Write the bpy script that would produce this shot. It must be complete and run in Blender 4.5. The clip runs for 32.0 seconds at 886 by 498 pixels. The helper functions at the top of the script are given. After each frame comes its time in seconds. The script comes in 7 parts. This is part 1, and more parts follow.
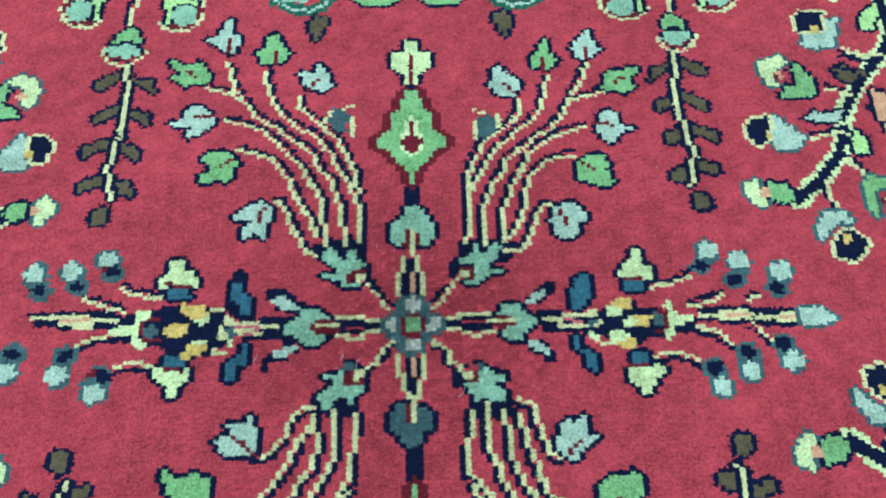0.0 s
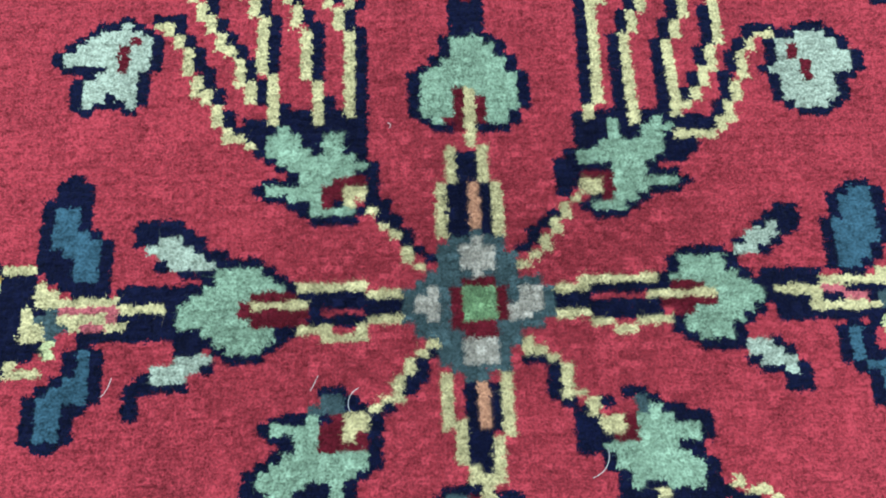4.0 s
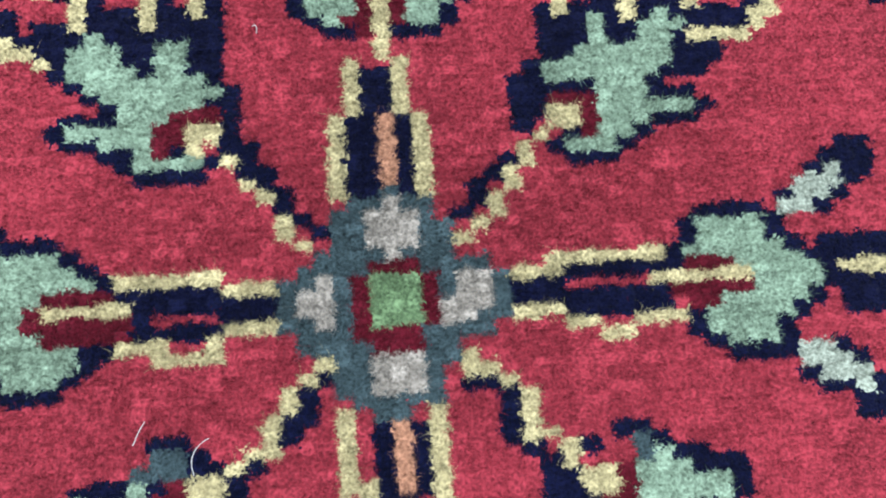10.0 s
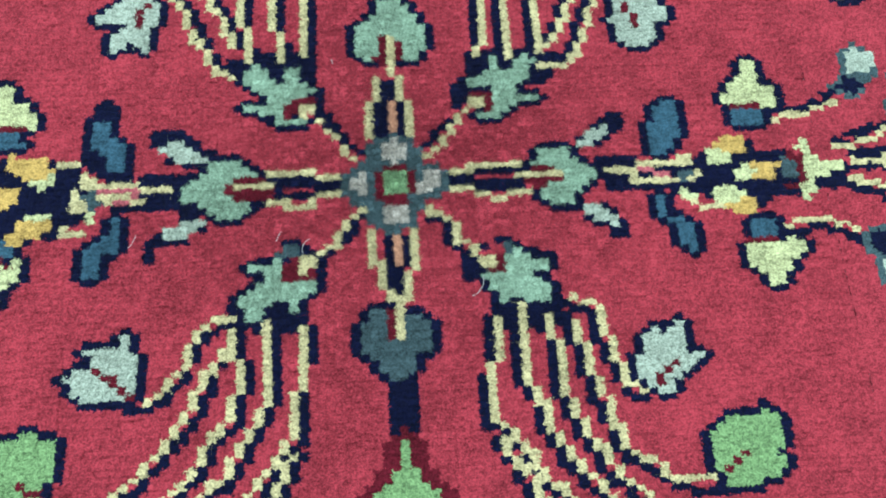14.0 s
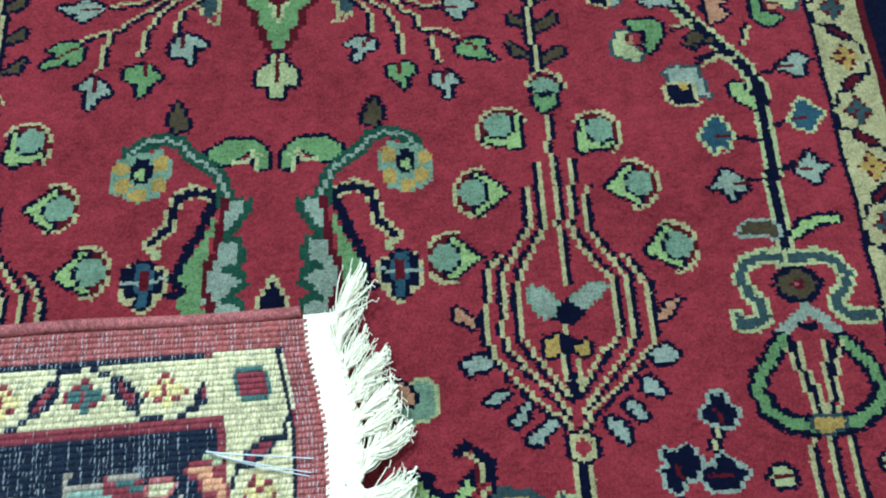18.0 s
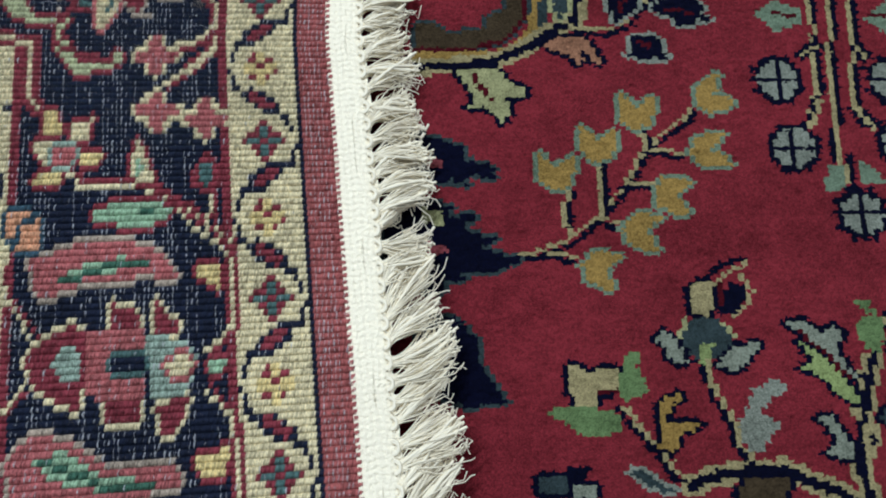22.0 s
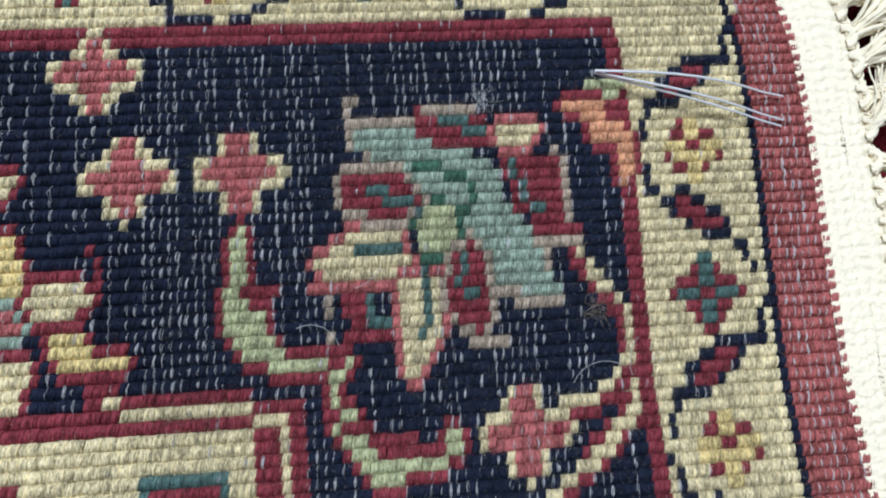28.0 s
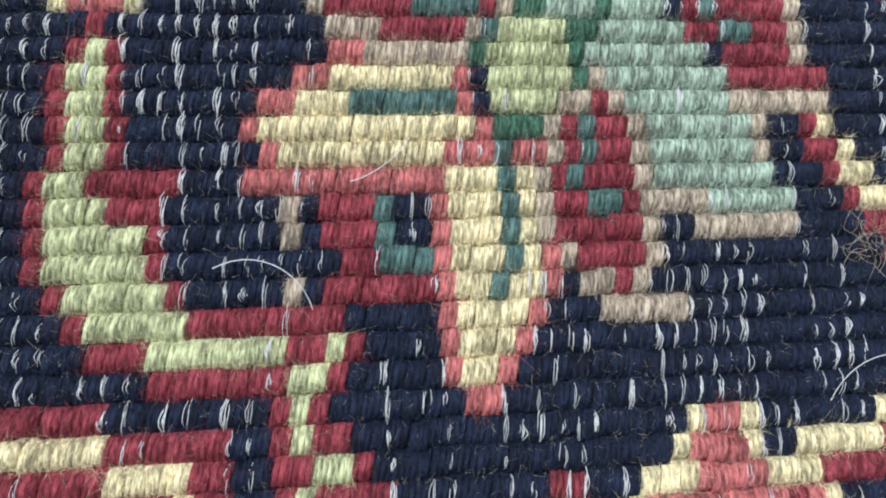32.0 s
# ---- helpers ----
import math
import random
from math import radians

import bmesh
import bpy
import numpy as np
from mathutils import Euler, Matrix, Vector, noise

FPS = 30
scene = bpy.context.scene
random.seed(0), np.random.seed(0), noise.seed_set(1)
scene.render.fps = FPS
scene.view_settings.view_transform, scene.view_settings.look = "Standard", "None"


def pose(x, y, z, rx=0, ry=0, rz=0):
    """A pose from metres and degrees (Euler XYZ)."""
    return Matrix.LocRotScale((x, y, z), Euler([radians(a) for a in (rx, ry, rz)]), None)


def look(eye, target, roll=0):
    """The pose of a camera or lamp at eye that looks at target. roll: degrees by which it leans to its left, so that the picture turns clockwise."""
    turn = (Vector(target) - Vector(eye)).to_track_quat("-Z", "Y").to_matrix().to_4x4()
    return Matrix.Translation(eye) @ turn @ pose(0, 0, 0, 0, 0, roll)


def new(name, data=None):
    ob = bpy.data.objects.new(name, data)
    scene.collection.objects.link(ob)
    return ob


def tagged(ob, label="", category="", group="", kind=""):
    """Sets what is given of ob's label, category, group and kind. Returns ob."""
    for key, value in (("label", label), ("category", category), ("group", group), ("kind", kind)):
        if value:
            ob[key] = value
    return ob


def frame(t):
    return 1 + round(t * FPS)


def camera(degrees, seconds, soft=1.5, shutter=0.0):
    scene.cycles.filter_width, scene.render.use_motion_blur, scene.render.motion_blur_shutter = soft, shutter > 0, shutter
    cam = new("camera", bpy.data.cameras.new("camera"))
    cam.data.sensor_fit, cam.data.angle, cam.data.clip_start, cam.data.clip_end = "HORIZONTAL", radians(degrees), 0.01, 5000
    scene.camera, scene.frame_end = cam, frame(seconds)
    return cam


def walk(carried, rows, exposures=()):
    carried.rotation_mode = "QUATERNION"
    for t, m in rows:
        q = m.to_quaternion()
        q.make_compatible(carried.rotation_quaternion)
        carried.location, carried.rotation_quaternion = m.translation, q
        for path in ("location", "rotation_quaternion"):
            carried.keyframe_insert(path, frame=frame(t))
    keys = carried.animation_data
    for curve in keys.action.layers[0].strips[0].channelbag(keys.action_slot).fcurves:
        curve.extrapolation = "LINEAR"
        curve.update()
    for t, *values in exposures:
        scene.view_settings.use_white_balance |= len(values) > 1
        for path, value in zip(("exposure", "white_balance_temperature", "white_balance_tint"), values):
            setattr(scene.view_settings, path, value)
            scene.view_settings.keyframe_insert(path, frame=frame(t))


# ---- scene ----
cam = camera(62.0, 32.0, 2.0)
# seconds, eye, turn about x, y and z in degrees
PATH = [
    (0, 0.0120, -0.0761, 0.2673, 21.51, 0.56, -1.36),
    (0.5, 0.0111, -0.0707, 0.2450, 21.55, 1.09, -2.16),
    (1, 0.0009, -0.0650, 0.2230, 19.87, 1.89, -1.35),
    (1.5, -0.0002, -0.0564, 0.2044, 19.08, 1.23, -1.27),
    (2, -0.0024, -0.0470, 0.1883, 18.18, 1.40, -1.42),
    (2.5, -0.0041, -0.0388, 0.1676, 18.20, 0.52, -1.77),
    (3, -0.0086, -0.0355, 0.1453, 16.55, -0.50, -1.56),
    (3.5, -0.0084, -0.0315, 0.1309, 16.95, -0.49, -1.76),
    (5.5, -0.0101, -0.0076, 0.0749, 10.34, -4.06, -2.39),
    (6, -0.0094, -0.0081, 0.0676, 11.24, -4.37, -2.55),
    (6.5, -0.0064, -0.0078, 0.0634, 9.86, -4.26, -2.86),
    (7, -0.0070, -0.0082, 0.0611, 10.19, -3.15, -3.11),
    (7.5, -0.0064, -0.0066, 0.0608, 10.16, -3.58, -2.94),
    (8, -0.0061, -0.0078, 0.0599, 10.17, -3.19, -2.97),
    (8.5, -0.0036, -0.0084, 0.0616, 10.98, -2.70, -3.36),
    (9, -0.0019, -0.0092, 0.0650, 10.34, -2.73, -3.31),
    (9.5, -0.0010, -0.0111, 0.0684, 10.70, -2.70, -3.54),
    (10, 0.0013, -0.0111, 0.0773, 11.49, -2.22, -3.84),
    (10.5, -0.0029, -0.0178, 0.0867, 13.45, -2.12, -3.54),
    (11, -0.0018, -0.0213, 0.0974, 14.27, -3.02, -3.39),
    (11.5, 0.0011, -0.0226, 0.1056, 14.71, -3.06, -3.48),
    (12, -0.0025, -0.0276, 0.1122, 14.57, -2.11, -3.18),
    (12.5, -0.0012, -0.0368, 0.1226, 14.56, -1.74, -3.17),
    (13, -0.0038, -0.0477, 0.1337, 14.69, -0.78, -3.15),
    (13.5, -0.0005, -0.0517, 0.1439, 15.49, -1.41, -2.89),
    (15.5, 0.0109, -0.1387, 0.2195, 20.42, -1.00, -4.51),
    (16, 0.0133, -0.1620, 0.2473, 20.32, -0.32, -4.31),
    (16.5, 0.0228, -0.1975, 0.2720, 20.28, 0.18, -4.49),
    (17, 0.0349, -0.2385, 0.2803, 20.54, -0.00, -3.61),
    (17.5, 0.0438, -0.2704, 0.2827, 20.19, -1.10, -3.14),
    (18, 0.0561, -0.2961, 0.2803, 18.96, -1.39, -3.01),
    (18.5, 0.0729, -0.3269, 0.2746, 17.44, -2.06, -3.42),
    (19, 0.0878, -0.3525, 0.2753, 17.19, -1.70, -3.70),
    (19.5, 0.1061, -0.3774, 0.2663, 15.16, -2.80, -4.00),
    (20, 0.1158, -0.4037, 0.2591, 13.91, -2.79, -4.23),
    (20.5, 0.1141, -0.4232, 0.2534, 12.41, -2.79, -3.96),
    (21, 0.0988, -0.4392, 0.2493, 11.57, -2.42, -3.53),
    (21.5, 0.0796, -0.4472, 0.2508, 10.81, -1.07, -2.31),
    (22, 0.0597, -0.4522, 0.2528, 10.80, -0.70, -0.71),
    (22.5, 0.0409, -0.4519, 0.2509, 10.05, -0.28, 0.91),
    (23, 0.0217, -0.4483, 0.2463, 9.62, 0.42, 1.63),
    (23.5, 0.0055, -0.4379, 0.2361, 9.06, 0.84, 2.22),
    (24, -0.0087, -0.4219, 0.2314, 9.12, 1.48, 1.75),
    (24.5, -0.0157, -0.4046, 0.2241, 8.93, 1.68, 0.82),
    (25, -0.0226, -0.3918, 0.2126, 10.27, 2.06, -0.24),
    (25.5, -0.0276, -0.3777, 0.2004, 9.72, 1.98, 0.03),
    (26, -0.0339, -0.3667, 0.1901, 9.73, 2.68, 0.23),
    (26.5, -0.0350, -0.3509, 0.1792, 9.19, 2.76, -0.26),
    (28.5, -0.0432, -0.3263, 0.1333, 7.40, 2.15, -0.57),
    (29, -0.0441, -0.3257, 0.1205, 6.45, 1.90, -0.53),
    (29.5, -0.0474, -0.3245, 0.1116, 7.31, 1.66, -0.33),
    (30, -0.0496, -0.3252, 0.1028, 6.87, 2.42, 0.10),
    (30.5, -0.0501, -0.3268, 0.0937, 7.55, 1.62, 0.25),
    (31, -0.0499, -0.3276, 0.0844, 6.83, 1.02, -0.02),
    (31.5, -0.0515, -0.3280, 0.0791, 6.60, 0.47, 0.27),
    (32, -0.0546, -0.3277, 0.0762, 6.88, -0.05, 0.51),
]
EXPOSURES = [
    (0, 1.08, 5050, -15), (3, 1.08, 5250, -9), (5.5, 1.3, 5850, 14), (10, 1.28, 5850, 15), (13.5, 1.15, 5650, 4), (16, 1.2, 5000, -14), (17, 1.1, 4950, -13), (18, 0.25, 5250, -7), (19, -0.14, 5650, 0),
    (20, -0.32, 5950, 10), (23, -0.58, 5950, 13), (25, -0.6, 6000, 16), (26.5, -0.56, 6050, 16), (28.5, -0.34, 6050, 15), (32, 0.16, 6450, 14)]
BACK_DYES = {"N": (0.009, 0.014, 0.034), "X": (0.013, 0.019, 0.043), "C": (0.74, 0.63, 0.37), "R": (0.40, 0.105, 0.095), "D": (0.25, 0.036, 0.050), "K": (0.47, 0.13, 0.125), "Y": (0.78, 0.605, 0.258), "M": (0.33, 0.42, 0.33), "G": (0.325, 0.482, 0.302), "W": (0.45, 0.36, 0.27), "L": (0.5, 0.52, 0.29), "T": (0.085, 0.16, 0.145), "E": (0.056, 0.146, 0.095), "O": (0.694, 0.336, 0.179)}
walk(cam, [(t, pose(*p)) for t, *p in PATH], EXPOSURES)

# ---- light: a shop room with tube lights on its ceiling ----
world = bpy.data.worlds.new("world")
scene.world = world
world.use_nodes = True
world.node_tree.nodes["Background"].inputs["Color"].default_value = (0.9, 0.95, 1.0, 1)
world.node_tree.nodes["Background"].inputs["Strength"].default_value = 0.02


def tube_light(x, y, watts, length):
    lamp = bpy.data.lights.new("tube_lamp", "AREA")
    lamp.shape, lamp.size, lamp.size_y, lamp.energy = "RECTANGLE", length, 0.16, watts
    lamp.color = (0.84, 0.94, 1.0)
    new("tube_lamp", lamp).matrix_world = look((x, y, 2.66), (0.1, -0.2, 0.0))


tube_light(-0.9, 1.0, 135, 1.2)
tube_light(1.9, 0.6, 40, 1.2)

# ---- materials ----


def nodes_of(name):
    m = bpy.data.materials.new(name)
    m.use_nodes = True
    t = m.node_tree
    return m, t, t.nodes["Principled BSDF"]


def tone(t, colour, low, high, fac, pale=0.0):
    """A colour whose lightness runs from low to high with fac, paler towards its light end."""
    mix = t.nodes.new("ShaderNodeMix")
    mix.data_type = "RGBA"
    mix.inputs[6].default_value = (*[min(1, c * low) for c in colour], 1)
    mix.inputs[7].default_value = (*[min(1, c * high + pale * max(colour)) for c in colour], 1)
    t.links.new(fac, mix.inputs[0])
    return mix.outputs[2]


def noise_of(t, scale, detail=2.0, stretch=None):
    n = t.nodes.new("ShaderNodeTexNoise")
    n.inputs["Scale"].default_value, n.inputs["Detail"].default_value = scale, detail
    at = t.nodes.new("ShaderNodeNewGeometry").outputs["Position"]
    if stretch:
        mp = t.nodes.new("ShaderNodeMapping")
        mp.inputs["Scale"].default_value = stretch
        mp.inputs["Rotation"].default_value = (0, 0, 0.5)
        t.links.new(at, mp.inputs["Vector"])
        at = mp.outputs["Vector"]
    t.links.new(at, n.inputs["Vector"])
    return n.outputs["Fac"]


def add(t, a, b, op="ADD", clamp=False):
    m = t.nodes.new("ShaderNodeMath")
    m.operation, m.use_clamp = op, clamp
    for k, v in enumerate((a, b)):
        if isinstance(v, (int, float)):
            m.inputs[k].default_value = v
        else:
            t.links.new(v, m.inputs[k])
    return m.outputs[0]


def bumped(t, p, height, strength, distance):
    b = t.nodes.new("ShaderNodeBump")
    b.inputs["Strength"].default_value, b.inputs["Distance"].default_value = strength, distance
    t.links.new(height, b.inputs["Height"])
    t.links.new(b.outputs["Normal"], p.inputs["Normal"])


def about(t, fac, amount):
    """fac, centred on nought and scaled."""
    return add(t, add(t, fac, 0.5, "SUBTRACT"), amount, "MULTIPLY")


def wool(name, colour, spread, knots=False):
    """Wool yarn: dye uneven over centimetres, fine grain, each knot a little its own shade; nap sheen, tuft shade and
    strand highlights are painted in too.
    """
    m, t, p = nodes_of(name)
    f = add(t, about(t, noise_of(t, 24, 3), 0.7), 0.52)
    if knots:
        island = t.nodes.new("ShaderNodeNewGeometry").outputs["Random Per Island"]
        own = add(t, add(t, island, t.nodes.new("ShaderNodeObjectInfo").outputs["Random"]), 1.0, "MODULO")
        grain = noise_of(t, 4200, 3, (1, 0.2, 0.5))
        f = add(t, f, about(t, own, 0.55))
        f = add(t, f, about(t, noise_of(t, 420, 2), 0.9))
        f = add(t, f, about(t, grain, 2.6), clamp=True)
        bumped(t, p, grain, 1.0, 0.00035)
    else:
        # colour grain also paints dark pits between tufts and glints on their tips
        grain = noise_of(t, 2600, 3)
        # mottled sheen of the brushed nap, put into the colour
        f = add(t, f, about(t, noise_of(t, 130, 3), 0.85))
        f = add(t, f, about(t, noise_of(t, 900, 2), 1.1))
        f = add(t, f, about(t, grain, 2.7), clamp=True)
        bumped(t, p, grain, 1.0, 0.0004)
    # the pale end paints highlights on strands and tips
    t.links.new(tone(t, colour, 1 - spread, 1 + spread, f, 0.05 if knots else 0.012), p.inputs["Base Color"])
    p.inputs["Roughness"].default_value = 0.7 if knots else 0.85
    p.inputs["Specular IOR Level"].default_value = 0.16 if knots else 0.05
    p.inputs["Sheen Weight"].default_value, p.inputs["Sheen Roughness"].default_value = 0.01, 0.4
    return m


# the yarns of the weaver's palette: letter, name, colour
DYES = (
    ("R", "madder_red", (0.310, 0.031, 0.043)), ("N", "navy", (0.0030, 0.0040, 0.020)), ("C", "cream", (0.52, 0.43, 0.205)),
    ("M", "mint", (0.240, 0.325, 0.212)), ("G", "leaf_green", (0.195, 0.300, 0.115)), ("T", "slate_teal", (0.052, 0.078, 0.080)),
    ("W", "grey_white", (0.34, 0.37, 0.275)), ("B", "walnut_brown", (0.085, 0.058, 0.030)), ("Y", "gold", (0.50, 0.31, 0.08)),
    ("P", "pale_yellow", (0.50, 0.49, 0.23)), ("O", "apricot", (0.50, 0.235, 0.13)), ("D", "wine_red", (0.10, 0.006, 0.013)),
    ("K", "rose", (0.40, 0.09, 0.10)), ("U", "steel_blue", (0.04, 0.085, 0.115)), ("E", "bottle_green", (0.025, 0.075, 0.045)),
    ("L", "celery", (0.39, 0.48, 0.175)), ("H", "stone_grey", (0.36, 0.31, 0.245)), ("X", "blue_black", (0.003, 0.004, 0.014)),
    ("J", "ash_grey", (0.345, 0.37, 0.29)), ("Q", "moss_green", (0.16, 0.245, 0.11)),
)
CODE = {letter: n for n, (letter, _, _) in enumerate(DYES)}
PILE = [wool("pile_" + name, tuple(0.49 * c for c in colour), 0.52) for _, name, colour in DYES]
BACK = [wool("knot_" + name, tuple(0.8 * c for c in BACK_DYES.get(letter, colour)), 0.58, True) for letter, name, colour in DYES]


def cotton(name, colour):
    m, t, p = nodes_of(name)
    island = t.nodes.new("ShaderNodeNewGeometry").outputs["Random Per Island"]
    dirt, grain = noise_of(t, 35, 3), noise_of(t, 1800, 2)
    f = add(t, add(t, add(t, dirt, 0.4, "MULTIPLY"), add(t, grain, 0.35, "MULTIPLY")), add(t, island, 0.25, "MULTIPLY"), clamp=True)
    t.links.new(tone(t, colour, 0.86, 1.1, f), p.inputs["Base Color"])
    p.inputs["Roughness"].default_value = 0.85
    b = t.nodes.new("ShaderNodeBump")
    b.inputs["Strength"].default_value, b.inputs["Distance"].default_value = 0.6, 0.0003
    t.links.new(grain, b.inputs["Height"])
    t.links.new(b.outputs["Normal"], p.inputs["Normal"])
    return m


COTTON = cotton("fringe_cotton", (0.89, 0.80, 0.605))
WEFT = cotton("weft_cotton", (0.60, 0.60, 0.60))


def plain(name, colour, rough, scale, spread=0.15):
    m, t, p = nodes_of(name)
    t.links.new(tone(t, colour, 1 - spread, 1 + spread, noise_of(t, scale, 4)), p.inputs["Base Color"])
    p.inputs["Roughness"].default_value = rough
    return m


FLOOR = plain("floor_screed", (0.30, 0.28, 0.25), 0.5, 6)
PAINT = plain("wall_paint", (0.55, 0.55, 0.55), 0.8, 3, 0.05)
LINT = cotton("lint_cotton", (0.36, 0.33, 0.30))
NYLON = plain("clear_nylon", (0.8, 0.82, 0.86), 0.25, 50, 0.05)
NYLON.node_tree.nodes["Principled BSDF"].inputs["Transmission Weight"].default_value = 0.35

# ---- the weaver's charts: one cell is one knot ----
UNIT = 0.002  # the charts' measure, in metres
ALONG, ACROSS_W = 0.7, 0.95  # a knot's length along the warp and its width along the weft, in units
RIDGE = 1.07  # the same width on the folded back, which the fold spreads a little


class Chart:
    """A sheet of knots. u and v are measured in units from the chart's origin; su and sv are the size of one knot."""

    def __init__(self, u0, u1, v0, v1, su, sv, ground, mid=0.5, wider=0.0):
        self.wider = wider
        nu, nv = int((u1 - u0) / su), int((v1 - v0) / sv)
        self.start, self.size, self.mid = np.array((u0, v0), float), np.array((su, sv)), mid
        self.cell = np.full((nu, nv), CODE[ground], np.int8)
        self.u, self.v = np.meshgrid(u0 + (np.arange(nu) + mid) * su, v0 + (np.arange(nv) + mid) * sv, indexing="ij")

    def spread(self, u):
        """One half of the rug was woven a little wider than the other."""
        return u + np.interp(u, (25, 60), (0, self.wider))

    def index(self, p):
        return np.floor((p - self.start) / self.size + 0.5 - self.mid).astype(int)

    def window(self, p, pad):
        i0, j0 = np.maximum(0, self.index(p.min(0) - pad))
        i1, j1 = np.maximum(0, self.index(p.max(0) + pad) + 1)
        return slice(i0, i1), slice(j0, j1)

    def put(self, w, mask, letter):
        self.cell[w][mask] = CODE[letter]

    def fill(self, p, letter, rim):
        p = np.stack([self.spread(p[:, 0]), p[:, 1]], 1)
        w = self.window(p, 4)
        u, v = self.u[w], self.v[w]
        if not u.size:
            return
        inside = np.zeros(u.shape, bool)
        for (ax, ay), (bx, by) in zip(p, np.roll(p, -1, 0)):
            cut = (ay > v) != (by > v)
            inside ^= cut & (u < (bx - ax) * (v - ay) / (by - ay + 1e-9) + ax)
        if rim != ".":
            self.put(w, self.grown(inside, len(rim)), rim[0])
        self.put(w, inside, letter)

    @staticmethod
    def grown(mask, times):
        for k in range(times):
            m = np.pad(mask, 1)
            mask = mask | m[2:, 1:-1] | m[:-2, 1:-1] | m[1:-1, 2:] | m[1:-1, :-2]
            mask = mask | (m[2:, 2:] & m[:-2, 2:]) | (m[2:, :-2] & m[:-2, :-2])
        return mask

    def line(self, p, width, letter, rim):
        p = np.stack([self.spread(p[:, 0]), p[:, 1]], 1)
        w = self.window(p, 4)
        u, v = self.u[w], self.v[w]
        if not u.size:
            return
        if width < 1.5:
            mask = np.zeros(u.shape, bool)
            for one, two in zip(p[:-1], p[1:]):
                k = np.linspace(0, 1, 2 + int((np.abs(two - one) / self.size).max()))[:, None]
                i, j = (self.index(one + k * (two - one)) - (w[0].start, w[1].start)).T
                ok = (i >= 0) & (j >= 0) & (i < u.shape[0]) & (j < u.shape[1])
                mask[i[ok], j[ok]] = True
        else:
            far = np.full(u.shape, 99.0)
            for (ax, ay), (bx, by) in zip(p[:-1], p[1:]):
                dx, dy = bx - ax, by - ay
                k = np.clip(((u - ax) * dx + (v - ay) * dy) / (dx * dx + dy * dy + 1e-9), 0, 1)
                far = np.minimum(far, np.hypot(u - ax - k * dx, v - ay - k * dy))
            mask = far <= width / 2
        if rim != ".":
            self.put(w, self.grown(mask, len(rim)), rim[0])
        self.put(w, mask, letter)


def pairs(flat):
    return np.array(flat, float).reshape(-1, 2)


def blot(letter, rim, flat):
    page.fill(pairs(flat), letter, rim)


def cord(letter, rim, width, flat):
    page.line(pairs(flat), width, letter, rim)


def stem(letter, shade, side, flat):
    """A light stalk one knot wide with a dark one along its side."""
    p = pairs(flat)
    d = np.gradient(p, axis=0)
    d /= np.hypot(*d.T)[:, None] + 1e-9
    page.line(p + 0.9 * side * np.stack([-d[:, 1], d[:, 0]], 1), 1.4, shade, ".")
    page.line(p, 1.2, letter, ".")


def bead(letter, rim, u, v, ru, rv):
    a = np.arange(12) * math.tau / 12
    page.fill(np.stack([u + ru * np.cos(a), v + rv * np.sin(a)], 1), letter, rim)


def posy(u, v, su, sv):
    """A round flower with a beaded outer rim and a leafy cup towards its stalk."""
    u, su = page.spread(u), page.spread(su)
    w = page.window(np.array([[u, v]]), 8)
    du, dv = page.u[w] - u, page.v[w] - v
    d = np.hypot(su - u, sv - v)
    along, across = (du * (su - u) + dv * (sv - v)) / d, (du * (sv - v) - dv * (su - u)) / d
    r, heart = np.hypot(du, dv), np.hypot(along + 1.5, across)
    outer = along < 1.2
    page.put(w, outer & (r < 5.8), "C")
    page.put(w, outer & (r < 5.0), "D")
    cup = (along > -0.8) & (along < 5.2) & (np.abs(across) < 4.4 - 0.75 * np.maximum(along, 0)) & (heart > 2.6)
    page.put(w, Chart.grown(cup, 1) & (along > -1.6), "N")
    page.put(w, cup, "L")
    page.put(w, (heart < 3.5) & (along > -1.6), "N")
    page.put(w, heart < 2.9, "M")


def rosette(u, v):
    """A dark round flower of eight pale blocks."""
    bead("N", ".", u, v, 4.7, 4.7)
    bead("J", ".", u, v, 3.9, 3.9)
    cord("N", ".", 1, (u - 4.4, v, u + 4.4, v))
    cord("N", ".", 1, (u, v - 4.4, u, v + 4.4))
    for a in (-1, 1):
        for b in (-1, 1):
            cord("N", ".", 1, (u + a * 2.2, v + b * 3.4, u + a * 2.2, v + b * 4.4))
            cord("N", ".", 1, (u + a * 3.4, v + b * 2.2, u + a * 4.4, v + b * 2.2))


def blossom(u, v):
    """A four-lobed cream flower with a rose cross."""
    for du, dv in ((0, 2.3), (0, -2.3), (2.3, 0), (-2.3, 0)):
        bead("C", ".", u + du, v + dv, 1.9, 1.9)
    bead("C", ".", u, v, 2.6, 2.6)
    bead("K", ".", u, v, 1.9, 1.9)
    cord("K", ".", 2.2, (u - 2.3, v, u + 2.3, v))
    cord("K", ".", 2.0, (u, v - 2.6, u, v + 2.6))


def tulip(u, v, du, dv):
    """A gold bud of two lips, opening along du and up along dv."""
    d = math.hypot(du, dv)
    x, y = du / d, -dv / d
    q = ((-3.4, 0), (-2, -2.6), (1, -3.4), (3.6, -3.2), (2.0, -1.2), (0.6, 0), (2.4, 1.2), (3.8, 3.2), (1, 3.4), (-2, 2.6))
    flat = [c for a, b in q for c in (u + a * x - b * y, v + a * y + b * x)]
    blot("Y", "M", flat)


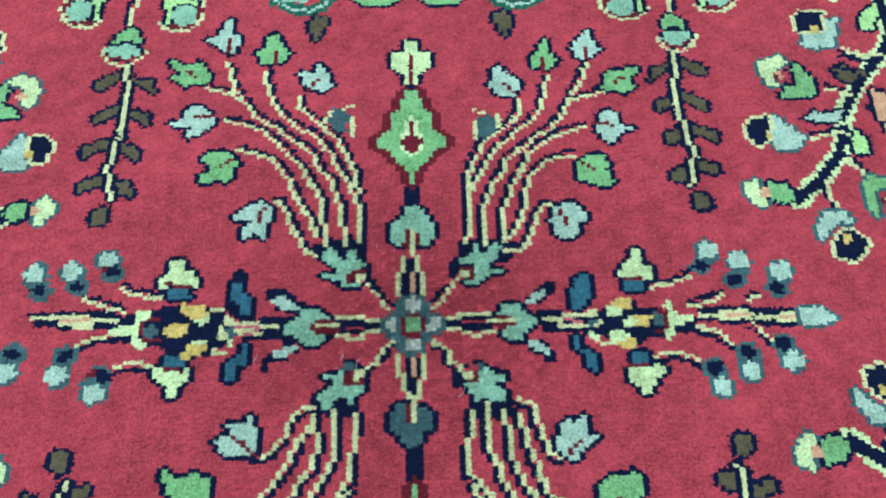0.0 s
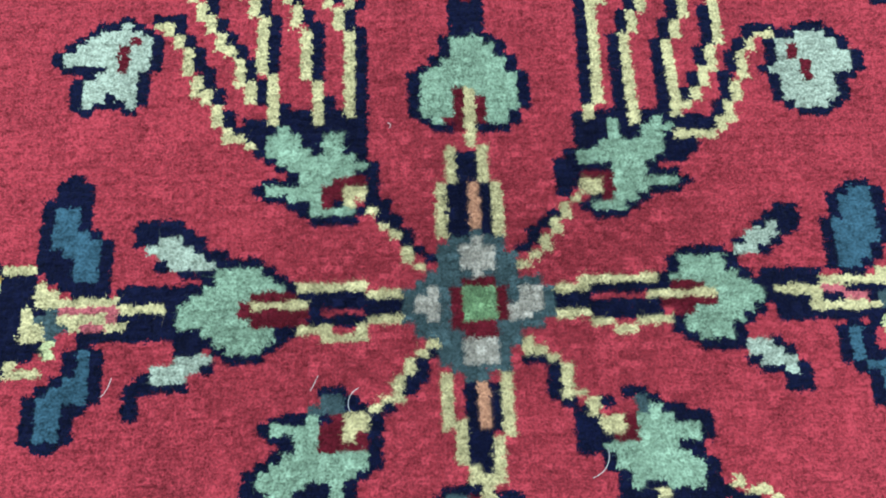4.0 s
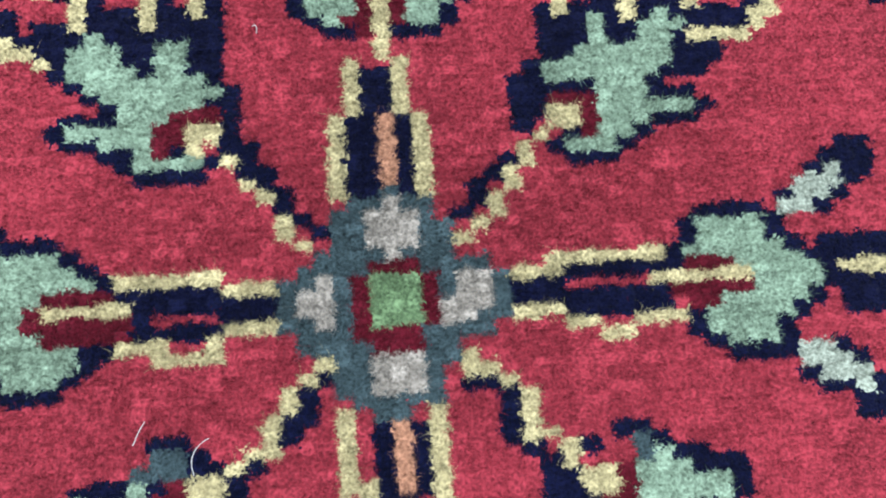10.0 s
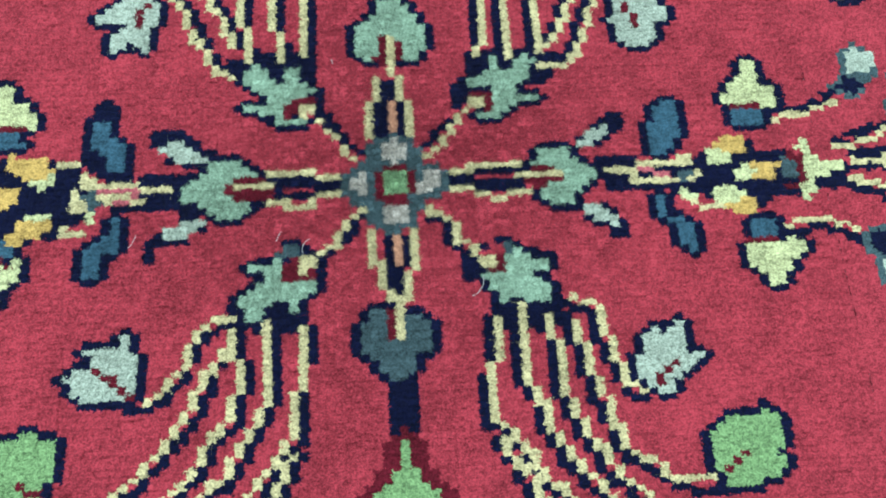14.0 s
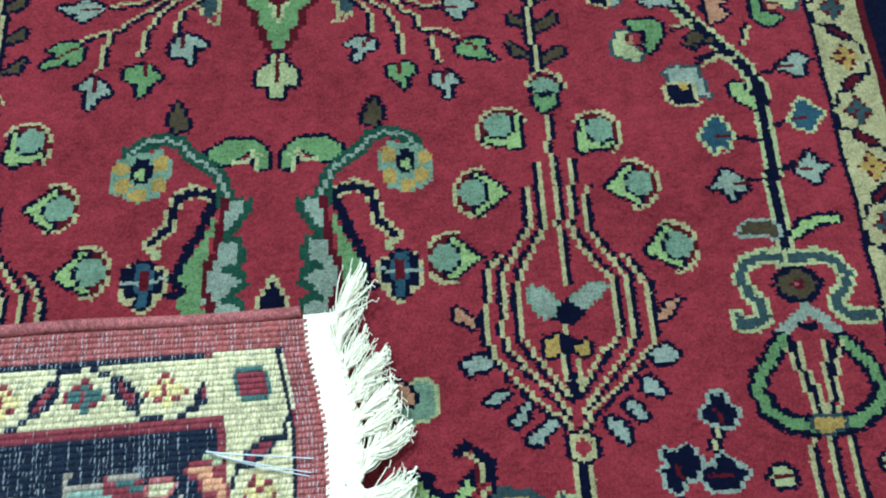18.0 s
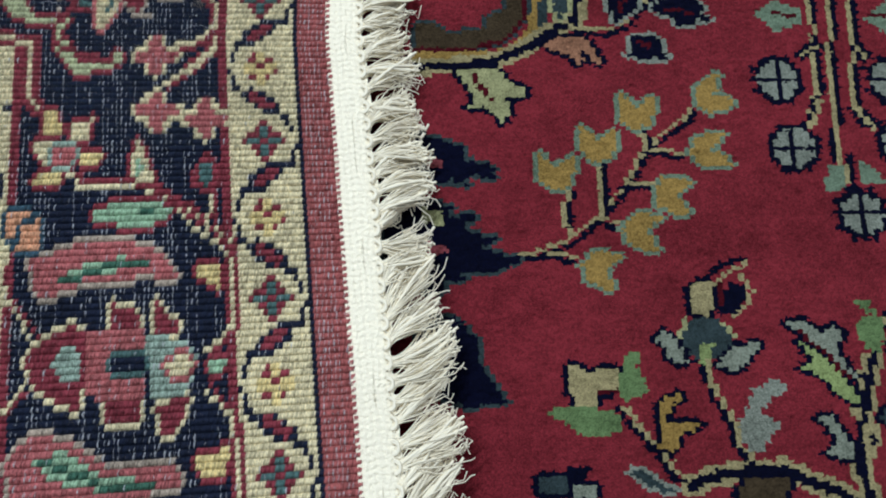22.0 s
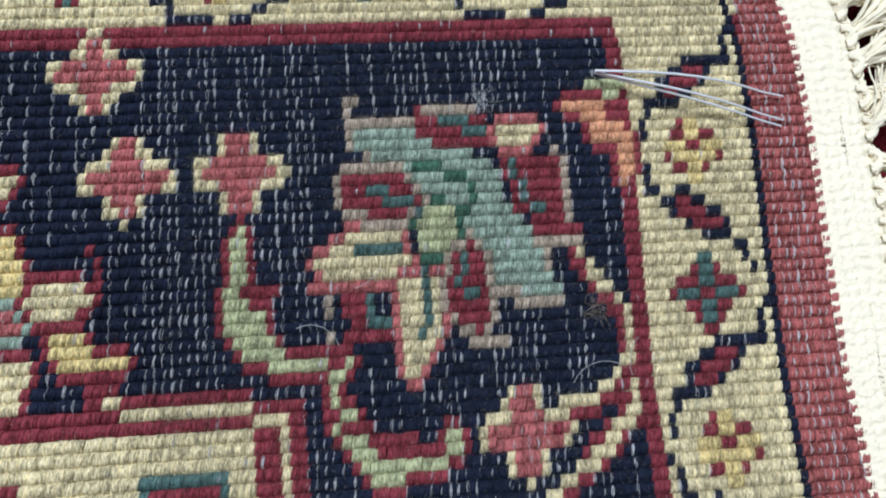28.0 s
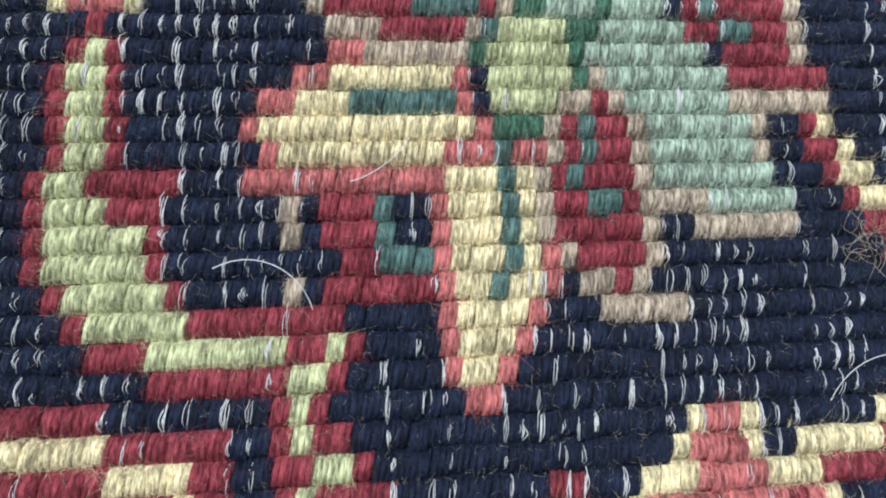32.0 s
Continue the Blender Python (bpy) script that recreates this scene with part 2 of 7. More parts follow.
def guard(at, length, first, edge, start=-99):
    """A narrow cream stripe: gold and teal crosses between slanting leaves. at(p, q) lays it: p across from its edge, q along."""
    def lay(*flat):
        return [c for p, q in pairs(flat) for c in at(p, q)]
    blot("C", ".", lay(0, 0, 11.4, 0, 11.4, length, 0, length))
    cord(edge, ".", 1.0, lay(-0.2, 0, -0.2, length))
    cord("D", ".", 1.6, lay(12.0, 0, 12.0, length))
    n = 0
    q = first
    while q < length + 6:
        if q + 14 < start:
            q, n = q + 13.4, n + 1
            continue
        if q >= start:
            blot("D", ".", lay(5.6, q - 3.9, 7.2, q - 2, 9.0, q, 7.2, q + 2, 5.6, q + 3.9, 4.2, q + 2, 2.2, q, 4.2, q - 2))
            core = "YT"[n % 2]
            cord(core, ".", 1.5, lay(3.6, q, 7.8, q))
            cord(core, ".", 1.5, lay(5.6, q - 2.4, 5.6, q + 2.4))
            cord("D", ".", 0.7, lay(5.5, q, 5.8, q))
        s = (1, -1)[n % 2]
        def lean(p):
            return 5.6 + s * (p - 5.6)
        h = q + 6.7
        cord("N", ".", 1.0, lay(lean(10.6), h - 5.6, lean(10.2), h - 2.6, lean(8.6), h - 2.2, lean(7.2), h - 0.2, lean(4.0), h + 1.6, lean(1.8), h + 2.4, lean(1.0), h + 5.2))
        cord("N", ".", 3.0, lay(lean(7.2), h - 1.4, lean(4.2), h + 0.9))
        cord("D", ".", 1.5, lay(lean(7.0), h - 1.2, lean(4.4), h + 0.7))
        q += 13.4
        n += 1


# chart of the upper face: a quarter, mirrored across and along
HALF_U, HALF_V = 188, 330


def draw_face():
    blot("N", ".", (132, 0, 190, 0, 190, 330, 132, 330))
    # green medallion
    cord("N", ".", 3.6, (-.3, 22.2, -.7, 29.5))
    blot("G", "D2", (-1.1, 28.9, 0.3, 29.1, 0.5, 31.3, 2.4, 33.6, 5.2, 37, 7.2, 37.7, 7, 40.4, 4.8, 41.2, 4.2, 45.3, 2.5, 47.2, 1.5, 51.2, -2, 51.7))
    blot("P", ".", (-.9, 35, 0.3, 35.1, 2.7, 37.9, 2.5, 40.6, 1.2, 41, 0.9, 44.1, -.2, 45.2, -1.4, 45.1))
    blot("D", ".", (-1, 36.1, 0.3, 36.1, 2.1, 38.4, 2.1, 39.8, 0.5, 40.2, 0.3, 43.8, -1.3, 43.7))
    cord("N", ".", 2.5, (-1.2, 51.5, -.6, 53.5))
    blot("P", "N", (-1.1, 52.9, 1.1, 53.1, 1.4, 55.6, 4.5, 57.7, 4.2, 61, 1.9, 61.3, 1.3, 63.6, -.7, 64.5))
    cord("D", ".", 1.2, (-.2, 53, -.1, 59.9))
    # brown sprig
    blot("B", "N", (52.2, 27.8, 55.2, 28.5, 55.7, 31.4, 53.6, 31.3))
    blot("B", "N", (57.3, 31.5, 62.5, 29.1, 62.5, 31.4, 59.1, 32.8))
    blot("B", "N", (52.7, 36.2, 56, 38.1, 56.1, 40.2, 53.1, 39.5))
    blot("B", "N", (57.7, 39.8, 63.5, 36.4, 63, 39.1, 59, 41))
    blot("B", "N", (51.2, 44.1, 54.4, 45.9, 55.5, 48.1, 52.2, 47.3))
    blot("B", "N", (56.8, 48.2, 62.3, 44.4, 61.7, 47.5, 57.8, 49.3))
    blot("B", "N", (50.8, 51.8, 53.8, 54, 55.9, 56.2, 52.1, 55.4))
    blot("B", "N", (57.8, 56.3, 63.5, 52.7, 62.8, 55.7, 58.4, 57.8))
    blot("B", "N", (56.4, 22.3, 59.1, 21.9, 59.1, 24.8, 56.8, 25.8))
    cord("C", "N", 1.2, (56.5, 27.5, 57.7, 34.4, 56.5, 42.9, 56.4, 51.2, 57.1, 59.7))
    # cup and tall stem of the lyre
    blot("G", "N", (55.3, 65, 57.6, 66.5, 60.8, 65.3, 59.8, 68.2, 57.4, 69.7, 55.6, 68))
    blot("M", "N", (54.7, 62.6, 57.6, 61, 60.6, 61.7, 61.9, 64.2, 58.3, 65.2, 56, 64.5))
    cord("C", ".", 1, (53.7, 62.8, 55.4, 60.7, 57.8, 59.4, 61.1, 60.6, 62.9, 63.7))
    cord("D", ".", 1, (55, 62, 57.6, 60.8, 61.2, 62))
    # lyre strands
    stem("C", "N", -1, (57.8, 70.8, 57.4, 78.2, 57.9, 83.5, 58, 89.9, 57.4, 96.2, 58, 101.1, 57.8, 108.8))
    stem("C", "N", 1, (55.5, 81.8, 54.9, 89.8, 55.1, 96.1, 53, 99.6, 51, 102.9, 49, 106.6, 48.3, 114.7, 48.5, 119.2, 50.4, 121.7, 53.2, 126, 56.4, 130.2))
    stem("C", "N", 1, (52.4, 87.8, 52, 95.9, 50.2, 98.9, 47.6, 103, 45.8, 105.9, 44.9, 117.9, 46, 121.3, 49.5, 125.2, 53.4, 129.7, 56.4, 133.6))
    stem("C", "N", 1, (45.4, 102, 43, 105.2, 42.4, 108.7, 42, 118.9, 43.2, 122.2, 47.1, 127.8, 51.1, 131.4, 55, 134.7, 56.5, 136.9))
    stem("C", "N", -1, (62, 81.1, 60.1, 96.3, 61.6, 100, 64.1, 103.7, 67, 107.4, 67.9, 111, 67.4, 119, 64.1, 122.1, 61.5, 125.3, 58.6, 129.7))
    stem("C", "N", -1, (64.2, 87.7, 63.8, 96.4, 65.6, 100.2, 68.1, 103.9, 70.4, 107.6, 70.7, 112.3, 70.6, 119.1, 67.8, 123.4, 62.7, 128.6, 58.5, 133.9))
    stem("C", "N", -1, (70.5, 103.1, 72.3, 106.5, 74.3, 109.5, 73.8, 115.9, 73.7, 121.5, 70.3, 124.6, 65.3, 129.8, 60.2, 134, 58.2, 137))
    # lyre posies
    posy(48.2, 73.8, 53.6, 80.7)
    posy(68.1, 75.3, 62, 81.1)
    posy(42.3, 88, 51.2, 87.7)
    posy(74.4, 87.4, 65.9, 88.4)
    posy(35.7, 101.9, 44.7, 102.9)
    posy(80.6, 101.5, 72.2, 102.9)
    # heart of the lyre
    blot("W", "M", (50.7, 108.7, 53.7, 109.8, 55.7, 112.2, 55.5, 114.4, 52.7, 114.9, 51.3, 112))
    blot("W", "M", (65.7, 109.1, 62.3, 109, 58.6, 111.7, 57.8, 114, 61.1, 114.1, 63.1, 111.9))
    blot("N", ".", (55.4, 113.9, 58.1, 111.5, 61.4, 114.1, 60.6, 115.9, 58.1, 116.5, 54.8, 115.8))
    blot("Y", "N", (52.8, 119.4, 55.1, 118.9, 55.9, 121.2, 54.6, 123, 52.8, 122.4))
    blot("Y", "N", (58.7, 120.8, 61.6, 119.8, 61.6, 122.8, 59, 123.2))
    cord("C", ".", 1.2, (56.9, 116.8, 57.1, 119.6))
    cord("N", ".", 1.6, (57.2, 119.6, 57.1, 125.1, 57.4, 131))
    cord("C", ".", 1.2, (55.9, 122.8, 55.5, 128.4))
    cord("C", ".", 1.2, (58.6, 124.1, 58.8, 129.5))
    blot("O", "N", (35.7, 112.4, 38.4, 113.6, 39.9, 116, 38.7, 116.7, 36.1, 114.8))
    blot("O", "N", (75.5, 115.9, 78.2, 112.9, 80.6, 112.2, 78.7, 115, 76.4, 117.3))
    # lyre drops
    blot("J", "N", (36.5, 123, 40, 121.9, 42.3, 122.7, 41.4, 124.9, 37.6, 125.4))
    blot("J", "N", (40.8, 130.9, 42.1, 129.5, 44.4, 128.5, 45, 129.8, 42.5, 131.5))
    blot("J", "N", (44.4, 134.8, 46.1, 133.6, 49, 130.9, 47.8, 134.4, 46.2, 135.8))
    blot("J", "N", (47.8, 138.5, 49.6, 136.3, 53.5, 134.4, 53.6, 136, 49.8, 139.1))
    blot("J", "N", (72.8, 123.1, 75.8, 121.6, 78.6, 122.8, 77.6, 125, 74.1, 125))
    blot("J", "N", (70.5, 127.3, 72.6, 127.8, 74.6, 130.8, 73.2, 131.4, 71.2, 130.3))
    blot("J", "N", (66.9, 132, 69.3, 132.4, 71.2, 135.3, 69.8, 136, 67.7, 134.1))
    blot("J", "N", (62.8, 134.9, 65.6, 135.4, 67.5, 138.8, 66.1, 139.9, 64.1, 137.6))
    # arches
    blot("G", "N", (1.6, 80.8, 1.9, 76.3, 5, 73.5, 10.4, 73.7, 13.9, 76.2, 14.7, 79.1, 12.1, 79.8, 8.6, 79.1, 5.6, 76.7, 4.1, 76.6, 3.7, 81.3))
    cord("P", ".", 1.2, (3.5, 81.3, 3.3, 77.6, 4.5, 76.4, 5.7, 78.8, 8.8, 79.3))
    cord("E", ".", 3.2, (9.8, 88.2, 10, 85.4, 11.5, 81.9, 14.5, 79.1, 17.5, 77.3, 19.9, 74.1, 22.9, 73.1, 26.5, 73.8, 29.7, 76.1))
    cord("W", ".", 1.2, (9.8, 88.2, 10, 85.4, 11.5, 81.9, 14.5, 79.1, 17.5, 77.3, 19.9, 74.1, 22.9, 73.1, 26.5, 73.8, 29.7, 76.1))
    cord("E", ".", 1.0, (8.6, 87.9, 8.8, 85.1, 10.6, 81))
    blot("B", "N", (18.2, 70.6, 19.4, 67.3, 20.7, 64.3, 22.3, 68.1, 21.5, 71.7))
    blot("M", ".", (21.6, 77.4, 24, 75.3, 27, 75.9, 31.1, 77.2, 33, 80.5, 32.2, 85.3, 27.2, 87.6, 23.1, 86.2, 21.8, 82))
    bead("Y", ".", 23.7, 78.5, 1.7, 1.8)
    bead("Y", ".", 23.8, 83.5, 1.6, 1.8)
    bead("Y", ".", 27.4, 85.6, 1.8, 1.5)
    bead("Y", ".", 30.4, 83.4, 1.6, 1.8)
    bead("Y", ".", 31, 79.5, 1.5, 1.6)
    bead("N", ".", 27.3, 80.3, 2, 3)
    bead("L", ".", 27.3, 80.8, 0.9, 1.6)
    blot("W", "E", (9.2, 88.1, 6.1, 87.5, 5.2, 90, 8.1, 92.8, 11.1, 94.4, 9.8, 95.9, 7.5, 96.4, 7, 98.8, 8.7, 100.7, 10.6, 103.7, 8.7, 104.2, 6.5, 104.7, 5.9, 107.2, 8.7, 109.7, 10.9, 112.5, 13.3, 111.3, 12.8, 103.8, 12.3, 96.6, 11.2, 89.2))
    blot("G", ".", (12.1, 88, 13.2, 94.2, 14.9, 99.2, 17.6, 104, 18.9, 106.7, 16.4, 110, 13.7, 112.6, 13.8, 103.9, 12.7, 96.7))
    cord("D", ".", 1.3, (10.2, 87.3, 11.1, 94.2, 12.8, 101.5, 13.3, 111.3))
    cord("N", ".", 1.5, (12.6, 86.5, 13.4, 94.3, 16.2, 100.7, 19.5, 105.5))
    cord("C", ".", 2.8, (13.2, 86.3, 16.5, 85.1, 19.3, 86.2, 20.5, 89.4, 21, 92.9, 24.6, 96.5))
    cord("N", ".", 1.6, (12.8, 86.3, 16.5, 85.4, 19.3, 86.4, 20.4, 89.6, 21, 92.9, 24.3, 96.2))
    blot("P", ".", (22.6, 97.5, 24.8, 97.6, 23.9, 101.7, 21.9, 101.6))
    blot("N", "P", (21.6, 102.4, 29.5, 101.6, 30, 106.9, 27.5, 109.8, 24.1, 109.7, 21.1, 106.5))
    blot("D", ".", (23.5, 101.3, 26.9, 101.5, 26.7, 105.9, 23.4, 105.7))
    cord("U", ".", 1.0, (23.4, 106.2, 29.9, 105.8))
    blot("N", "P", (-4, 110.5, -2.5, 105.7, -.3, 104.1, 2.9, 110.8))
    # climbing vine
    cord("P", ".", 3.9, (77, 23.3, 83, 28.3, 87.4, 33.2, 89.6, 39.4, 91.5, 44.4))
    cord("N", ".", 2.1, (77, 23.3, 83, 28.3, 87.4, 33.2, 89.6, 39.4, 91.5, 44.4))
    cord("P", ".", 3.9, (89.8, 42.1, 95, 49.9, 99.9, 55.3, 103.6, 59.8, 105.5, 64.9, 105.3, 72, 104.9, 78.8, 104.6, 85.4, 104.1, 91.9, 104.1, 98.2, 103.9, 104.6))
    cord("N", ".", 2.1, (89.8, 42.1, 95, 49.9, 99.9, 55.3, 103.6, 59.8, 105.5, 64.9, 105.3, 72, 104.9, 78.8, 104.6, 85.4, 104.1, 91.9, 104.1, 98.2, 103.8, 104.9))
    cord("N", ".", 1.3, (97.9, 77.2, 103.1, 78.7))
    cord("N", ".", 1.3, (99, 87.2, 104, 87.4))
    cord("N", ".", 1.3, (106.7, 62.1, 109.7, 61.4))
    cord("N", ".", 1.3, (106.1, 85.5, 109.3, 84.3))
    cord("N", ".", 1.3, (107.2, 75.1, 110.8, 73.3))
    stem("C", "N", 1, (101.5, 57.1, 97, 57.1, 93.6, 58.4))
    blot("W", "T", (85, 60.6, 88.4, 59.4, 92.4, 59.9, 94.4, 67.4, 91.8, 66.7, 91, 63, 86.5, 63.1))
    blot("N", "C", (85.1, 64.2, 90.7, 64.4, 91.3, 68.6, 85.6, 69.3))
    bead("Y", ".", 88.8, 64.3, 1, 1.4)
    blot("B", "N", (91.1, 54.5, 94.8, 51.4, 98.7, 53, 94.4, 53.8, 92.8, 55.5))
    blot("L", "N", (99, 64, 101.5, 64.1, 104.5, 69.4, 103.4, 71.5, 99.6, 67.6))
    blot("W", "N", (109.9, 60.4, 113.4, 58.7, 114.5, 56.6, 116.3, 57.4, 118.8, 58.9, 116.3, 60.3, 116.6, 62.8, 113.4, 62.2))
    cord("D", ".", 1.1, (111.1, 60.5, 114, 60.2))
    blot("U", "P", (110.9, 73.9, 113.1, 69.5, 115.1, 68.9, 116.6, 71, 119, 72.5, 116.4, 74.5, 115.3, 76.8, 111.7, 75.9))
    cord("D", ".", 1.1, (111, 73.7, 114.4, 73.4))
    blot("U", "P", (90.3, 76.9, 92.9, 73.6, 94.4, 72, 96, 73.7, 97.4, 77.1, 96.1, 80.1, 93.8, 79.2, 92.7, 81.3, 91.9, 79.1))
    cord("D", ".", 1.1, (94.2, 77.2, 97.3, 77.3))
    blot("W", "N", (90.7, 88.9, 93, 86.9, 94, 84.7, 96.3, 85.7, 98.3, 87.8, 98.8, 89.7, 95.5, 90.2, 95.8, 92.4, 94.1, 91, 93.9, 88.9))
    cord("D", ".", 1.1, (95.8, 88.3, 98.9, 88.5))
    blot("W", "N", (109.5, 85.1, 112.1, 83.1, 113, 81.5, 114.4, 83.9, 117.5, 84.6, 114.4, 86.5, 113.9, 88.7, 111.6, 87.8, 110.1, 86.5))
    cord("D", ".", 1.1, (109.8, 85, 113.1, 85.1))
    blot("L", "N", (105.9, 99.8, 108.4, 97.1, 110.9, 96.6, 115.8, 96.2, 117, 97.2, 111.8, 98, 109.2, 99.2, 106.5, 100.8))
    blot("B", "J", (94.2, 99.9, 96.5, 97.2, 100.2, 96.8, 103.1, 97.5, 103.1, 100.9, 99.7, 99.5))
    # vine top
    blot("O", "T", (90.7, 0.3, 94.7, -1.8, 99.5, -.4, 100.4, 2.6, 97.5, 4.5, 93.4, 3.2))
    blot("T", "N", (96.6, -.3, 101.7, 1.1, 101, 3.7, 97, 2.4))
    # vine flowers
    stem("C", "N", 1, (84.2, 20.6, 83.8, 27.4))
    stem("C", "N", 1, (88.9, 32.4, 91.2, 28.6))
    stem("C", "N", 1, (81.6, 37.2, 89.5, 38.3))
    stem("C", "N", 1, (88.4, 49.3, 93.1, 47.7))
    stem("C", "N", 1, (99.1, 38.6, 96.9, 44.8))
    stem("C", "N", 1, (106.1, 49.5, 104.7, 54.1))
    stem("C", "N", -1, (94, 59.3, 98.2, 57, 101.7, 57.2))
    blot("W", "T", (79.5, 14.1, 81.2, 15.8, 84.6, 18.4, 87.3, 17.7, 85.4, 20.7, 81.6, 20.5, 79.6, 17.3))
    blot("N", "C", (82.4, 10.7, 85.5, 10.2, 88.2, 11.8, 88.6, 14.7, 86.2, 16.6, 83.1, 15.9, 82, 12.7))
    bead("Y", ".", 84.9, 14.9, 0.8, 1.1)
    blot("P", "T", (66.7, 24.8, 69.1, 22, 71.1, 21.8, 69.9, 28.8, 67, 27.1))
    blot("G", "N", (72, 23.7, 74.1, 22.6, 77.1, 24, 75.3, 26.9, 72, 27.4))
    bead("O", ".", 70.9, 25.1, 0.9, 1.2)
    blot("G", "T", (91.7, 18.8, 93.1, 21.2, 93, 25, 97.9, 26.1, 96.3, 27.5, 92.3, 28.2, 90.3, 25.6, 90.8, 21.8))
    blot("P", "T", (94.1, 18.2, 100.4, 17.5, 100.5, 23.2, 98.4, 23.8, 95.7, 21.4))
    blot("O", "D", (94.6, 22.1, 97.5, 21.9, 97.7, 24.1, 95.1, 23.9))
    blot("W", "T", (100.4, 29.2, 102.7, 30.1, 103.3, 33.1, 109.2, 34.9, 107.2, 37.7, 101.6, 37.3, 99.8, 34.3))
    blot("N", "C", (103.8, 29.4, 105.4, 27.9, 110, 28.2, 110, 32.8, 108.2, 33.8, 103.9, 33.1))
    bead("Y", ".", 105.2, 32.9, 1.1, 1)
    blot("W", "T", (74, 34.4, 79, 34.7, 81.6, 37.5, 79.3, 39.5, 76.1, 43.5, 75, 40.6, 74.8, 37))
    blot("N", "C", (70.9, 35.9, 73.6, 36.5, 74.2, 40.5, 74.7, 42.9, 70.8, 41.9, 69.3, 39.5))
    bead("Y", ".", 74.2, 38.1, 0.9, 0.9)
    blot("G", "N", (78.2, 47.3, 83.4, 47.1, 86.2, 48.2, 86.1, 51.6, 82.8, 56, 81.4, 54, 82.7, 50.7, 79.2, 49.5))
    blot("P", "T", (76.2, 49.3, 77.9, 50.4, 77.8, 53.7, 81.6, 55.9, 79.5, 57.8, 75, 56.2, 74.7, 52.9))
    bead("O", ".", 78.7, 52.5, 1.1, 1.1)
    bead("D", ".", 78.1, 52.2, 0.5, 0.7)
    blot("G", "N", (108, 42, 110, 41.4, 110.2, 45.6, 114.7, 47.3, 112.3, 49.4, 108.7, 48.9, 107.4, 46.8))
    blot("P", "T", (111.6, 40.1, 119.7, 39.6, 118, 45.4, 114.2, 44.5, 111.5, 42.9))
    blot("O", "D", (111.4, 43.3, 114.3, 44.1, 113.3, 45.4, 111.2, 45))
    blot("L", "N", (90.5, 33.7, 93.9, 32.8, 93.4, 37.5, 91.9, 38.8, 90.5, 36.6))
    blot("W", "N", (82.5, 42, 84.7, 40.8, 88.9, 41, 90.9, 43.7, 86.7, 43.1, 84.1, 43.5))
    blot("O", "N", (97.7, 40.6, 99.4, 41.4, 102.9, 42.4, 100.2, 43.6, 101.9, 46.5, 97.7, 48.9, 96.9, 46.8))
    blot("B", "N", (91.7, 51.3, 94.8, 50.8, 95.7, 52.2, 92.9, 54, 90.9, 54.6))
    # ribbon and rosette
    cord("P", ".", 3.6, (103.3, 104.9, 98.7, 104.3, 94.9, 105.7, 93.5, 108.6, 94.4, 111.6, 96.7, 114.6, 96.9, 116.9, 94.2, 118.6, 91.5, 118.2, 91.2, 116.7))
    cord("T", ".", 1.9, (103.3, 104.9, 98.7, 104.3, 94.9, 105.7, 93.5, 108.6, 94.4, 111.6, 96.7, 114.6, 96.9, 116.9, 94.2, 118.6, 91.5, 118.2, 91.2, 116.7))
    cord("P", ".", 3.6, (105, 105, 109.8, 104.6, 113.6, 106, 115.2, 109, 113.9, 111.9, 111.8, 113.6, 111.8, 115.9, 114.3, 117.8, 118.4, 117.5))
    cord("T", ".", 1.9, (105, 105, 109.8, 104.6, 113.6, 106, 115.2, 109, 113.9, 111.9, 111.8, 113.6, 111.8, 115.9, 114.3, 117.8, 118.4, 117.5))
    bead("N", ".", 104.6, 110.6, 5, 4.2)
    bead("B", ".", 104.6, 110.6, 3.9, 3)
    bead("D", ".", 104.6, 110.6, 1.3, 1.2)
    bead("K", ".", 104.6, 110.6, 0.6, 0.6)
    cord("W", ".", 2.2, (98.9, 120.7, 102.8, 118, 105, 115.6, 107.5, 117.4, 111.4, 121.3))
    cord("N", ".", 1.6, (104.3, 119.2, 106.5, 119.3))
    cord("N", ".", 3.9, (99.2, 121.8, 95.8, 126.1, 93.8, 128.2, 92.8, 131.1, 93.8, 134.9, 97.6, 137.7, 101.9, 138.5))
    cord("G", ".", 1.9, (99.2, 121.8, 95.8, 126.1, 93.8, 128.2, 92.8, 131.1, 93.8, 134.9, 97.6, 137.7, 101.9, 138.5))
    cord("N", ".", 3.9, (111.5, 122.4, 113.7, 124.7, 116.5, 128.2, 117.1, 132.3, 115, 135.4, 110.6, 137.9, 106.1, 138.3))
    cord("G", ".", 1.9, (111.5, 122.4, 113.7, 124.7, 116.5, 128.2, 117.1, 132.3, 115, 135.4, 110.6, 137.9, 106.1, 138.3))
    stem("C", "N", -1, (99.9, 122.9, 101.3, 127.8, 102.1, 131.6, 102.6, 137.1))
    stem("C", "N", 1, (102.5, 122.3, 102.9, 127.3, 104.2, 131.1, 104, 137))
    stem("C", "N", -1, (107.7, 122.5, 106.6, 127.5, 106.1, 132.8, 105.3, 137))
    stem("C", "N", 1, (111.1, 122.7, 109.1, 127.6, 108.2, 133, 106.9, 137.3))
    blot("Y", "T", (102.1, 136.9, 108.4, 136.7, 107.3, 138.8, 103.6, 139.8, 102.3, 138.6))
    stem("C", "N", -1, (101.2, 140.7, 100.9, 150.3, 101.2, 161.2, 101, 171.5, 98.7, 178.4))
    stem("C", "N", -1, (104.8, 140.9, 104.5, 154.9, 103.6, 171.7, 102.9, 183.5))
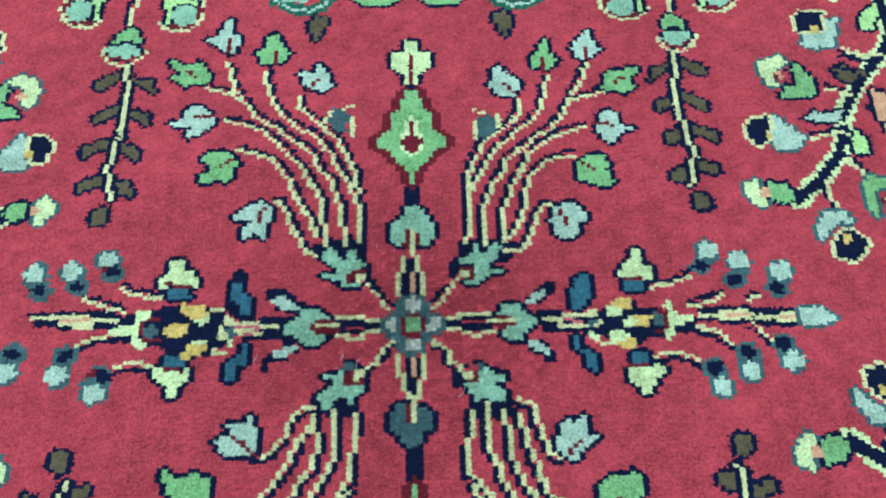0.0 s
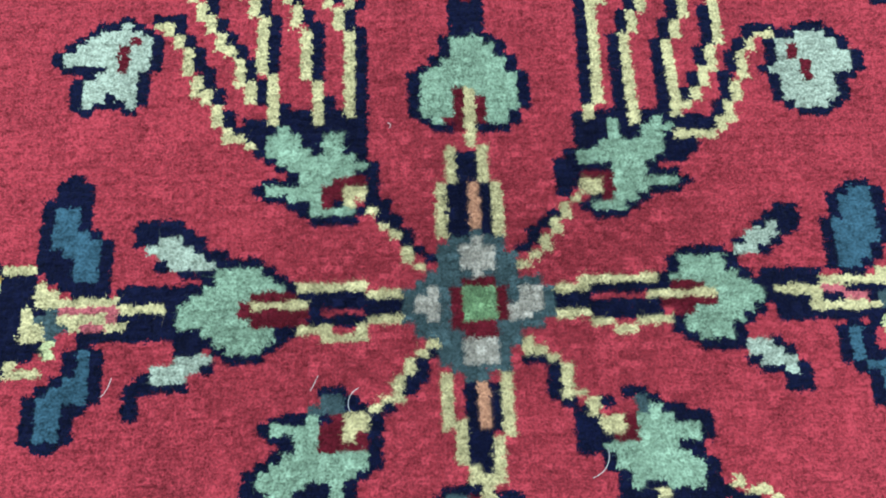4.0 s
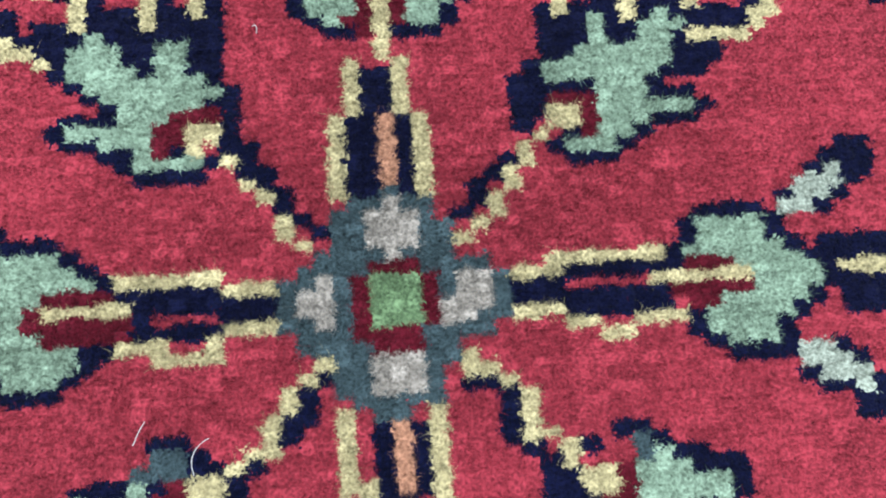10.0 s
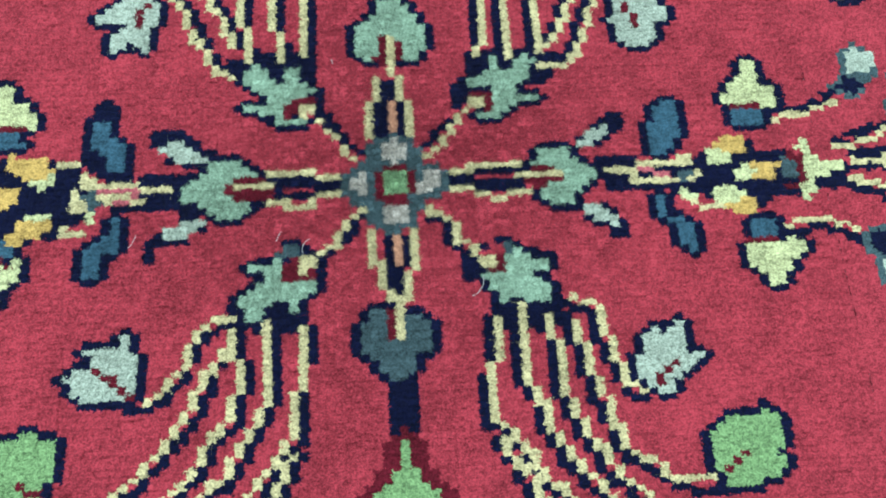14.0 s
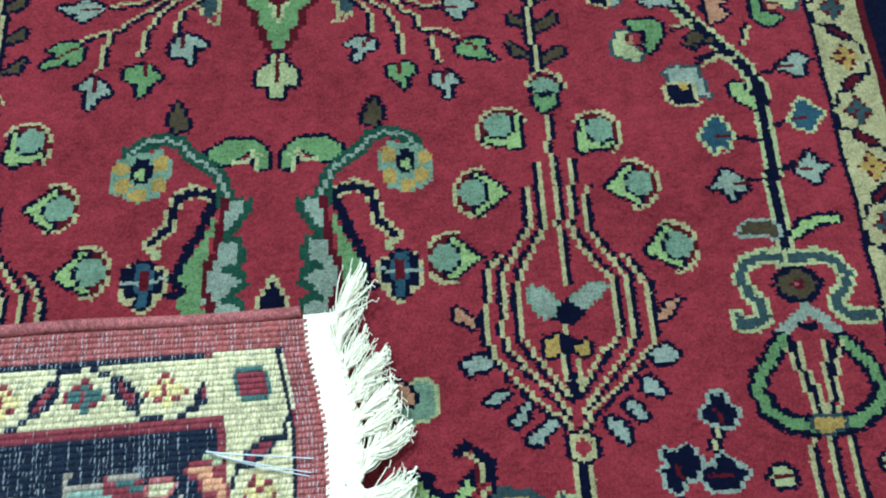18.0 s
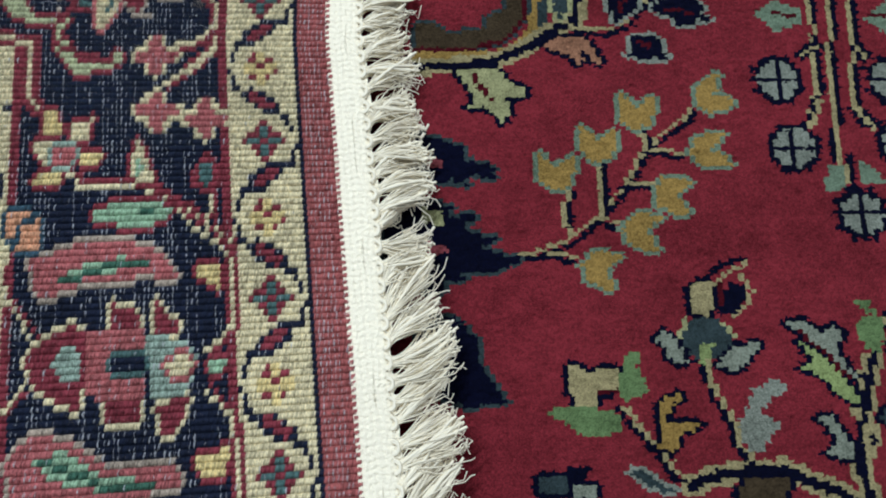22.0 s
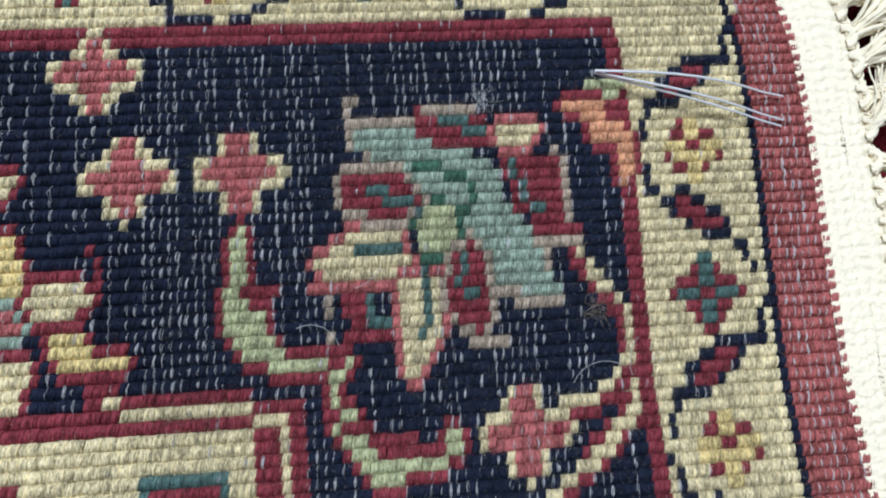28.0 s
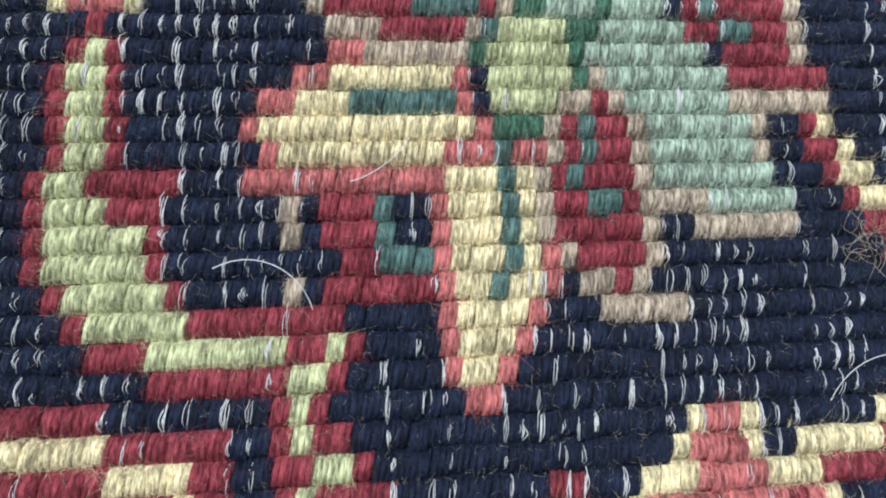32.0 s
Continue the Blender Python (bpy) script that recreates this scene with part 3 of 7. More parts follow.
    stem("C", "N", -1, (108.3, 140.6, 108.6, 150.8, 107.9, 165.8, 107.5, 176, 110.3, 180.6))
    bead("P", "N", 94.3, 147.2, 2.3, 1.9)
    cord("D", ".", 1.2, (93.4, 147, 96.3, 147.2))
    bead("P", "N", 115.6, 145.6, 2.2, 1.9)
    cord("D", ".", 1.2, (113.8, 145.6, 116.7, 145.5))
    blot("M", ".", (90.6, 157.9, 94.1, 154.9, 99.3, 156.8, 99.3, 159.5, 94.1, 161.6))
    cord("D", ".", 1.2, (94.2, 157.8, 98.2, 158))
    blot("M", ".", (110.8, 158.6, 115.6, 155, 119.5, 158.5, 114.6, 162.2))
    cord("D", ".", 1.2, (112.2, 158, 115.7, 158))
    cord("C", "N", 1.2, (98.6, 165.7, 101.2, 164.3))
    cord("C", "N", 1.2, (110.5, 166.5, 108.9, 164.8))
    rosette(93.9, 170.8)
    rosette(114.9, 171)
    # lower rosettes
    stem("C", "N", 1, (101.2, 174.7, 99.6, 178.9, 98.1, 180.5))
    stem("C", "N", 1, (103.5, 180.7, 103.9, 186, 104.4, 190.7))
    stem("C", "N", 1, (107.3, 176.1, 109.9, 179.6))
    blot("M", ".", (99.5, 191.7, 101.6, 187.5, 104.5, 187.1, 104.3, 191.5, 102, 192.2))
    blot("M", ".", (106.9, 186.7, 109.8, 187.9, 111.6, 190.7, 106.8, 190.8))
    cord("N", ".", 1.4, (105.8, 185.6, 105.6, 192.8))
    rosette(95.4, 184)
    rosette(115.1, 183.4)
    rosette(106.5, 196.3)
    # foot of the arch: lobed leaves, a dark four-petalled flower and a cone
    blot("R", ".", (3.8, 87.5, 10.8, 87.9, 16.2, 97.1, 20.2, 104.3, 19.6, 111.7, 17.2, 114.3, 3.8, 113.6))
    blot("R", ".", (19.9, 99.5, 31.2, 100.1, 30.5, 111.6, 19.5, 111))
    blot("W", ".", (5.4, 87.8, 9.9, 88.1, 10.7, 93.3, 11.5, 98.5, 13, 101.5, 14.2, 107.1, 12.8, 111.3, 12.5, 113.7, 6.5, 113.4, 5.9, 111.4, 6.8, 109.3, 9.8, 108.8, 8.1, 106.8, 6.2, 105.6, 6.8, 103.4, 10.1, 102.7, 6.8, 101.1, 6.4, 98.6, 7.5, 97.1, 10.7, 96.6, 7.6, 93.2, 5.6, 90.7))
    cord("E", ".", 1.6, (5.1, 88.1, 5.6, 90.9, 7.6, 93.4, 9.6, 95.8, 6.9, 96.6, 6, 98.8, 6.6, 101.4, 9.2, 102.6, 6.4, 103.1, 5.5, 105.5, 7.7, 107.4, 8.9, 108.8, 6.3, 109.3, 5.3, 111.4))
    blot("G", ".", (11.5, 87.9, 12.9, 93.6, 15.7, 98.6, 18.8, 104.2, 16.8, 106.1, 19.4, 107.6, 17.3, 111.6, 14.2, 114, 12.5, 112.4, 14.2, 107.6, 13.6, 102, 12.2, 95.1))
    cord("N", ".", 1.7, (13.1, 88.7, 14.7, 94.2, 16.8, 98.5, 19.5, 104.2, 17, 106.3))
    cord("N", ".", 1.5, (18.3, 107.5, 21.1, 107))
    cord("D", ".", 1.5, (9.9, 87.8, 10.7, 93.3, 11.5, 99.1, 13, 101.2, 13.5, 106.5, 12.2, 108.1, 11.9, 111.3))
    blot("C", ".", (20, 102.3, 22.3, 101.2, 28.3, 100.4, 29.7, 102.3, 29.6, 107.6, 26.9, 109.3, 25.7, 111.1, 23, 110.1, 20.7, 106.5))
    blot("N", ".", (20.9, 102.1, 24.2, 101.8, 24, 106.7, 21, 106.3))
    blot("N", ".", (26.5, 101, 29.2, 101.1, 28.7, 107.8, 26.1, 107.7))
    blot("U", "N", (23.9, 100.2, 26.8, 100.3, 26.7, 101.9, 23.8, 101.8))
    blot("U", "N", (23.8, 106.2, 26.2, 106.4, 25.8, 109.6, 23.9, 109.5))
    blot("D", "U", (24.2, 102, 26.3, 102.1, 26.1, 105.9, 24, 105.8))
    cord("J", ".", 1, (21.1, 103.9, 23.5, 104))
    cord("J", ".", 1, (26.8, 104.1, 29, 104.2))
    blot("N", "C", (-1.7, 104.1, -.1, 105.2, 2, 108.2, 3.1, 111.6, -1.6, 111.3))
    # scrolls
    cord("N", ".", 1.5, (27.1, 152.3, 34.3, 152.3, 39.1, 150.1, 40.9, 146.8, 40.2, 141.7, 36.3, 138.3, 34.1, 139.9))
    cord("C", ".", 1.1, (27.5, 151.2, 34.1, 151, 37.8, 149, 39.5, 146.3, 38.8, 142.3, 36.3, 139.9))
    cord("D", ".", 1.3, (27.1, 150.4, 33.4, 150.3, 37, 148.3, 38.5, 145.8, 37.8, 142.2))
    blot("N", ".", (23.1, 142.2, 25.9, 142.3, 29.5, 143.4, 29.9, 145.6, 33.4, 147.5, 35.4, 144.5, 37.1, 142.9, 37.6, 146.4, 34.6, 149.5, 27.1, 150.6, 23.2, 150.1))
    blot("L", ".", (23.1, 148.6, 23.5, 143.9, 25.9, 143.9, 28.3, 144.9, 28.8, 146.8, 33.4, 148.6, 35.2, 146.1, 36.3, 144.4, 37.2, 146.6, 34.6, 149, 29.4, 150.1, 23.9, 149.8))
    blot("B", "T", (26.7, 159.3, 29.4, 159, 32.1, 160.4, 32.8, 161.7, 35.9, 160.8, 39.6, 160.4, 40.7, 157.6, 43.6, 156.8, 44.5, 154.5, 46.4, 152.9, 47.9, 154, 47.5, 157.6, 43.9, 162.9, 37, 164.9, 26.6, 164.8))
    cord("D", ".", 1.4, (26.6, 164.5, 37, 164.6, 43.9, 162.7, 47.5, 157.3, 47.1, 151.9, 44.3, 149.9))
    cord("T", ".", 3.4, (26.6, 167, 35.1, 166.6, 42, 166.5, 46.3, 164.7, 49.8, 161, 50.5, 154.1, 47.9, 148.7, 42.5, 147.7, 40.3, 150.5))
    cord("Y", ".", 1.7, (26.6, 166.1, 34.7, 165.6, 41.6, 165.9, 45.7, 164.1, 48.9, 160.6, 49.6, 154.1, 47.1, 149.2, 43.1, 148.6))
    cord("C", ".", 3.4, (26.6, 167.8, 37, 167.5, 42.4, 166.6, 47.9, 164, 52.8, 160.6, 57, 158.7))
    cord("N", ".", 1.5, (26.6, 167.8, 37, 167.5, 42.4, 166.6, 47.9, 164, 52.8, 160.6, 57, 158.7))
    cord("C", ".", 4.2, (57.4, 142.6, 56.9, 158))
    cord("N", ".", 1.8, (57.5, 142.6, 56.9, 158.9))
    bead("C", "N", 57.8, 139.9, 2.7, 2.9)
    bead("R", ".", 57.8, 139.9, 1.4, 1.6)
    blot("T", "P", (52.9, 148.3, 55, 148.7, 55.9, 151.6, 55.6, 156.6, 53.9, 159.2, 53, 156.4, 52.1, 154.2, 52.8, 150.9))
    cord("C", ".", 1.2, (57.5, 160.3, 62.7, 160.3, 68.1, 158.4))
    cord("N", ".", 1.3, (57.4, 161.3, 63.1, 161.4, 66.7, 160, 69.8, 156.5, 72.8, 152, 75.1, 149.8))
    cord("C", ".", 1, (69.4, 155.1, 73.4, 151.1))
    cord("C", "N", 1, (83.6, 138.1, 82.8, 141.5))
    blot("N", "J", (65.2, 149.5, 66.2, 151.3, 68.1, 151, 68.4, 153.4, 69.4, 155.1, 68.1, 157.3, 66, 157.7, 64.8, 159.6, 63.5, 157, 63.1, 154.8, 64.1, 152.6))
    blot("N", "J", (72.3, 140.7, 74.4, 141.9, 77.6, 140.3, 79, 142.7, 79.4, 144.9, 77.5, 147.1, 76.6, 145.9, 75.2, 149, 73.1, 148.3, 72, 148.9, 72.9, 146.8, 72, 144.7, 74, 144, 72.7, 142.4))
    blot("N", "J", (79.9, 147.6, 79.5, 145.5, 82.1, 144.1, 83.4, 142.5, 85.5, 143.7, 85.9, 144.9, 88.7, 145.9, 86.2, 147.3, 85.5, 148.4, 82.8, 148.6, 80.6, 148.7))
    blot("N", "J", (83.1, 130.6, 84.2, 132.3, 85.1, 130.7, 86.3, 133, 87.9, 134.1, 87.7, 135.7, 86.5, 137.3, 84.5, 137.2, 82.8, 137.1, 81, 135.4, 80.7, 134, 82.8, 133.5))
    blot("N", "J", (71.2, 155.2, 73.3, 154.5, 77.8, 153.7, 79, 154.8, 81.8, 156, 80.3, 157.4, 82.4, 159.6, 79.6, 158.8, 78.4, 160.3, 75.9, 159.7, 74.9, 158.2, 72.4, 157.3))
    blot("N", "J", (67, 162.1, 68.9, 161.7, 72.8, 162.7, 72.1, 164.1, 73.4, 165.8, 73.1, 167.2, 71.1, 166.5, 68.5, 166.9, 66.2, 166.2, 67, 164.3))
    cord("D", ".", 1.2, (84, 134.4, 84.9, 136.3))
    cord("D", ".", 1.2, (75.1, 144.1, 75.6, 146.4))
    cord("D", ".", 1.2, (80.6, 146.1, 84.7, 146.2))
    cord("D", ".", 1.2, (66.3, 153.3, 65.7, 156.6))
    cord("D", ".", 1.2, (74.5, 156.6, 78.9, 157.5))
    cord("D", ".", 1.2, (68.5, 163.1, 70.7, 164.6))
    blot("O", "N", (50.6, 163.4, 54.3, 161.9, 58.4, 162.3, 60.7, 165, 61, 167.9, 60, 167.1, 58.3, 164.9, 57.2, 165.4, 58.5, 167, 57.1, 167.7, 55.7, 165.8, 52.1, 164.5))
    blot("P", "N", (34.8, 168.2, 42.3, 168.7, 44.3, 170.9, 47.5, 172.7, 46.7, 174, 43.6, 174.3, 44.1, 177.1, 43, 178.7, 40.6, 176.8, 39.6, 175.6, 36.8, 175.9, 37.9, 173.6, 35.3, 170.3))
    cord("D", ".", 1.3, (37.6, 169.2, 40.7, 174.5))
    blot("M", "P", (23.7, 132.7, 24.6, 129.8, 28, 125.8, 31.2, 127.1, 30.6, 130.7, 31.5, 132.7, 28, 133.3, 26.4, 134.3))
    blot("O", "N", (21.1, 126.1, 26.4, 126.9, 26.9, 130.5, 21.6, 130.9))
    # tulip sprig
    stem("C", "N", 1, (40.4, 202.9, 47.6, 202.8, 53.5, 200.6, 59.6, 196, 64.4, 190.7, 67.4, 184.7, 70.6, 181.8, 75, 178.8, 77.8, 175.8))
    stem("C", "N", 1, (53.7, 200.1, 53.6, 194.2, 53.8, 191.7))
    stem("C", "N", 1, (60.2, 195, 60.1, 186.4))
    stem("C", "N", 1, (64.2, 189.9, 69.9, 190.8))
    stem("C", "N", 1, (59.8, 196.7, 63.4, 197.9))
    stem("C", "N", 1, (49.5, 202.5, 54.8, 203.7))
    stem("C", "N", 1, (68.3, 183.5, 67.7, 180.4))
    stem("C", "N", 1, (68.5, 183.7, 74.9, 184.6))
    tulip(67.3, 176.9, 0.1, 1)
    tulip(59.9, 183.3, 0.1, 1)
    tulip(52, 188.4, 0.1, 1)
    tulip(81, 174.1, 1, 0.5)
    tulip(79.9, 184.2, 1, 0.1)
    tulip(72.7, 192.5, 1, -0.2)
    tulip(66.8, 199, 1, -0.2)
    tulip(59.2, 205.8, 1, -0.3)
    # dark peonies
    blot("N", "T", (21, 180.1, 31.7, 181.8, 36.5, 183.6, 35, 185, 37.4, 186.1, 41.8, 187.4, 40.3, 188.5, 41.7, 189.6, 37.4, 188.8, 35.4, 189.2, 36.4, 190.7, 33.5, 189.5, 31.6, 189.9, 21.1, 190.8))
    blot("K", ".", (28, 184.8, 30.6, 185.2, 32.3, 187.2, 28.9, 187.2))
    blot("N", "T", (21.1, 193.2, 33.4, 194, 32.9, 196.1, 37.2, 195.9, 37.2, 196.9, 35.3, 197.5, 37.1, 199, 40.9, 200.2, 40.4, 200.9, 37.1, 201.2, 44.6, 203.6, 45.5, 204.6, 41.7, 205.6, 39.8, 206.4, 35.1, 206.5, 36, 207.9, 32.3, 207.2, 31.3, 209.5, 21.2, 208.9))
    blot("P", "N", (27.5, 194.4, 31.5, 195, 31.5, 197.7, 28.5, 197))
    blot("K", ".", (28.4, 200.2, 33.3, 202.4, 29.4, 203.1))
    # third peony
    blot("N", "T", (27.3, 213.7, 34.5, 214.3, 35.9, 216.7, 37.9, 217.7, 37.3, 221.5, 38.7, 223.4, 41.9, 228.3, 38.6, 228.6, 36.7, 229.5, 27.2, 226.1))
    # bouquet
    cord("C", ".", 3.6, (72.3, 242.4, 75.7, 241, 79.6, 240.3, 88.1, 239.7, 91.7, 241.6, 97.1, 243.6, 99.7, 245.3))
    cord("N", ".", 1.6, (72.3, 242.4, 75.7, 241, 79.6, 240.3, 88.1, 239.7, 91.7, 241.6, 97.1, 243.6, 99.7, 245.3))
    cord("C", ".", 3.6, (104.9, 222.3, 103.4, 227, 102.4, 230.8, 103, 235.4, 101.1, 239, 102.1, 244.9))
    cord("N", ".", 1.5, (104.9, 222.3, 103.4, 227, 102.4, 230.8, 103, 235.4, 101.1, 239, 102.1, 244.9))
    blot("B", "N", (81.3, 241.4, 88.9, 241.5, 88.1, 244.4, 80.1, 244.3))
    blot("C", "N", (52.6, 222.6, 54.1, 222.2, 56, 223.6, 59.8, 222.7, 61.7, 223.2, 61.1, 226.5, 57.7, 227.4, 57.1, 229.4, 53.8, 229.4, 52.9, 226.4))
    cord("D", ".", 1.2, (57.9, 227, 60.8, 227))
    blot("G", ".", (49, 230.5, 50.9, 229, 56.6, 229.4, 61.3, 230.7, 61.4, 233, 58.3, 234.5, 54.5, 234, 51.8, 231.8))
    blot("G", ".", (61.4, 224.4, 62.9, 220.7, 65.5, 220, 64.4, 222.8, 66, 225.1, 65.5, 227.5, 62.4, 228.6, 61, 227.2))
    stem("C", "N", 1, (61.9, 229.3, 63.6, 231.6, 65.8, 234.4, 67.7, 236.9, 70.3, 240.2, 72.4, 241.5))
    blot("Y", "N", (68.3, 228.6, 71.1, 227.1, 72.6, 227.9, 69.7, 229.4, 69, 232.4, 73.1, 231.8, 74.7, 232.7, 71.2, 234, 70, 237, 67.4, 236, 68.4, 231.2))
    blot("C", "N", (74.9, 208.8, 75.9, 207.9, 78.4, 208.4, 78.4, 212.3, 76.9, 214.5, 75, 213.5))
    cord("N", ".", 1.2, (78, 207, 81.6, 204.9, 84.9, 204.2))
    cord("C", ".", 1.2, (78.9, 208.4, 81.5, 206.5, 84.2, 205))
    blot("N", ".", (79.4, 214, 81.1, 208.4, 83.8, 208.9, 84.7, 210.9, 81.8, 214))
    cord("C", ".", 1.1, (83.4, 207.4, 85.2, 209.9, 84.2, 212.4, 81.5, 214.1))
    cord("D", ".", 1.2, (79.6, 208.4, 80, 212.3))
    blot("T", ".", (71.7, 218.3, 72.9, 216.2, 75.5, 214.2, 78.4, 214.3, 80.6, 216.7, 81.7, 218.2, 80.3, 220.8, 76.3, 222.1, 73, 220.7))
    cord("P", ".", 1.1, (73.1, 215.2, 72.3, 218.3))
    cord("P", ".", 1.1, (79.8, 215.3, 81.5, 217.8))
    blot("L", ".", (75.8, 219.1, 78, 219.1, 77.3, 222.2, 75.9, 222.1))
    blot("W", "N", (67.4, 217.6, 69.9, 216.8, 71.7, 218.6, 73, 221, 74, 222.5, 70.5, 222.5, 69.7, 220))
    blot("W", "N", (78.7, 222.6, 80.3, 220.1, 85.3, 218.6, 86.8, 219.4, 84.2, 220.7, 83.6, 222.6, 81, 223.6))
    stem("C", "N", 1, (76.8, 222.2, 77.4, 225.8, 79.1, 229.5, 80.7, 232.8, 81.1, 236, 83.5, 238.6))
    blot("J", ".", (81.7, 231.6, 84.1, 226.8, 88.1, 225, 90.1, 226.4, 87.3, 228.2, 85.2, 230.1, 88.5, 232.9, 86.2, 234.4, 84.8, 237.2, 82.2, 237.1, 81, 234.2))
    blot("W", "N", (90.1, 214.9, 93.5, 214.9, 97.2, 217.4, 98.8, 215.8, 100.3, 217.4, 99, 220.3, 100.4, 223.2, 103.3, 225.3, 100.2, 225.3, 96.8, 220.5, 93.3, 217.4))
    blot("L", "N", (92.7, 218.5, 95.8, 220.8, 99.3, 224.1, 101.4, 227.5, 102.7, 230, 98.9, 228.1, 95.5, 224.3, 92.5, 223.1, 94.7, 222.2))
    cord("D", ".", 1.2, (92.8, 217.2, 96.8, 220.5, 100.5, 224.5))
    blot("W", "N", (93.7, 231.3, 97.1, 231.5, 99.6, 234.9, 100.7, 238.7, 98.6, 238.7, 95.5, 237.3, 97.5, 235.9, 96.4, 233))
    blot("T", "J", (60.8, 239.4, 64.5, 239.8, 68.1, 242.2, 70.4, 243.3, 65.3, 242.7))
    blot("N", ".", (51.4, 239.2, 55.4, 238.7, 54.3, 241.3, 52.3, 241.2))
    blot("W", "N", (53.2, 241.8, 56.9, 241.8, 56.4, 244.1, 53.1, 244.1))
    blot("T", "N", (46.7, 240.5, 52.3, 240.1, 51.3, 243, 46.6, 242.9))
    # bouquet by the guard
    blot("C", "N", (107.9, 215, 111.5, 213.6, 113.8, 212.1, 115.6, 213.4, 115.6, 216.3, 117, 218.3, 115.1, 219.3, 112.5, 217.2, 109, 217))
    cord("D", ".", 1.2, (108.6, 216.9, 112.2, 216.4))
    blot("G", ".", (102.2, 211.4, 105.4, 211.6, 107.4, 214.8, 107.7, 217.7, 106.6, 221.1, 104.2, 220.1, 102.6, 217.4, 102.8, 215.5, 105.5, 214.2))
    blot("G", ".", (109.8, 221.8, 111.6, 219.4, 115.2, 219.1, 118.6, 220.7, 117.7, 221.8, 113.5, 223, 110.5, 223.7))
    bead("N", ".", 109, 220.3, 1.4, 1.5)
    stem("C", "N", 1, (106.4, 221.4, 105.1, 226, 104.1, 230.5, 102.2, 234, 102.6, 238.7))
    blot("T", "N", (104.9, 231.7, 107.7, 228.9, 112.8, 227.8, 117.5, 229.1, 120, 232.5, 119.2, 234, 117, 231.9, 112.2, 231.6, 114.2, 235, 112.2, 234.4, 110.6, 232.4, 107.1, 233.2))
    # navy border beside the field
    stem("C", "D", 1, (136.3, 126, 134.9, 130, 135, 136.3, 135.9, 140.6, 139.1, 145, 140.9, 147.5))
    blot("L", "D", (142.1, 132.2, 144.1, 131.3, 149.7, 132.5, 152.9, 135.3, 150.3, 135.4, 145.9, 133.8, 146.4, 138.3, 143.4, 137.5, 142.2, 134.7))
    blot("O", "D", (138.7, 122.6, 142.8, 122.7, 142.2, 125.9, 139.7, 126.7))
    blot("D", ".", (138.2, 149.1, 142.4, 148.5, 144.2, 151.8, 140.8, 153.6, 138.7, 152.3))
    cord("W", ".", 1.1, (136.1, 149.6, 135, 151.9, 137.7, 154.6))
    bead("T", ".", 140.8, 151, 1.1, 1.2)
    cord("C", ".", 1.3, (140.4, 147, 144, 148.8, 146.1, 150.8, 142.7, 153, 140.2, 156.3))
    blot("L", "E", (148, 151.4, 150.9, 148.9, 154.2, 150.5, 153.4, 154.3, 149.8, 154.1))
    blot("D", ".", (146.4, 142.9, 148.3, 142.2, 149.9, 146.7, 147.4, 149.2, 146.2, 146.5))
    cord("W", ".", 1.1, (145.2, 143.2, 145.5, 147.2))
    cord("W", ".", 1.1, (147.3, 141.2, 149.2, 143.7))
    blot("D", ".", (146.1, 155.4, 152.2, 154.4, 150.1, 158.5, 147.4, 159.7, 146.6, 158.3))
    cord("W", ".", 1.1, (145.8, 156.5, 146.6, 160.6, 149.4, 162.1))
    blot("M", "W", (151.8, 143.4, 156.4, 140.7, 157.3, 145.9, 153.7, 147.8))
    stem("C", "D", 1, (137.8, 157, 136.1, 161.2, 135.9, 166.8, 135.9, 172.3, 136.6, 175))
    blot("L", "D", (141.4, 167.1, 143.7, 166.6, 147.5, 165.5, 146.4, 167.4, 144.3, 168.8, 149.9, 169.9, 149.3, 172.2, 142.6, 171.8, 141.4, 169.3))
    blot("Y", "D", (139.7, 177.9, 142.5, 177.5, 143.2, 180.3, 140.5, 181.4))
    blot("C", "D", (136.4, 183, 139.2, 182.5, 141.9, 183.9, 139.7, 185.6))
    blot("Y", "D", (138, 188.6, 142.6, 186.9, 144.1, 188.3, 139.9, 189.7))
    blot("G", ".", (141.7, 181.3, 143.3, 182.4, 142.6, 187.8, 141.2, 186.1))
    blot("K", ".", (143.1, 183.3, 146.3, 183.5, 145.6, 186.5, 142.7, 186.3))
    blot("C", "D", (145.6, 178.1, 148.1, 177.8, 147.2, 181.8, 145.4, 181.7))
    blot("O", "U", (137.3, 195.5, 139.9, 195.7, 139.8, 200.8, 137.2, 202.1, 136.4, 199.6))
    stem("C", "D", 1, (137, 202.9, 137.4, 208.3, 137.4, 214.2))
    # navy border, upper
    blot("G", "D", (141.6, 93.1, 145.9, 91.2, 150, 92.8, 149.4, 95.6, 143.6, 95.3))
    blot("W", ".", (141, 95.5, 148.5, 96.1, 148.3, 99.7, 144, 98.8))
    stem("C", "D", 1, (138.3, 85.1, 137.4, 92.2, 137.4, 97.8))
    blot("O", "U", (135.4, 101.2, 139.2, 100.9, 138.6, 106, 134.8, 106.5))
    # guard stripes of the long side, outer red edge
    guard(lambda p, q: (121.0 + p, q), 268, 5.0, "N")
    guard(lambda p, q: (177.5 - p, q), 330, 5.0, "N")
    blot("R", ".", (178.3, 0, 190, 0, 190, 330, 178.3, 330))
    blot("N", ".", (0, 262, 121, 262, 121, 330, 0, 330))
    cord("D", ".", 2.6, (133.4, 0, 133.4, 268))


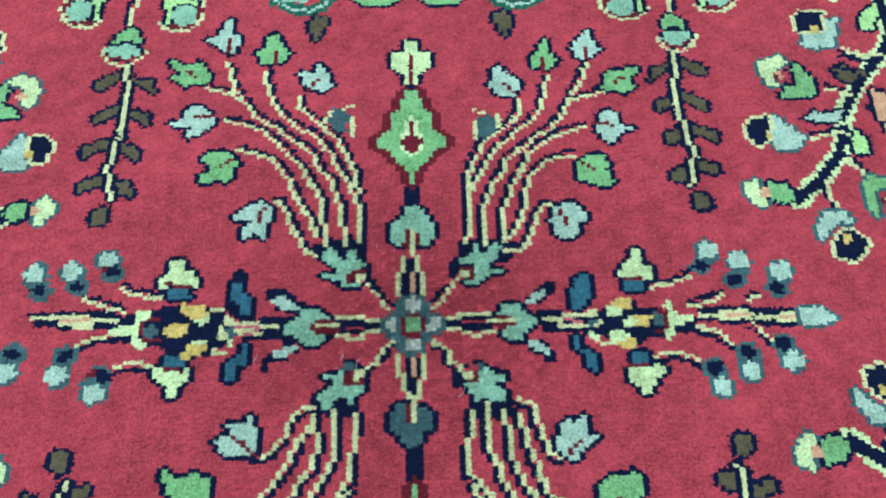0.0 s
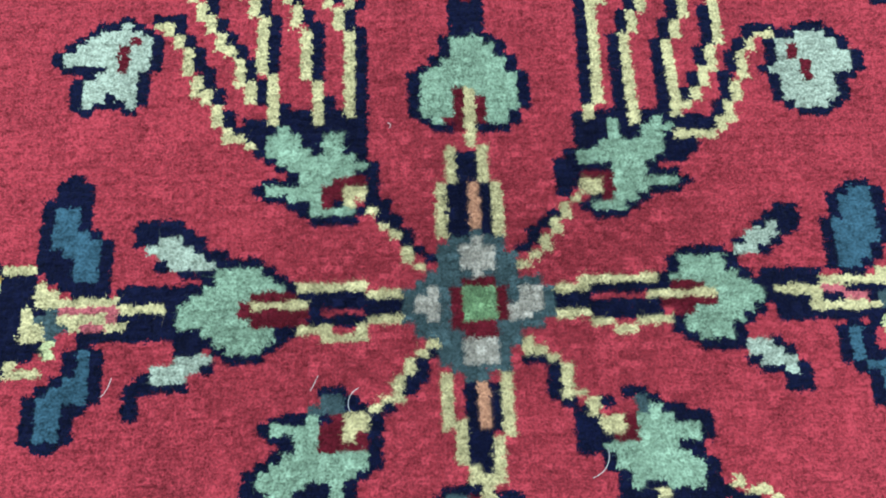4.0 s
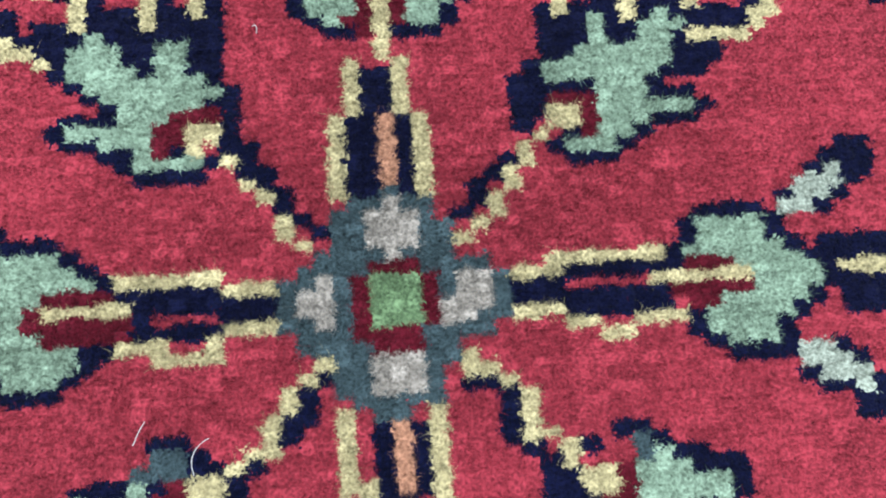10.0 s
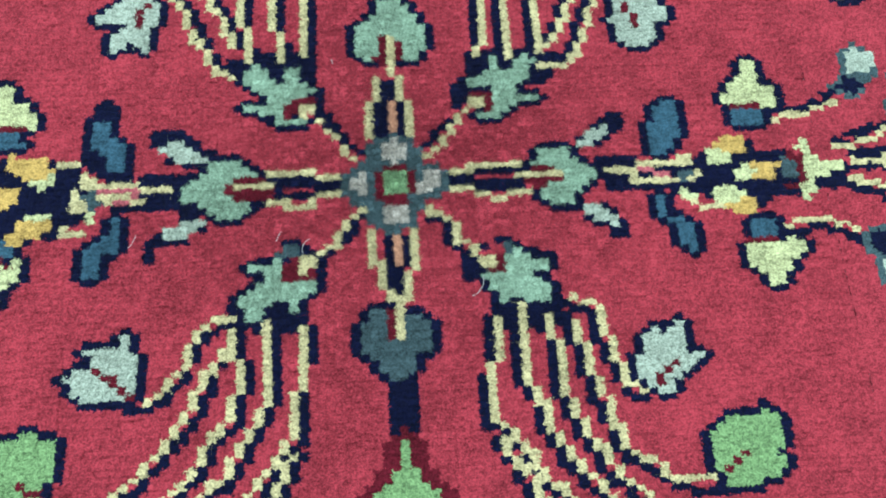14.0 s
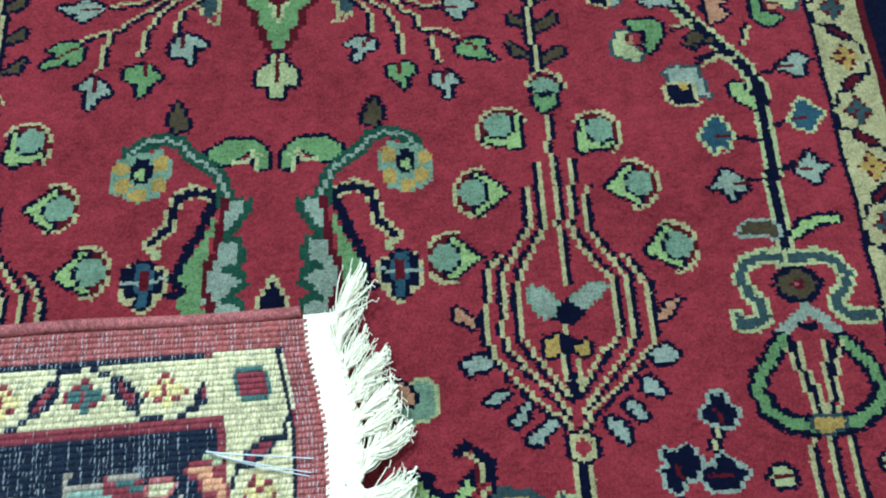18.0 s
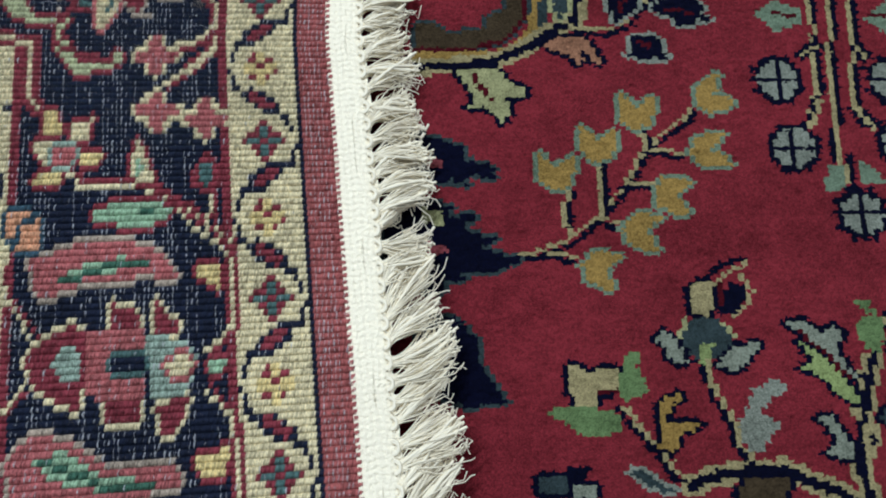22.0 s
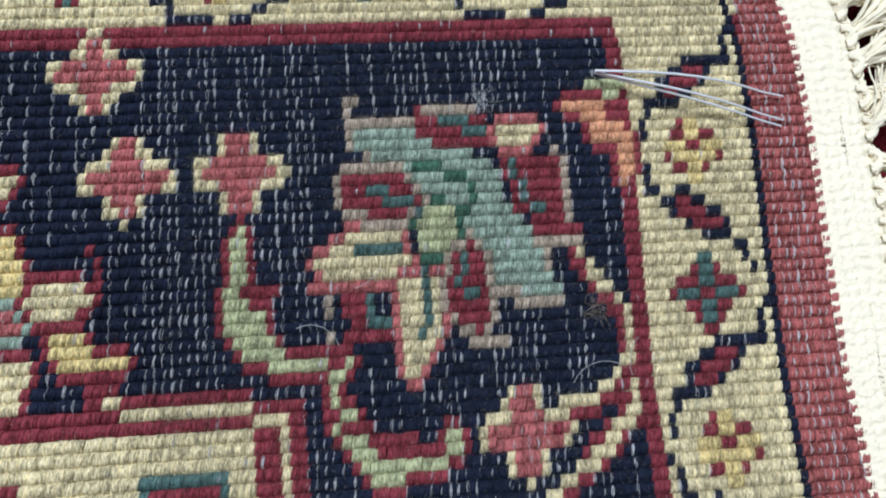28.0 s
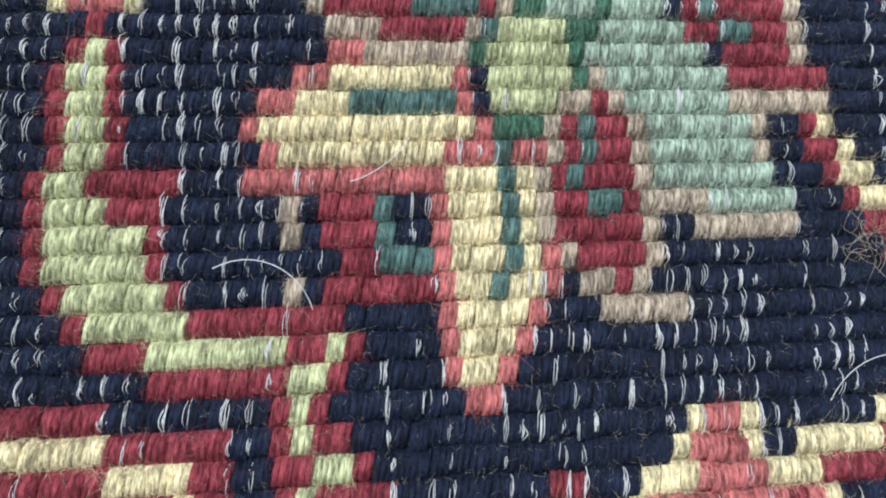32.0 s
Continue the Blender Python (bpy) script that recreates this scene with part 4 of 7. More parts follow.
def draw_middle():
    """The flower at the centre with its arms and plumes, whose four quarters are not quite alike. u to the east, v to the north."""
    # dark roots of the plumes
    blot("N", ".", (-19.4, 16.4, -17.8, 16.7, -8.8, 17.2, -8.7, 12.7, -10, 12.7, -18.7, 13.6))
    blot("N", ".", (9, 16.7, 17.7, 16.1, 20.8, 15.5, 18.6, 11.6, 16.7, 11.7, 8.5, 12.5))
    blot("N", ".", (-18.6, -13.9, -9.9, -14.8, -9.7, -16.9, -11.2, -17.3, -18.5, -16.4))
    blot("N", ".", (9.9, -14.9, 18, -14.5, 18.1, -17.9, 9.6, -17.4))
    # plume, north-west
    stem("C", "N", -1, (-18.6, 13.7, -20.7, 14.9, -22.3, 17.2, -24, 20.6, -25.7, 24.1, -26.5, 25.7, -27.9, 26))
    stem("C", "N", -1, (-18.8, 18.1, -20.4, 21.6, -22.6, 25.1, -24.3, 28.7, -25.7, 31.8, -28.1, 35.3, -32.2, 36.9, -35.8, 37.7))
    stem("C", "N", -1, (-17.5, 16.4, -17.6, 22, -18.5, 26.1, -20.1, 29.1, -21.8, 32.2, -23.5, 34.7, -25.8, 37.2, -28.6, 39.9, -31.5, 42.5, -34.9, 44, -39.4, 44.8))
    stem("C", "N", -1, (-13.6, 16.2, -14, 24.2, -15.5, 26.5, -16.4, 30.1, -18.6, 32.6, -20.4, 36.4, -23.1, 39, -27.1, 41.7, -30, 44.4, -32.8, 46.4, -35.8, 49.8, -37.6, 51.2, -43.4, 53.1))
    stem("C", "N", -1, (-37.3, 51.9, -38.5, 55.3, -39.7, 59.5))
    stem("C", "N", -1, (-10.5, 16.6, -10.8, 24.6, -12.7, 29.3, -14.4, 31.8, -16, 34.9, -17.1, 37.4, -19.9, 40.7, -23.3, 42.7, -26.1, 44.8, -28.5, 47.5, -29.9, 50.2, -31, 53.6, -31.2, 57))
    stem("C", "N", -1, (-10.8, 27.5, -11.2, 31.1, -12.8, 34.2, -13.9, 37.3, -15.6, 39.8, -18.4, 42.5, -21.2, 45.2, -23.5, 47.3, -23.9, 50.6))
    blot("W", "N", (-36, 22.3, -34.6, 24, -32.6, 25.6, -30, 26.1, -28.4, 24.8, -28.2, 21.9, -29.2, 20.9, -29.5, 17.5, -31.1, 19.3, -33.6, 17.7, -33.8, 19.9, -31.8, 22.1))
    cord("D", ".", 1.1, (-29.9, 24.3, -30.8, 21.5))
    blot("G", "N", (-44, 35.1, -42, 37.4, -38.2, 37.5, -35.9, 35.3, -36.3, 32.9, -37.6, 29.9, -38.3, 31.2, -43, 30.2, -42.7, 32.6, -41.1, 33.1, -41.3, 34.9))
    cord("D", ".", 1.1, (-37, 35.7, -39, 34.2))
    blot("W", "N", (-50.9, 44.8, -48.3, 45.9, -47.4, 48.5, -45.3, 49, -42.3, 46.9, -41, 44.9, -42.5, 43.1, -44.6, 41.9, -46.7, 40.7, -47.3, 42, -46.4, 43.6, -49.7, 43.8))
    cord("D", ".", 1.1, (-45.5, 46, -41.7, 46.2))
    blot("G", "N", (-53, 60.9, -49.1, 59.3, -47.9, 59.2, -45.7, 59.8, -43.1, 56.2, -44.1, 54.2, -49.1, 53.8, -51.6, 56, -49.4, 57.2, -51.2, 58))
    cord("D", ".", 1.1, (-48.3, 57.6, -46.8, 56.1))
    blot("W", "N", (-45.1, 66.1, -42.2, 66.6, -41.4, 70.2, -39.6, 70.8, -39.4, 67.2, -37, 66.3, -38, 64.3, -38.6, 61.5, -41.4, 63))
    cord("D", ".", 1.1, (-40.2, 65.8, -39.9, 62.3))
    blot("G", "N", (-33.8, 62.6, -31.6, 63.9, -31.2, 67.5, -29.4, 66.7, -28.1, 63.7, -26.3, 61.5, -27.9, 59.5, -32.5, 59.1))
    cord("D", ".", 1.1, (-29.8, 62, -29.6, 58.9))
    blot("W", "N", (-23.7, 54.5, -23.8, 56.6, -21, 56.4, -19.9, 58.4, -18.2, 57, -17.5, 54.2, -16.9, 52.9, -19.1, 51.6, -22, 52.4))
    cord("D", ".", 1.1, (-20, 54.4, -22, 52.4))
    blot("T", ".", (-17.3, 43.7, -16.8, 46.9, -14.6, 47.5, -12.9, 45.4, -13.4, 42.9, -12.9, 41.6, -15.1, 41.7))
    cord("C", ".", 1.1, (-12.7, 47.6, -14, 46.9))
    cord("C", ".", 1.1, (-12.7, 45, -12.4, 40.3))
    cord("C", ".", 1.1, (-18.1, 44, -16.8, 46.3))
    # plume, north-east
    stem("C", "N", 1, (18.4, 14.2, 20.9, 14.1, 22.5, 15.7, 23.8, 18.4, 25.2, 22.3, 26.4, 24, 27.7, 23.9))
    stem("C", "N", 1, (19.3, 16.9, 20.7, 18.6, 22, 21.3, 22.8, 25.3, 23.7, 29.4, 25.5, 31.7, 27.8, 33.4, 31.1, 34.5, 33.3, 34.6))
    stem("C", "N", 1, (18.2, 16.4, 18, 22.7, 19.2, 24.9, 19.9, 27.2, 21.1, 29.5, 22.9, 32.4, 24.2, 35.4, 26.5, 37.1, 29.4, 38.9, 32.8, 40.6, 36.1, 41.1))
    stem("C", "N", 1, (14.4, 15.5, 14.4, 23.4, 15.6, 26.2, 16.8, 29.1, 18.6, 31.4, 19.3, 33.8, 22.1, 36.1, 25, 38.5, 28.5, 40.8, 31.5, 43.8, 33.7, 48.3, 37, 48.8, 41, 49.6))
    stem("C", "N", 1, (34.4, 50, 36.4, 52.8, 38, 56.8))
    stem("C", "N", 1, (10.9, 16.2, 11.1, 25.3, 12.6, 28.7, 14.4, 31.6, 16.1, 34.6, 18.5, 37.5, 22, 40.5, 24.9, 42.9, 27.3, 46, 28.2, 49.2, 29.2, 53.8))
    stem("C", "N", 1, (11.2, 26.4, 11.6, 30.6, 12.9, 34.1, 14.7, 37.7, 16.5, 39.5, 19.3, 41.3, 21.7, 43.7, 23, 46.2, 22.9, 48.4))
    blot("W", "N", (27.8, 22.8, 31.1, 24.3, 33.6, 23.6, 34.4, 21.9, 35.3, 20.7, 32.6, 19.7, 32.8, 16.9, 30.2, 16.4, 28.7, 16.5, 27.5, 19.9))
    cord("D", ".", 1.1, (29.4, 22.7, 30.6, 19.8))
    blot("G", "N", (33.7, 28.9, 33.6, 32.5, 35.4, 34.3, 38.6, 34.7, 40.5, 32.8, 39.8, 31.6, 41, 28.6, 39.8, 27.4, 36.8, 28.2, 34.7, 28.9))
    cord("D", ".", 1.1, (35.2, 32.7, 36.6, 31.4))
    blot("W", "N", (38.4, 41.6, 39.8, 44.1, 41.6, 45.3, 43, 43.9, 43.3, 42, 45.9, 40.6, 44.7, 40, 43, 39.5, 42.2, 37.6, 40.1, 37.7, 38.7, 39.7))
    cord("D", ".", 1.1, (37.9, 42.2, 41.6, 41.5))
    blot("G", "N", (40.7, 51.2, 41.6, 53.9, 43.4, 55.1, 49.1, 55.5, 48.9, 54.2, 46.5, 52.9, 47.9, 50.9, 46, 49.6, 42.2, 49.8))
    cord("D", ".", 1.1, (45.4, 53.4, 43.5, 51.8))
    blot("W", "N", (35, 61.1, 36.4, 63.1, 39, 65.9, 39.8, 63, 41.2, 60.1, 39.9, 58.8, 36.9, 57.5, 35.4, 59))
    cord("D", ".", 1.1, (38.1, 61.2, 37.6, 58.2))
    blot("G", "N", (25.7, 58.8, 28.1, 60.8, 29, 64.2, 30.2, 64.2, 30.3, 60, 31.8, 57.8, 29.4, 55.9, 26.1, 56.7))
    cord("D", ".", 1.1, (28.2, 59, 28.2, 55.2))
    blot("W", "N", (16.2, 52.5, 17.9, 53.1, 17.5, 55.1, 18.7, 57.1, 20.3, 55, 22.5, 54.2, 23.4, 52.1, 22.1, 49.5, 18.2, 49.7))
    cord("D", ".", 1.1, (20.1, 52.6, 21.4, 50.2))
    blot("T", ".", (13.2, 39.7, 14, 44.1, 16.3, 45.3, 17.8, 43.2, 17, 40.1, 15.3, 38.9))
    cord("C", ".", 1.1, (13, 46.3, 15.2, 45.6))
    cord("C", ".", 1.1, (13.4, 43.5, 13, 39.1))
    cord("C", ".", 1.1, (17.9, 44.5, 17.9, 42))
    # plume, south-west
    stem("C", "N", 1, (-17.8, -15.1, -20.4, -15.7, -22, -17.1, -23.2, -20, -25, -22.7, -26.6, -23.5, -28.1, -23.4))
    stem("C", "N", 1, (-18.9, -18.8, -20.4, -20.7, -21.9, -24.6, -23.4, -26.7, -25.1, -28.8, -27.4, -31.4, -30.3, -33.3, -32.8, -34, -35.3, -33.8))
    stem("C", "N", 1, (-17.8, -16.9, -17.3, -22.7, -18.3, -26, -20.4, -28.1, -22.3, -31.8, -25.8, -34.7, -28.2, -36.7, -31.6, -38.5, -33.1, -38.6, -37.5, -39.1))
    stem("C", "N", 1, (-14.1, -16, -14.2, -22.9, -15.2, -26.2, -17.3, -29.4, -18.8, -32, -21.8, -34, -24.8, -36.9, -27.2, -39.4, -30.6, -41.2, -32.9, -43.1, -34.8, -45.5, -39.1, -46.2, -42.8, -48.1))
    stem("C", "N", 1, (-36.6, -46.8, -37.9, -50.7, -38.5, -55.9))
    stem("C", "N", 1, (-10.8, -16.8, -11, -27.7, -13.2, -30.3, -15.8, -33.3, -18.8, -35.3, -22.8, -38.1, -26.2, -41, -27.6, -43.5, -29, -45.9, -29.6, -47.9, -30, -52.7))
    stem("C", "N", 1, (-11.5, -29.8, -13.3, -33.5, -15.8, -35.7, -18.3, -38.5, -21.3, -40.9, -22.2, -43.4, -23.1, -46.3))
    blot("W", "N", (-35.9, -20.8, -32.8, -19.8, -34, -17.4, -30.8, -17.9, -29.3, -16.6, -28.2, -19, -27.6, -21.9, -28.6, -23.6, -33.7, -23.4))
    cord("D", ".", 1.1, (-32.1, -20.5, -30.7, -21.1, -28.6, -23))
    blot("G", "N", (-43.8, -25.8, -42.2, -26.5, -40.7, -27.1, -38.7, -26.2, -35.6, -27.5, -35.4, -30.8, -36.9, -32.3, -35.8, -34, -42.7, -34.6, -44.3, -32.3, -40.9, -32, -43.6, -29.1))
    cord("D", ".", 1.1, (-38.9, -31.6, -35.8, -33.2))
    blot("W", "N", (-48.8, -39, -45.4, -38.6, -44, -37.6, -41, -37.9, -40, -39, -38.5, -39.6, -39.8, -41, -41.7, -42.4, -44.1, -43.3, -45.1, -42.2, -43.7, -41.3, -47.2, -40.5))
    cord("D", ".", 1.1, (-43.3, -40, -38.9, -40.3))
    blot("G", "N", (-49.7, -50.3, -47.5, -48.7, -43.2, -49, -42.1, -50.9, -42.4, -53.7, -44.7, -54.5, -45.7, -53, -47.1, -53.9, -50.7, -54.8, -51.3, -54, -48.6, -52.8, -47.7, -51.4))
    cord("D", ".", 1.1, (-43.6, -50.3, -45.9, -51.1, -47.2, -52.4))
    blot("W", "N", (-42.5, -59.4, -40.7, -58.6, -39.8, -57.7, -37.4, -58.8, -35.9, -60.8, -36.3, -62.6, -37.7, -62, -38.9, -64.2, -39.7, -65.9, -40.7, -65.4, -40, -62.3, -40.5, -60.9, -42.4, -60.8))
    cord("D", ".", 1.1, (-38.8, -57.8, -38.7, -60.6))
    blot("G", "N", (-32.9, -56.3, -31, -55.3, -27.3, -55.3, -25.3, -57.8, -26.2, -59.2, -28.1, -60, -28.5, -62.2, -29.8, -62.6, -29.9, -59.8, -32.3, -58.3))
    cord("D", ".", 1.1, (-28.9, -54.7, -28.8, -57.6))
    blot("W", "N", (-23.6, -50.3, -22.1, -48.4, -19.7, -47.4, -17.8, -48.2, -15.9, -49.9, -16.4, -51, -18.8, -50.1, -18.3, -52.6, -18.3, -55.5, -19.2, -54.5, -20.7, -52.4, -22.1, -53.3, -23.5, -52.2))
    cord("D", ".", 1.1, (-21.2, -48.5, -20.9, -50.3))
    blot("T", ".", (-17.3, -39.1, -15.8, -37.6, -13.8, -37.2, -12.8, -38.9, -13.9, -40.9, -14.9, -42.9, -15.8, -43.8, -16.8, -41.7))
    cord("C", ".", 1.2, (-13, -37.3, -12.9, -39.9, -13.9, -42.1, -12.9, -44.6, -14.9, -44.4))
    cord("C", ".", 1.2, (-17.8, -39.6, -17.1, -41.9))
    # plume, south-east
    stem("C", "N", -1, (18.9, -14.8, 21.4, -16.1, 22.2, -19.2, 23.4, -22.2, 24.2, -24.6, 25.8, -25))
    stem("C", "N", -1, (18.9, -17.8, 19.8, -21.3, 20.6, -24.3, 21.9, -27.2, 23.1, -30.7, 25.4, -32.5, 27.8, -34.4, 31.9, -34.7))
    stem("C", "N", -1, (16.5, -17, 16.7, -21.1, 17.4, -25.2, 18.7, -28.1, 20.5, -31.1, 21.8, -33.4, 24.6, -35.8, 26.8, -38.1, 29.2, -39.8, 32, -41.1, 36.1, -40.9))
    stem("C", "N", -1, (13.4, -15.6, 13.1, -23.2, 14.7, -25.6, 15.5, -28.5, 17.3, -31.4, 18.7, -33.7, 22, -36.1, 25.2, -39, 27.9, -41.9, 30.7, -43.6, 31.8, -46.8, 32.6, -47.9))
    stem("C", "N", -1, (32.6, -47.9, 34.7, -47.4, 37, -48.2, 40.2, -50))
    stem("C", "N", -1, (33.8, -50, 34.8, -53.1, 35.8, -56.1))
    stem("C", "N", -1, (10.2, -16.5, 9.7, -27.5, 12.8, -30.5, 14.1, -33.4, 16.5, -35.2, 19.3, -38.1, 22, -40.4, 23.9, -41.6, 25.2, -43.8, 26.8, -47, 27.4, -50.1, 27.4, -54))
    stem("C", "N", -1, (10, -29.2, 12.6, -33.2, 13.9, -35.5, 15.7, -37.8, 18, -40.1, 20.3, -42.4, 20.7, -45.5, 21.3, -47.6))
    blot("W", "N", (25.7, -20.6, 27, -18.3, 28.6, -19, 30.3, -18, 31.3, -18.6, 31, -21, 33, -21.7, 30.7, -23.3, 28.3, -25.4, 26.8, -25.3, 25.4, -23.5))
    cord("D", ".", 1.1, (27.4, -24.2, 29.2, -22.3))
    blot("G", "N", (31.9, -30.2, 33.8, -28.1, 35.7, -28.8, 38, -27.8, 39.4, -28.5, 38.9, -31.9, 37.8, -32.3, 40.3, -33.1, 36.9, -35, 32.8, -35.3, 32.1, -33))
    cord("D", ".", 1.1, (33, -33.6, 35.3, -32.1))
    blot("W", "N", (37.5, -41.5, 37.8, -39.4, 40.1, -38, 41.5, -38.6, 41.3, -40.2, 44.2, -41, 44.5, -41.8, 41.8, -42.9, 41, -44.9, 39.5, -44.8, 38.2, -43.7))
    cord("D", ".", 1.1, (37.5, -41.8, 39.8, -42))
    blot("G", "N", (39.3, -52.9, 40.5, -51.5, 42.6, -50.7, 45.5, -50.9, 46.3, -52, 44.7, -52.8, 46.3, -54.5, 47.5, -56, 44.7, -55.5, 40.9, -54.6, 39.5, -54.5))
    cord("D", ".", 1.1, (41.1, -50.9, 44.1, -53.3))
    blot("W", "N", (33.3, -60.3, 34.4, -59, 37.4, -58.7, 39.4, -61.2, 39.7, -62.2, 37.8, -62.1, 37.9, -64.4, 37.3, -66.2, 36.5, -64.3, 35.4, -62.4, 34, -62.2))
    cord("D", ".", 1.1, (36.6, -58.6, 36.5, -61.5))
    blot("G", "N", (23.6, -57.7, 26.1, -56.9, 28.6, -56.1, 30.3, -57.7, 30.1, -59.1, 28.1, -59.9, 28.3, -61.8, 27.7, -63.2, 26.1, -60.7, 24.8, -59.7))
    cord("D", ".", 1.1, (26.9, -56.5, 27, -58.9))
    blot("W", "N", (14.6, -51.1, 17.2, -49.3, 19.6, -49, 21.4, -50.6, 21.8, -53.1, 19.8, -52.5, 18.6, -54.4, 17.5, -56.2, 16.7, -55.7, 17.4, -52.3, 16, -51.2))
    cord("D", ".", 1.1, (19.6, -49.5, 19.4, -51.5))
    blot("T", ".", (12.9, -38.7, 14.2, -37.7, 16.1, -39.9, 16.4, -42.1, 14.7, -43.5, 13.4, -41.9))
    cord("C", ".", 1.2, (12.4, -38.6, 13.2, -40.8, 13.8, -42.9, 12.5, -44.7, 14.6, -44.8, 16.6, -42.6))
    # west arm
    blot("N", ".", (-57.5, 2.6, -53.7, 2.9, -44.9, 4.9, -39.4, 4, -36.4, 3.9, -35.4, 1.5, -27.8, 0.5, -24.1, 0, -24, -2.3, -29.2, -2.5, -34.4, -1.6, -35.7, -3.8, -37.1, -5.2, -42.2, -5.8, -47.7, -3.4, -53, -2.5, -56.9, -1.6))
    blot("P", "N", (-48.7, 8.3, -48.9, 10.3, -47.4, 10.7, -47.3, 12.7, -46.2, 13.9, -44.6, 13.4, -44, 11.4, -42, 11.3, -41.5, 8))
    blot("U", "N", (-47.1, 8, -42.9, 7.9, -42.7, 6.1, -46.9, 6.2))
    cord("D", ".", 1.1, (-47.2, 8.8, -42.9, 8.6))
    blot("P", "N", (-48.2, -7.5, -47.2, -7, -45.5, -8.1, -42.3, -7.9, -41.3, -7.4, -41.2, -9.8, -42.7, -10.9, -43.6, -12.6, -44.7, -12.9, -45.9, -10.1, -47.7, -9.3))
    blot("U", "N", (-45.7, -5.2, -42, -5.5, -41.8, -7.6, -45.6, -7.3))
    cord("D", ".", 1.1, (-45.3, -7.8, -42.5, -8.1))
    blot("Y", ".", (-44.6, 3.8, -43.7, 4.9, -40.6, 4.8, -38.6, 3.2, -38.4, 1.6, -41, 0.9, -42.7, 2.5))
    blot("P", ".", (-41.1, 1.5, -38.4, 2.8, -38.3, 1.2, -40.2, 0.6))
    blot("Y", ".", (-47.7, -.4, -46.3, 0.7, -42.2, 1, -42, -.2, -43, -1.5, -46, -1.6))
    blot("Y", ".", (-43.8, -5, -42.7, -4.7, -41.4, -2.9, -39.9, -2.5, -38, -3, -38.6, -4.4, -41.1, -5.7, -43.3, -5.8))
    blot("P", ".", (-41.5, -2.1, -38, -2.2, -38, -3.6, -40.6, -3.2))
    cord("C", ".", 1.1, (-37.8, 3.4, -35.6, 3.3))
    cord("C", ".", 1.1, (-37.5, -4.5, -35.3, -4.7))
    blot("P", ".", (-57.5, 0.3, -55.8, 1, -52.4, 1.3, -53.1, 4, -50.5, 3.9, -49.5, 2.7, -51.3, 1.2, -51.8, -.3, -51.7, -1.4, -49.2, -3, -50.6, -4.1, -52.1, -3.7, -52.8, -1.4, -56.2, -1.1))
    cord("D", ".", 1.2, (-48.5, 1.9, -50.6, 2, -51.3, 0.1, -50.1, -2, -47.8, -2.3))
    bead("T", ".", -49.2, -.4, 1.4, 1.2)
    blot("C", ".", (-36.8, 0.4, -35.4, 0.9, -35, -2.1, -36.5, -2.3))
    blot("C", ".", (-35.3, 2.3, -33.6, 1.9, -33.2, 0.3, -35.2, 0.4))
    blot("P", ".", (-35.1, -2.1, -33.3, -2.2, -33.5, -3.8, -35, -3.8))
    bead("T", ".", -34.1, -.8, 1.1, 1.4)
    blot("C", ".", (-33.1, 0.3, -28.6, 0.5, -28.3, -2.1, -32.9, -2))
    blot("K", ".", (-31.5, -.4, -28.7, -.5, -28.6, -1.6, -31.5, -1.5))
    cord("C", ".", 1.1, (-28.1, -.8, -25.1, -.9))
    blot("N", ".", (-36, 3.9, -36, 8.6, -33.9, 11.4, -31.9, 11, -32.4, 7.3, -30.1, 6.1, -29.8, 1.3, -32.8, 1.4))
    blot("U", "N", (-35, 5.4, -34.5, 9, -33.3, 8.6, -32.4, 6.9, -31.1, 5.3, -30.9, 2.2, -32.1, 2.2, -33, 4.6))
    blot("U", "N", (-31.3, -3.2, -30.6, -4.7, -30.7, -6.9, -32.5, -7.6, -33.4, -10.4, -34.8, -10.4, -35, -8.2, -34.1, -6.4, -32.3, -5.4))
    stem("C", "N", -1, (-48.4, 6.2, -51.2, 6.6, -53.9, 6.8, -56, 8.1))
    stem("C", "N", 1, (-48, -6.7, -53.2, -6.6, -56, -7.6, -57.4, -8.2))
    stem("C", "N", -1, (-55.5, 3.6, -58.9, 4.8, -62.6, 6.1))
    stem("C", "N", 1, (-55.7, -.8, -58.9, -1.2, -61.4, -2.2, -63, -2.5))
    blot("N", ".", (-72.4, 4.2, -56.1, 3.7, -55.8, 0.1, -72, 1))
    cord("C", ".", 1.1, (-72.2, 2.8, -55.9, 2))
    blot("C", ".", (-67.4, 3.5, -60.9, 3, -60.6, 0.4, -67.1, 0.9))
    blot("O", ".", (-66.8, 2.5, -61.1, 2.1, -61.1, 1.4, -66.7, 1.8))
    bead("T", ".", -58.1, 11.4, 2.4, 2.1)
    bead("T", ".", -59.6, 14.2, 2.9, 2.4)
    bead("W", ".", -59.7, 14.4, 2, 1.5)
    bead("N", ".", -58.4, 11.7, 1.6, 1.1)
    bead("D", ".", -59.8, 12.3, 0.9, 0.8)
    bead("T", ".", -64.5, 8.9, 2.4, 2.1)
    bead("T", ".", -66, 11.9, 2.9, 2.4)
    bead("W", ".", -66.2, 12.2, 1.9, 1.9)
    bead("N", ".", -64.5, 8.9, 1.5, 1.1)
    bead("T", ".", -57.6, -8.6, 2.4, 2.2)
    bead("T", ".", -58.6, -11.5, 3.2, 2.6)
    bead("W", ".", -58.5, -11.7, 2.1, 1.7)
    bead("N", ".", -57.3, -8.7, 1.6, 1.2)
    bead("D", ".", -59.2, -8.2, 0.8, 0.7)
    bead("T", ".", -64.6, -4.8, 2.8, 2.1)
    bead("T", ".", -65.5, -8.1, 2.6, 2.7)
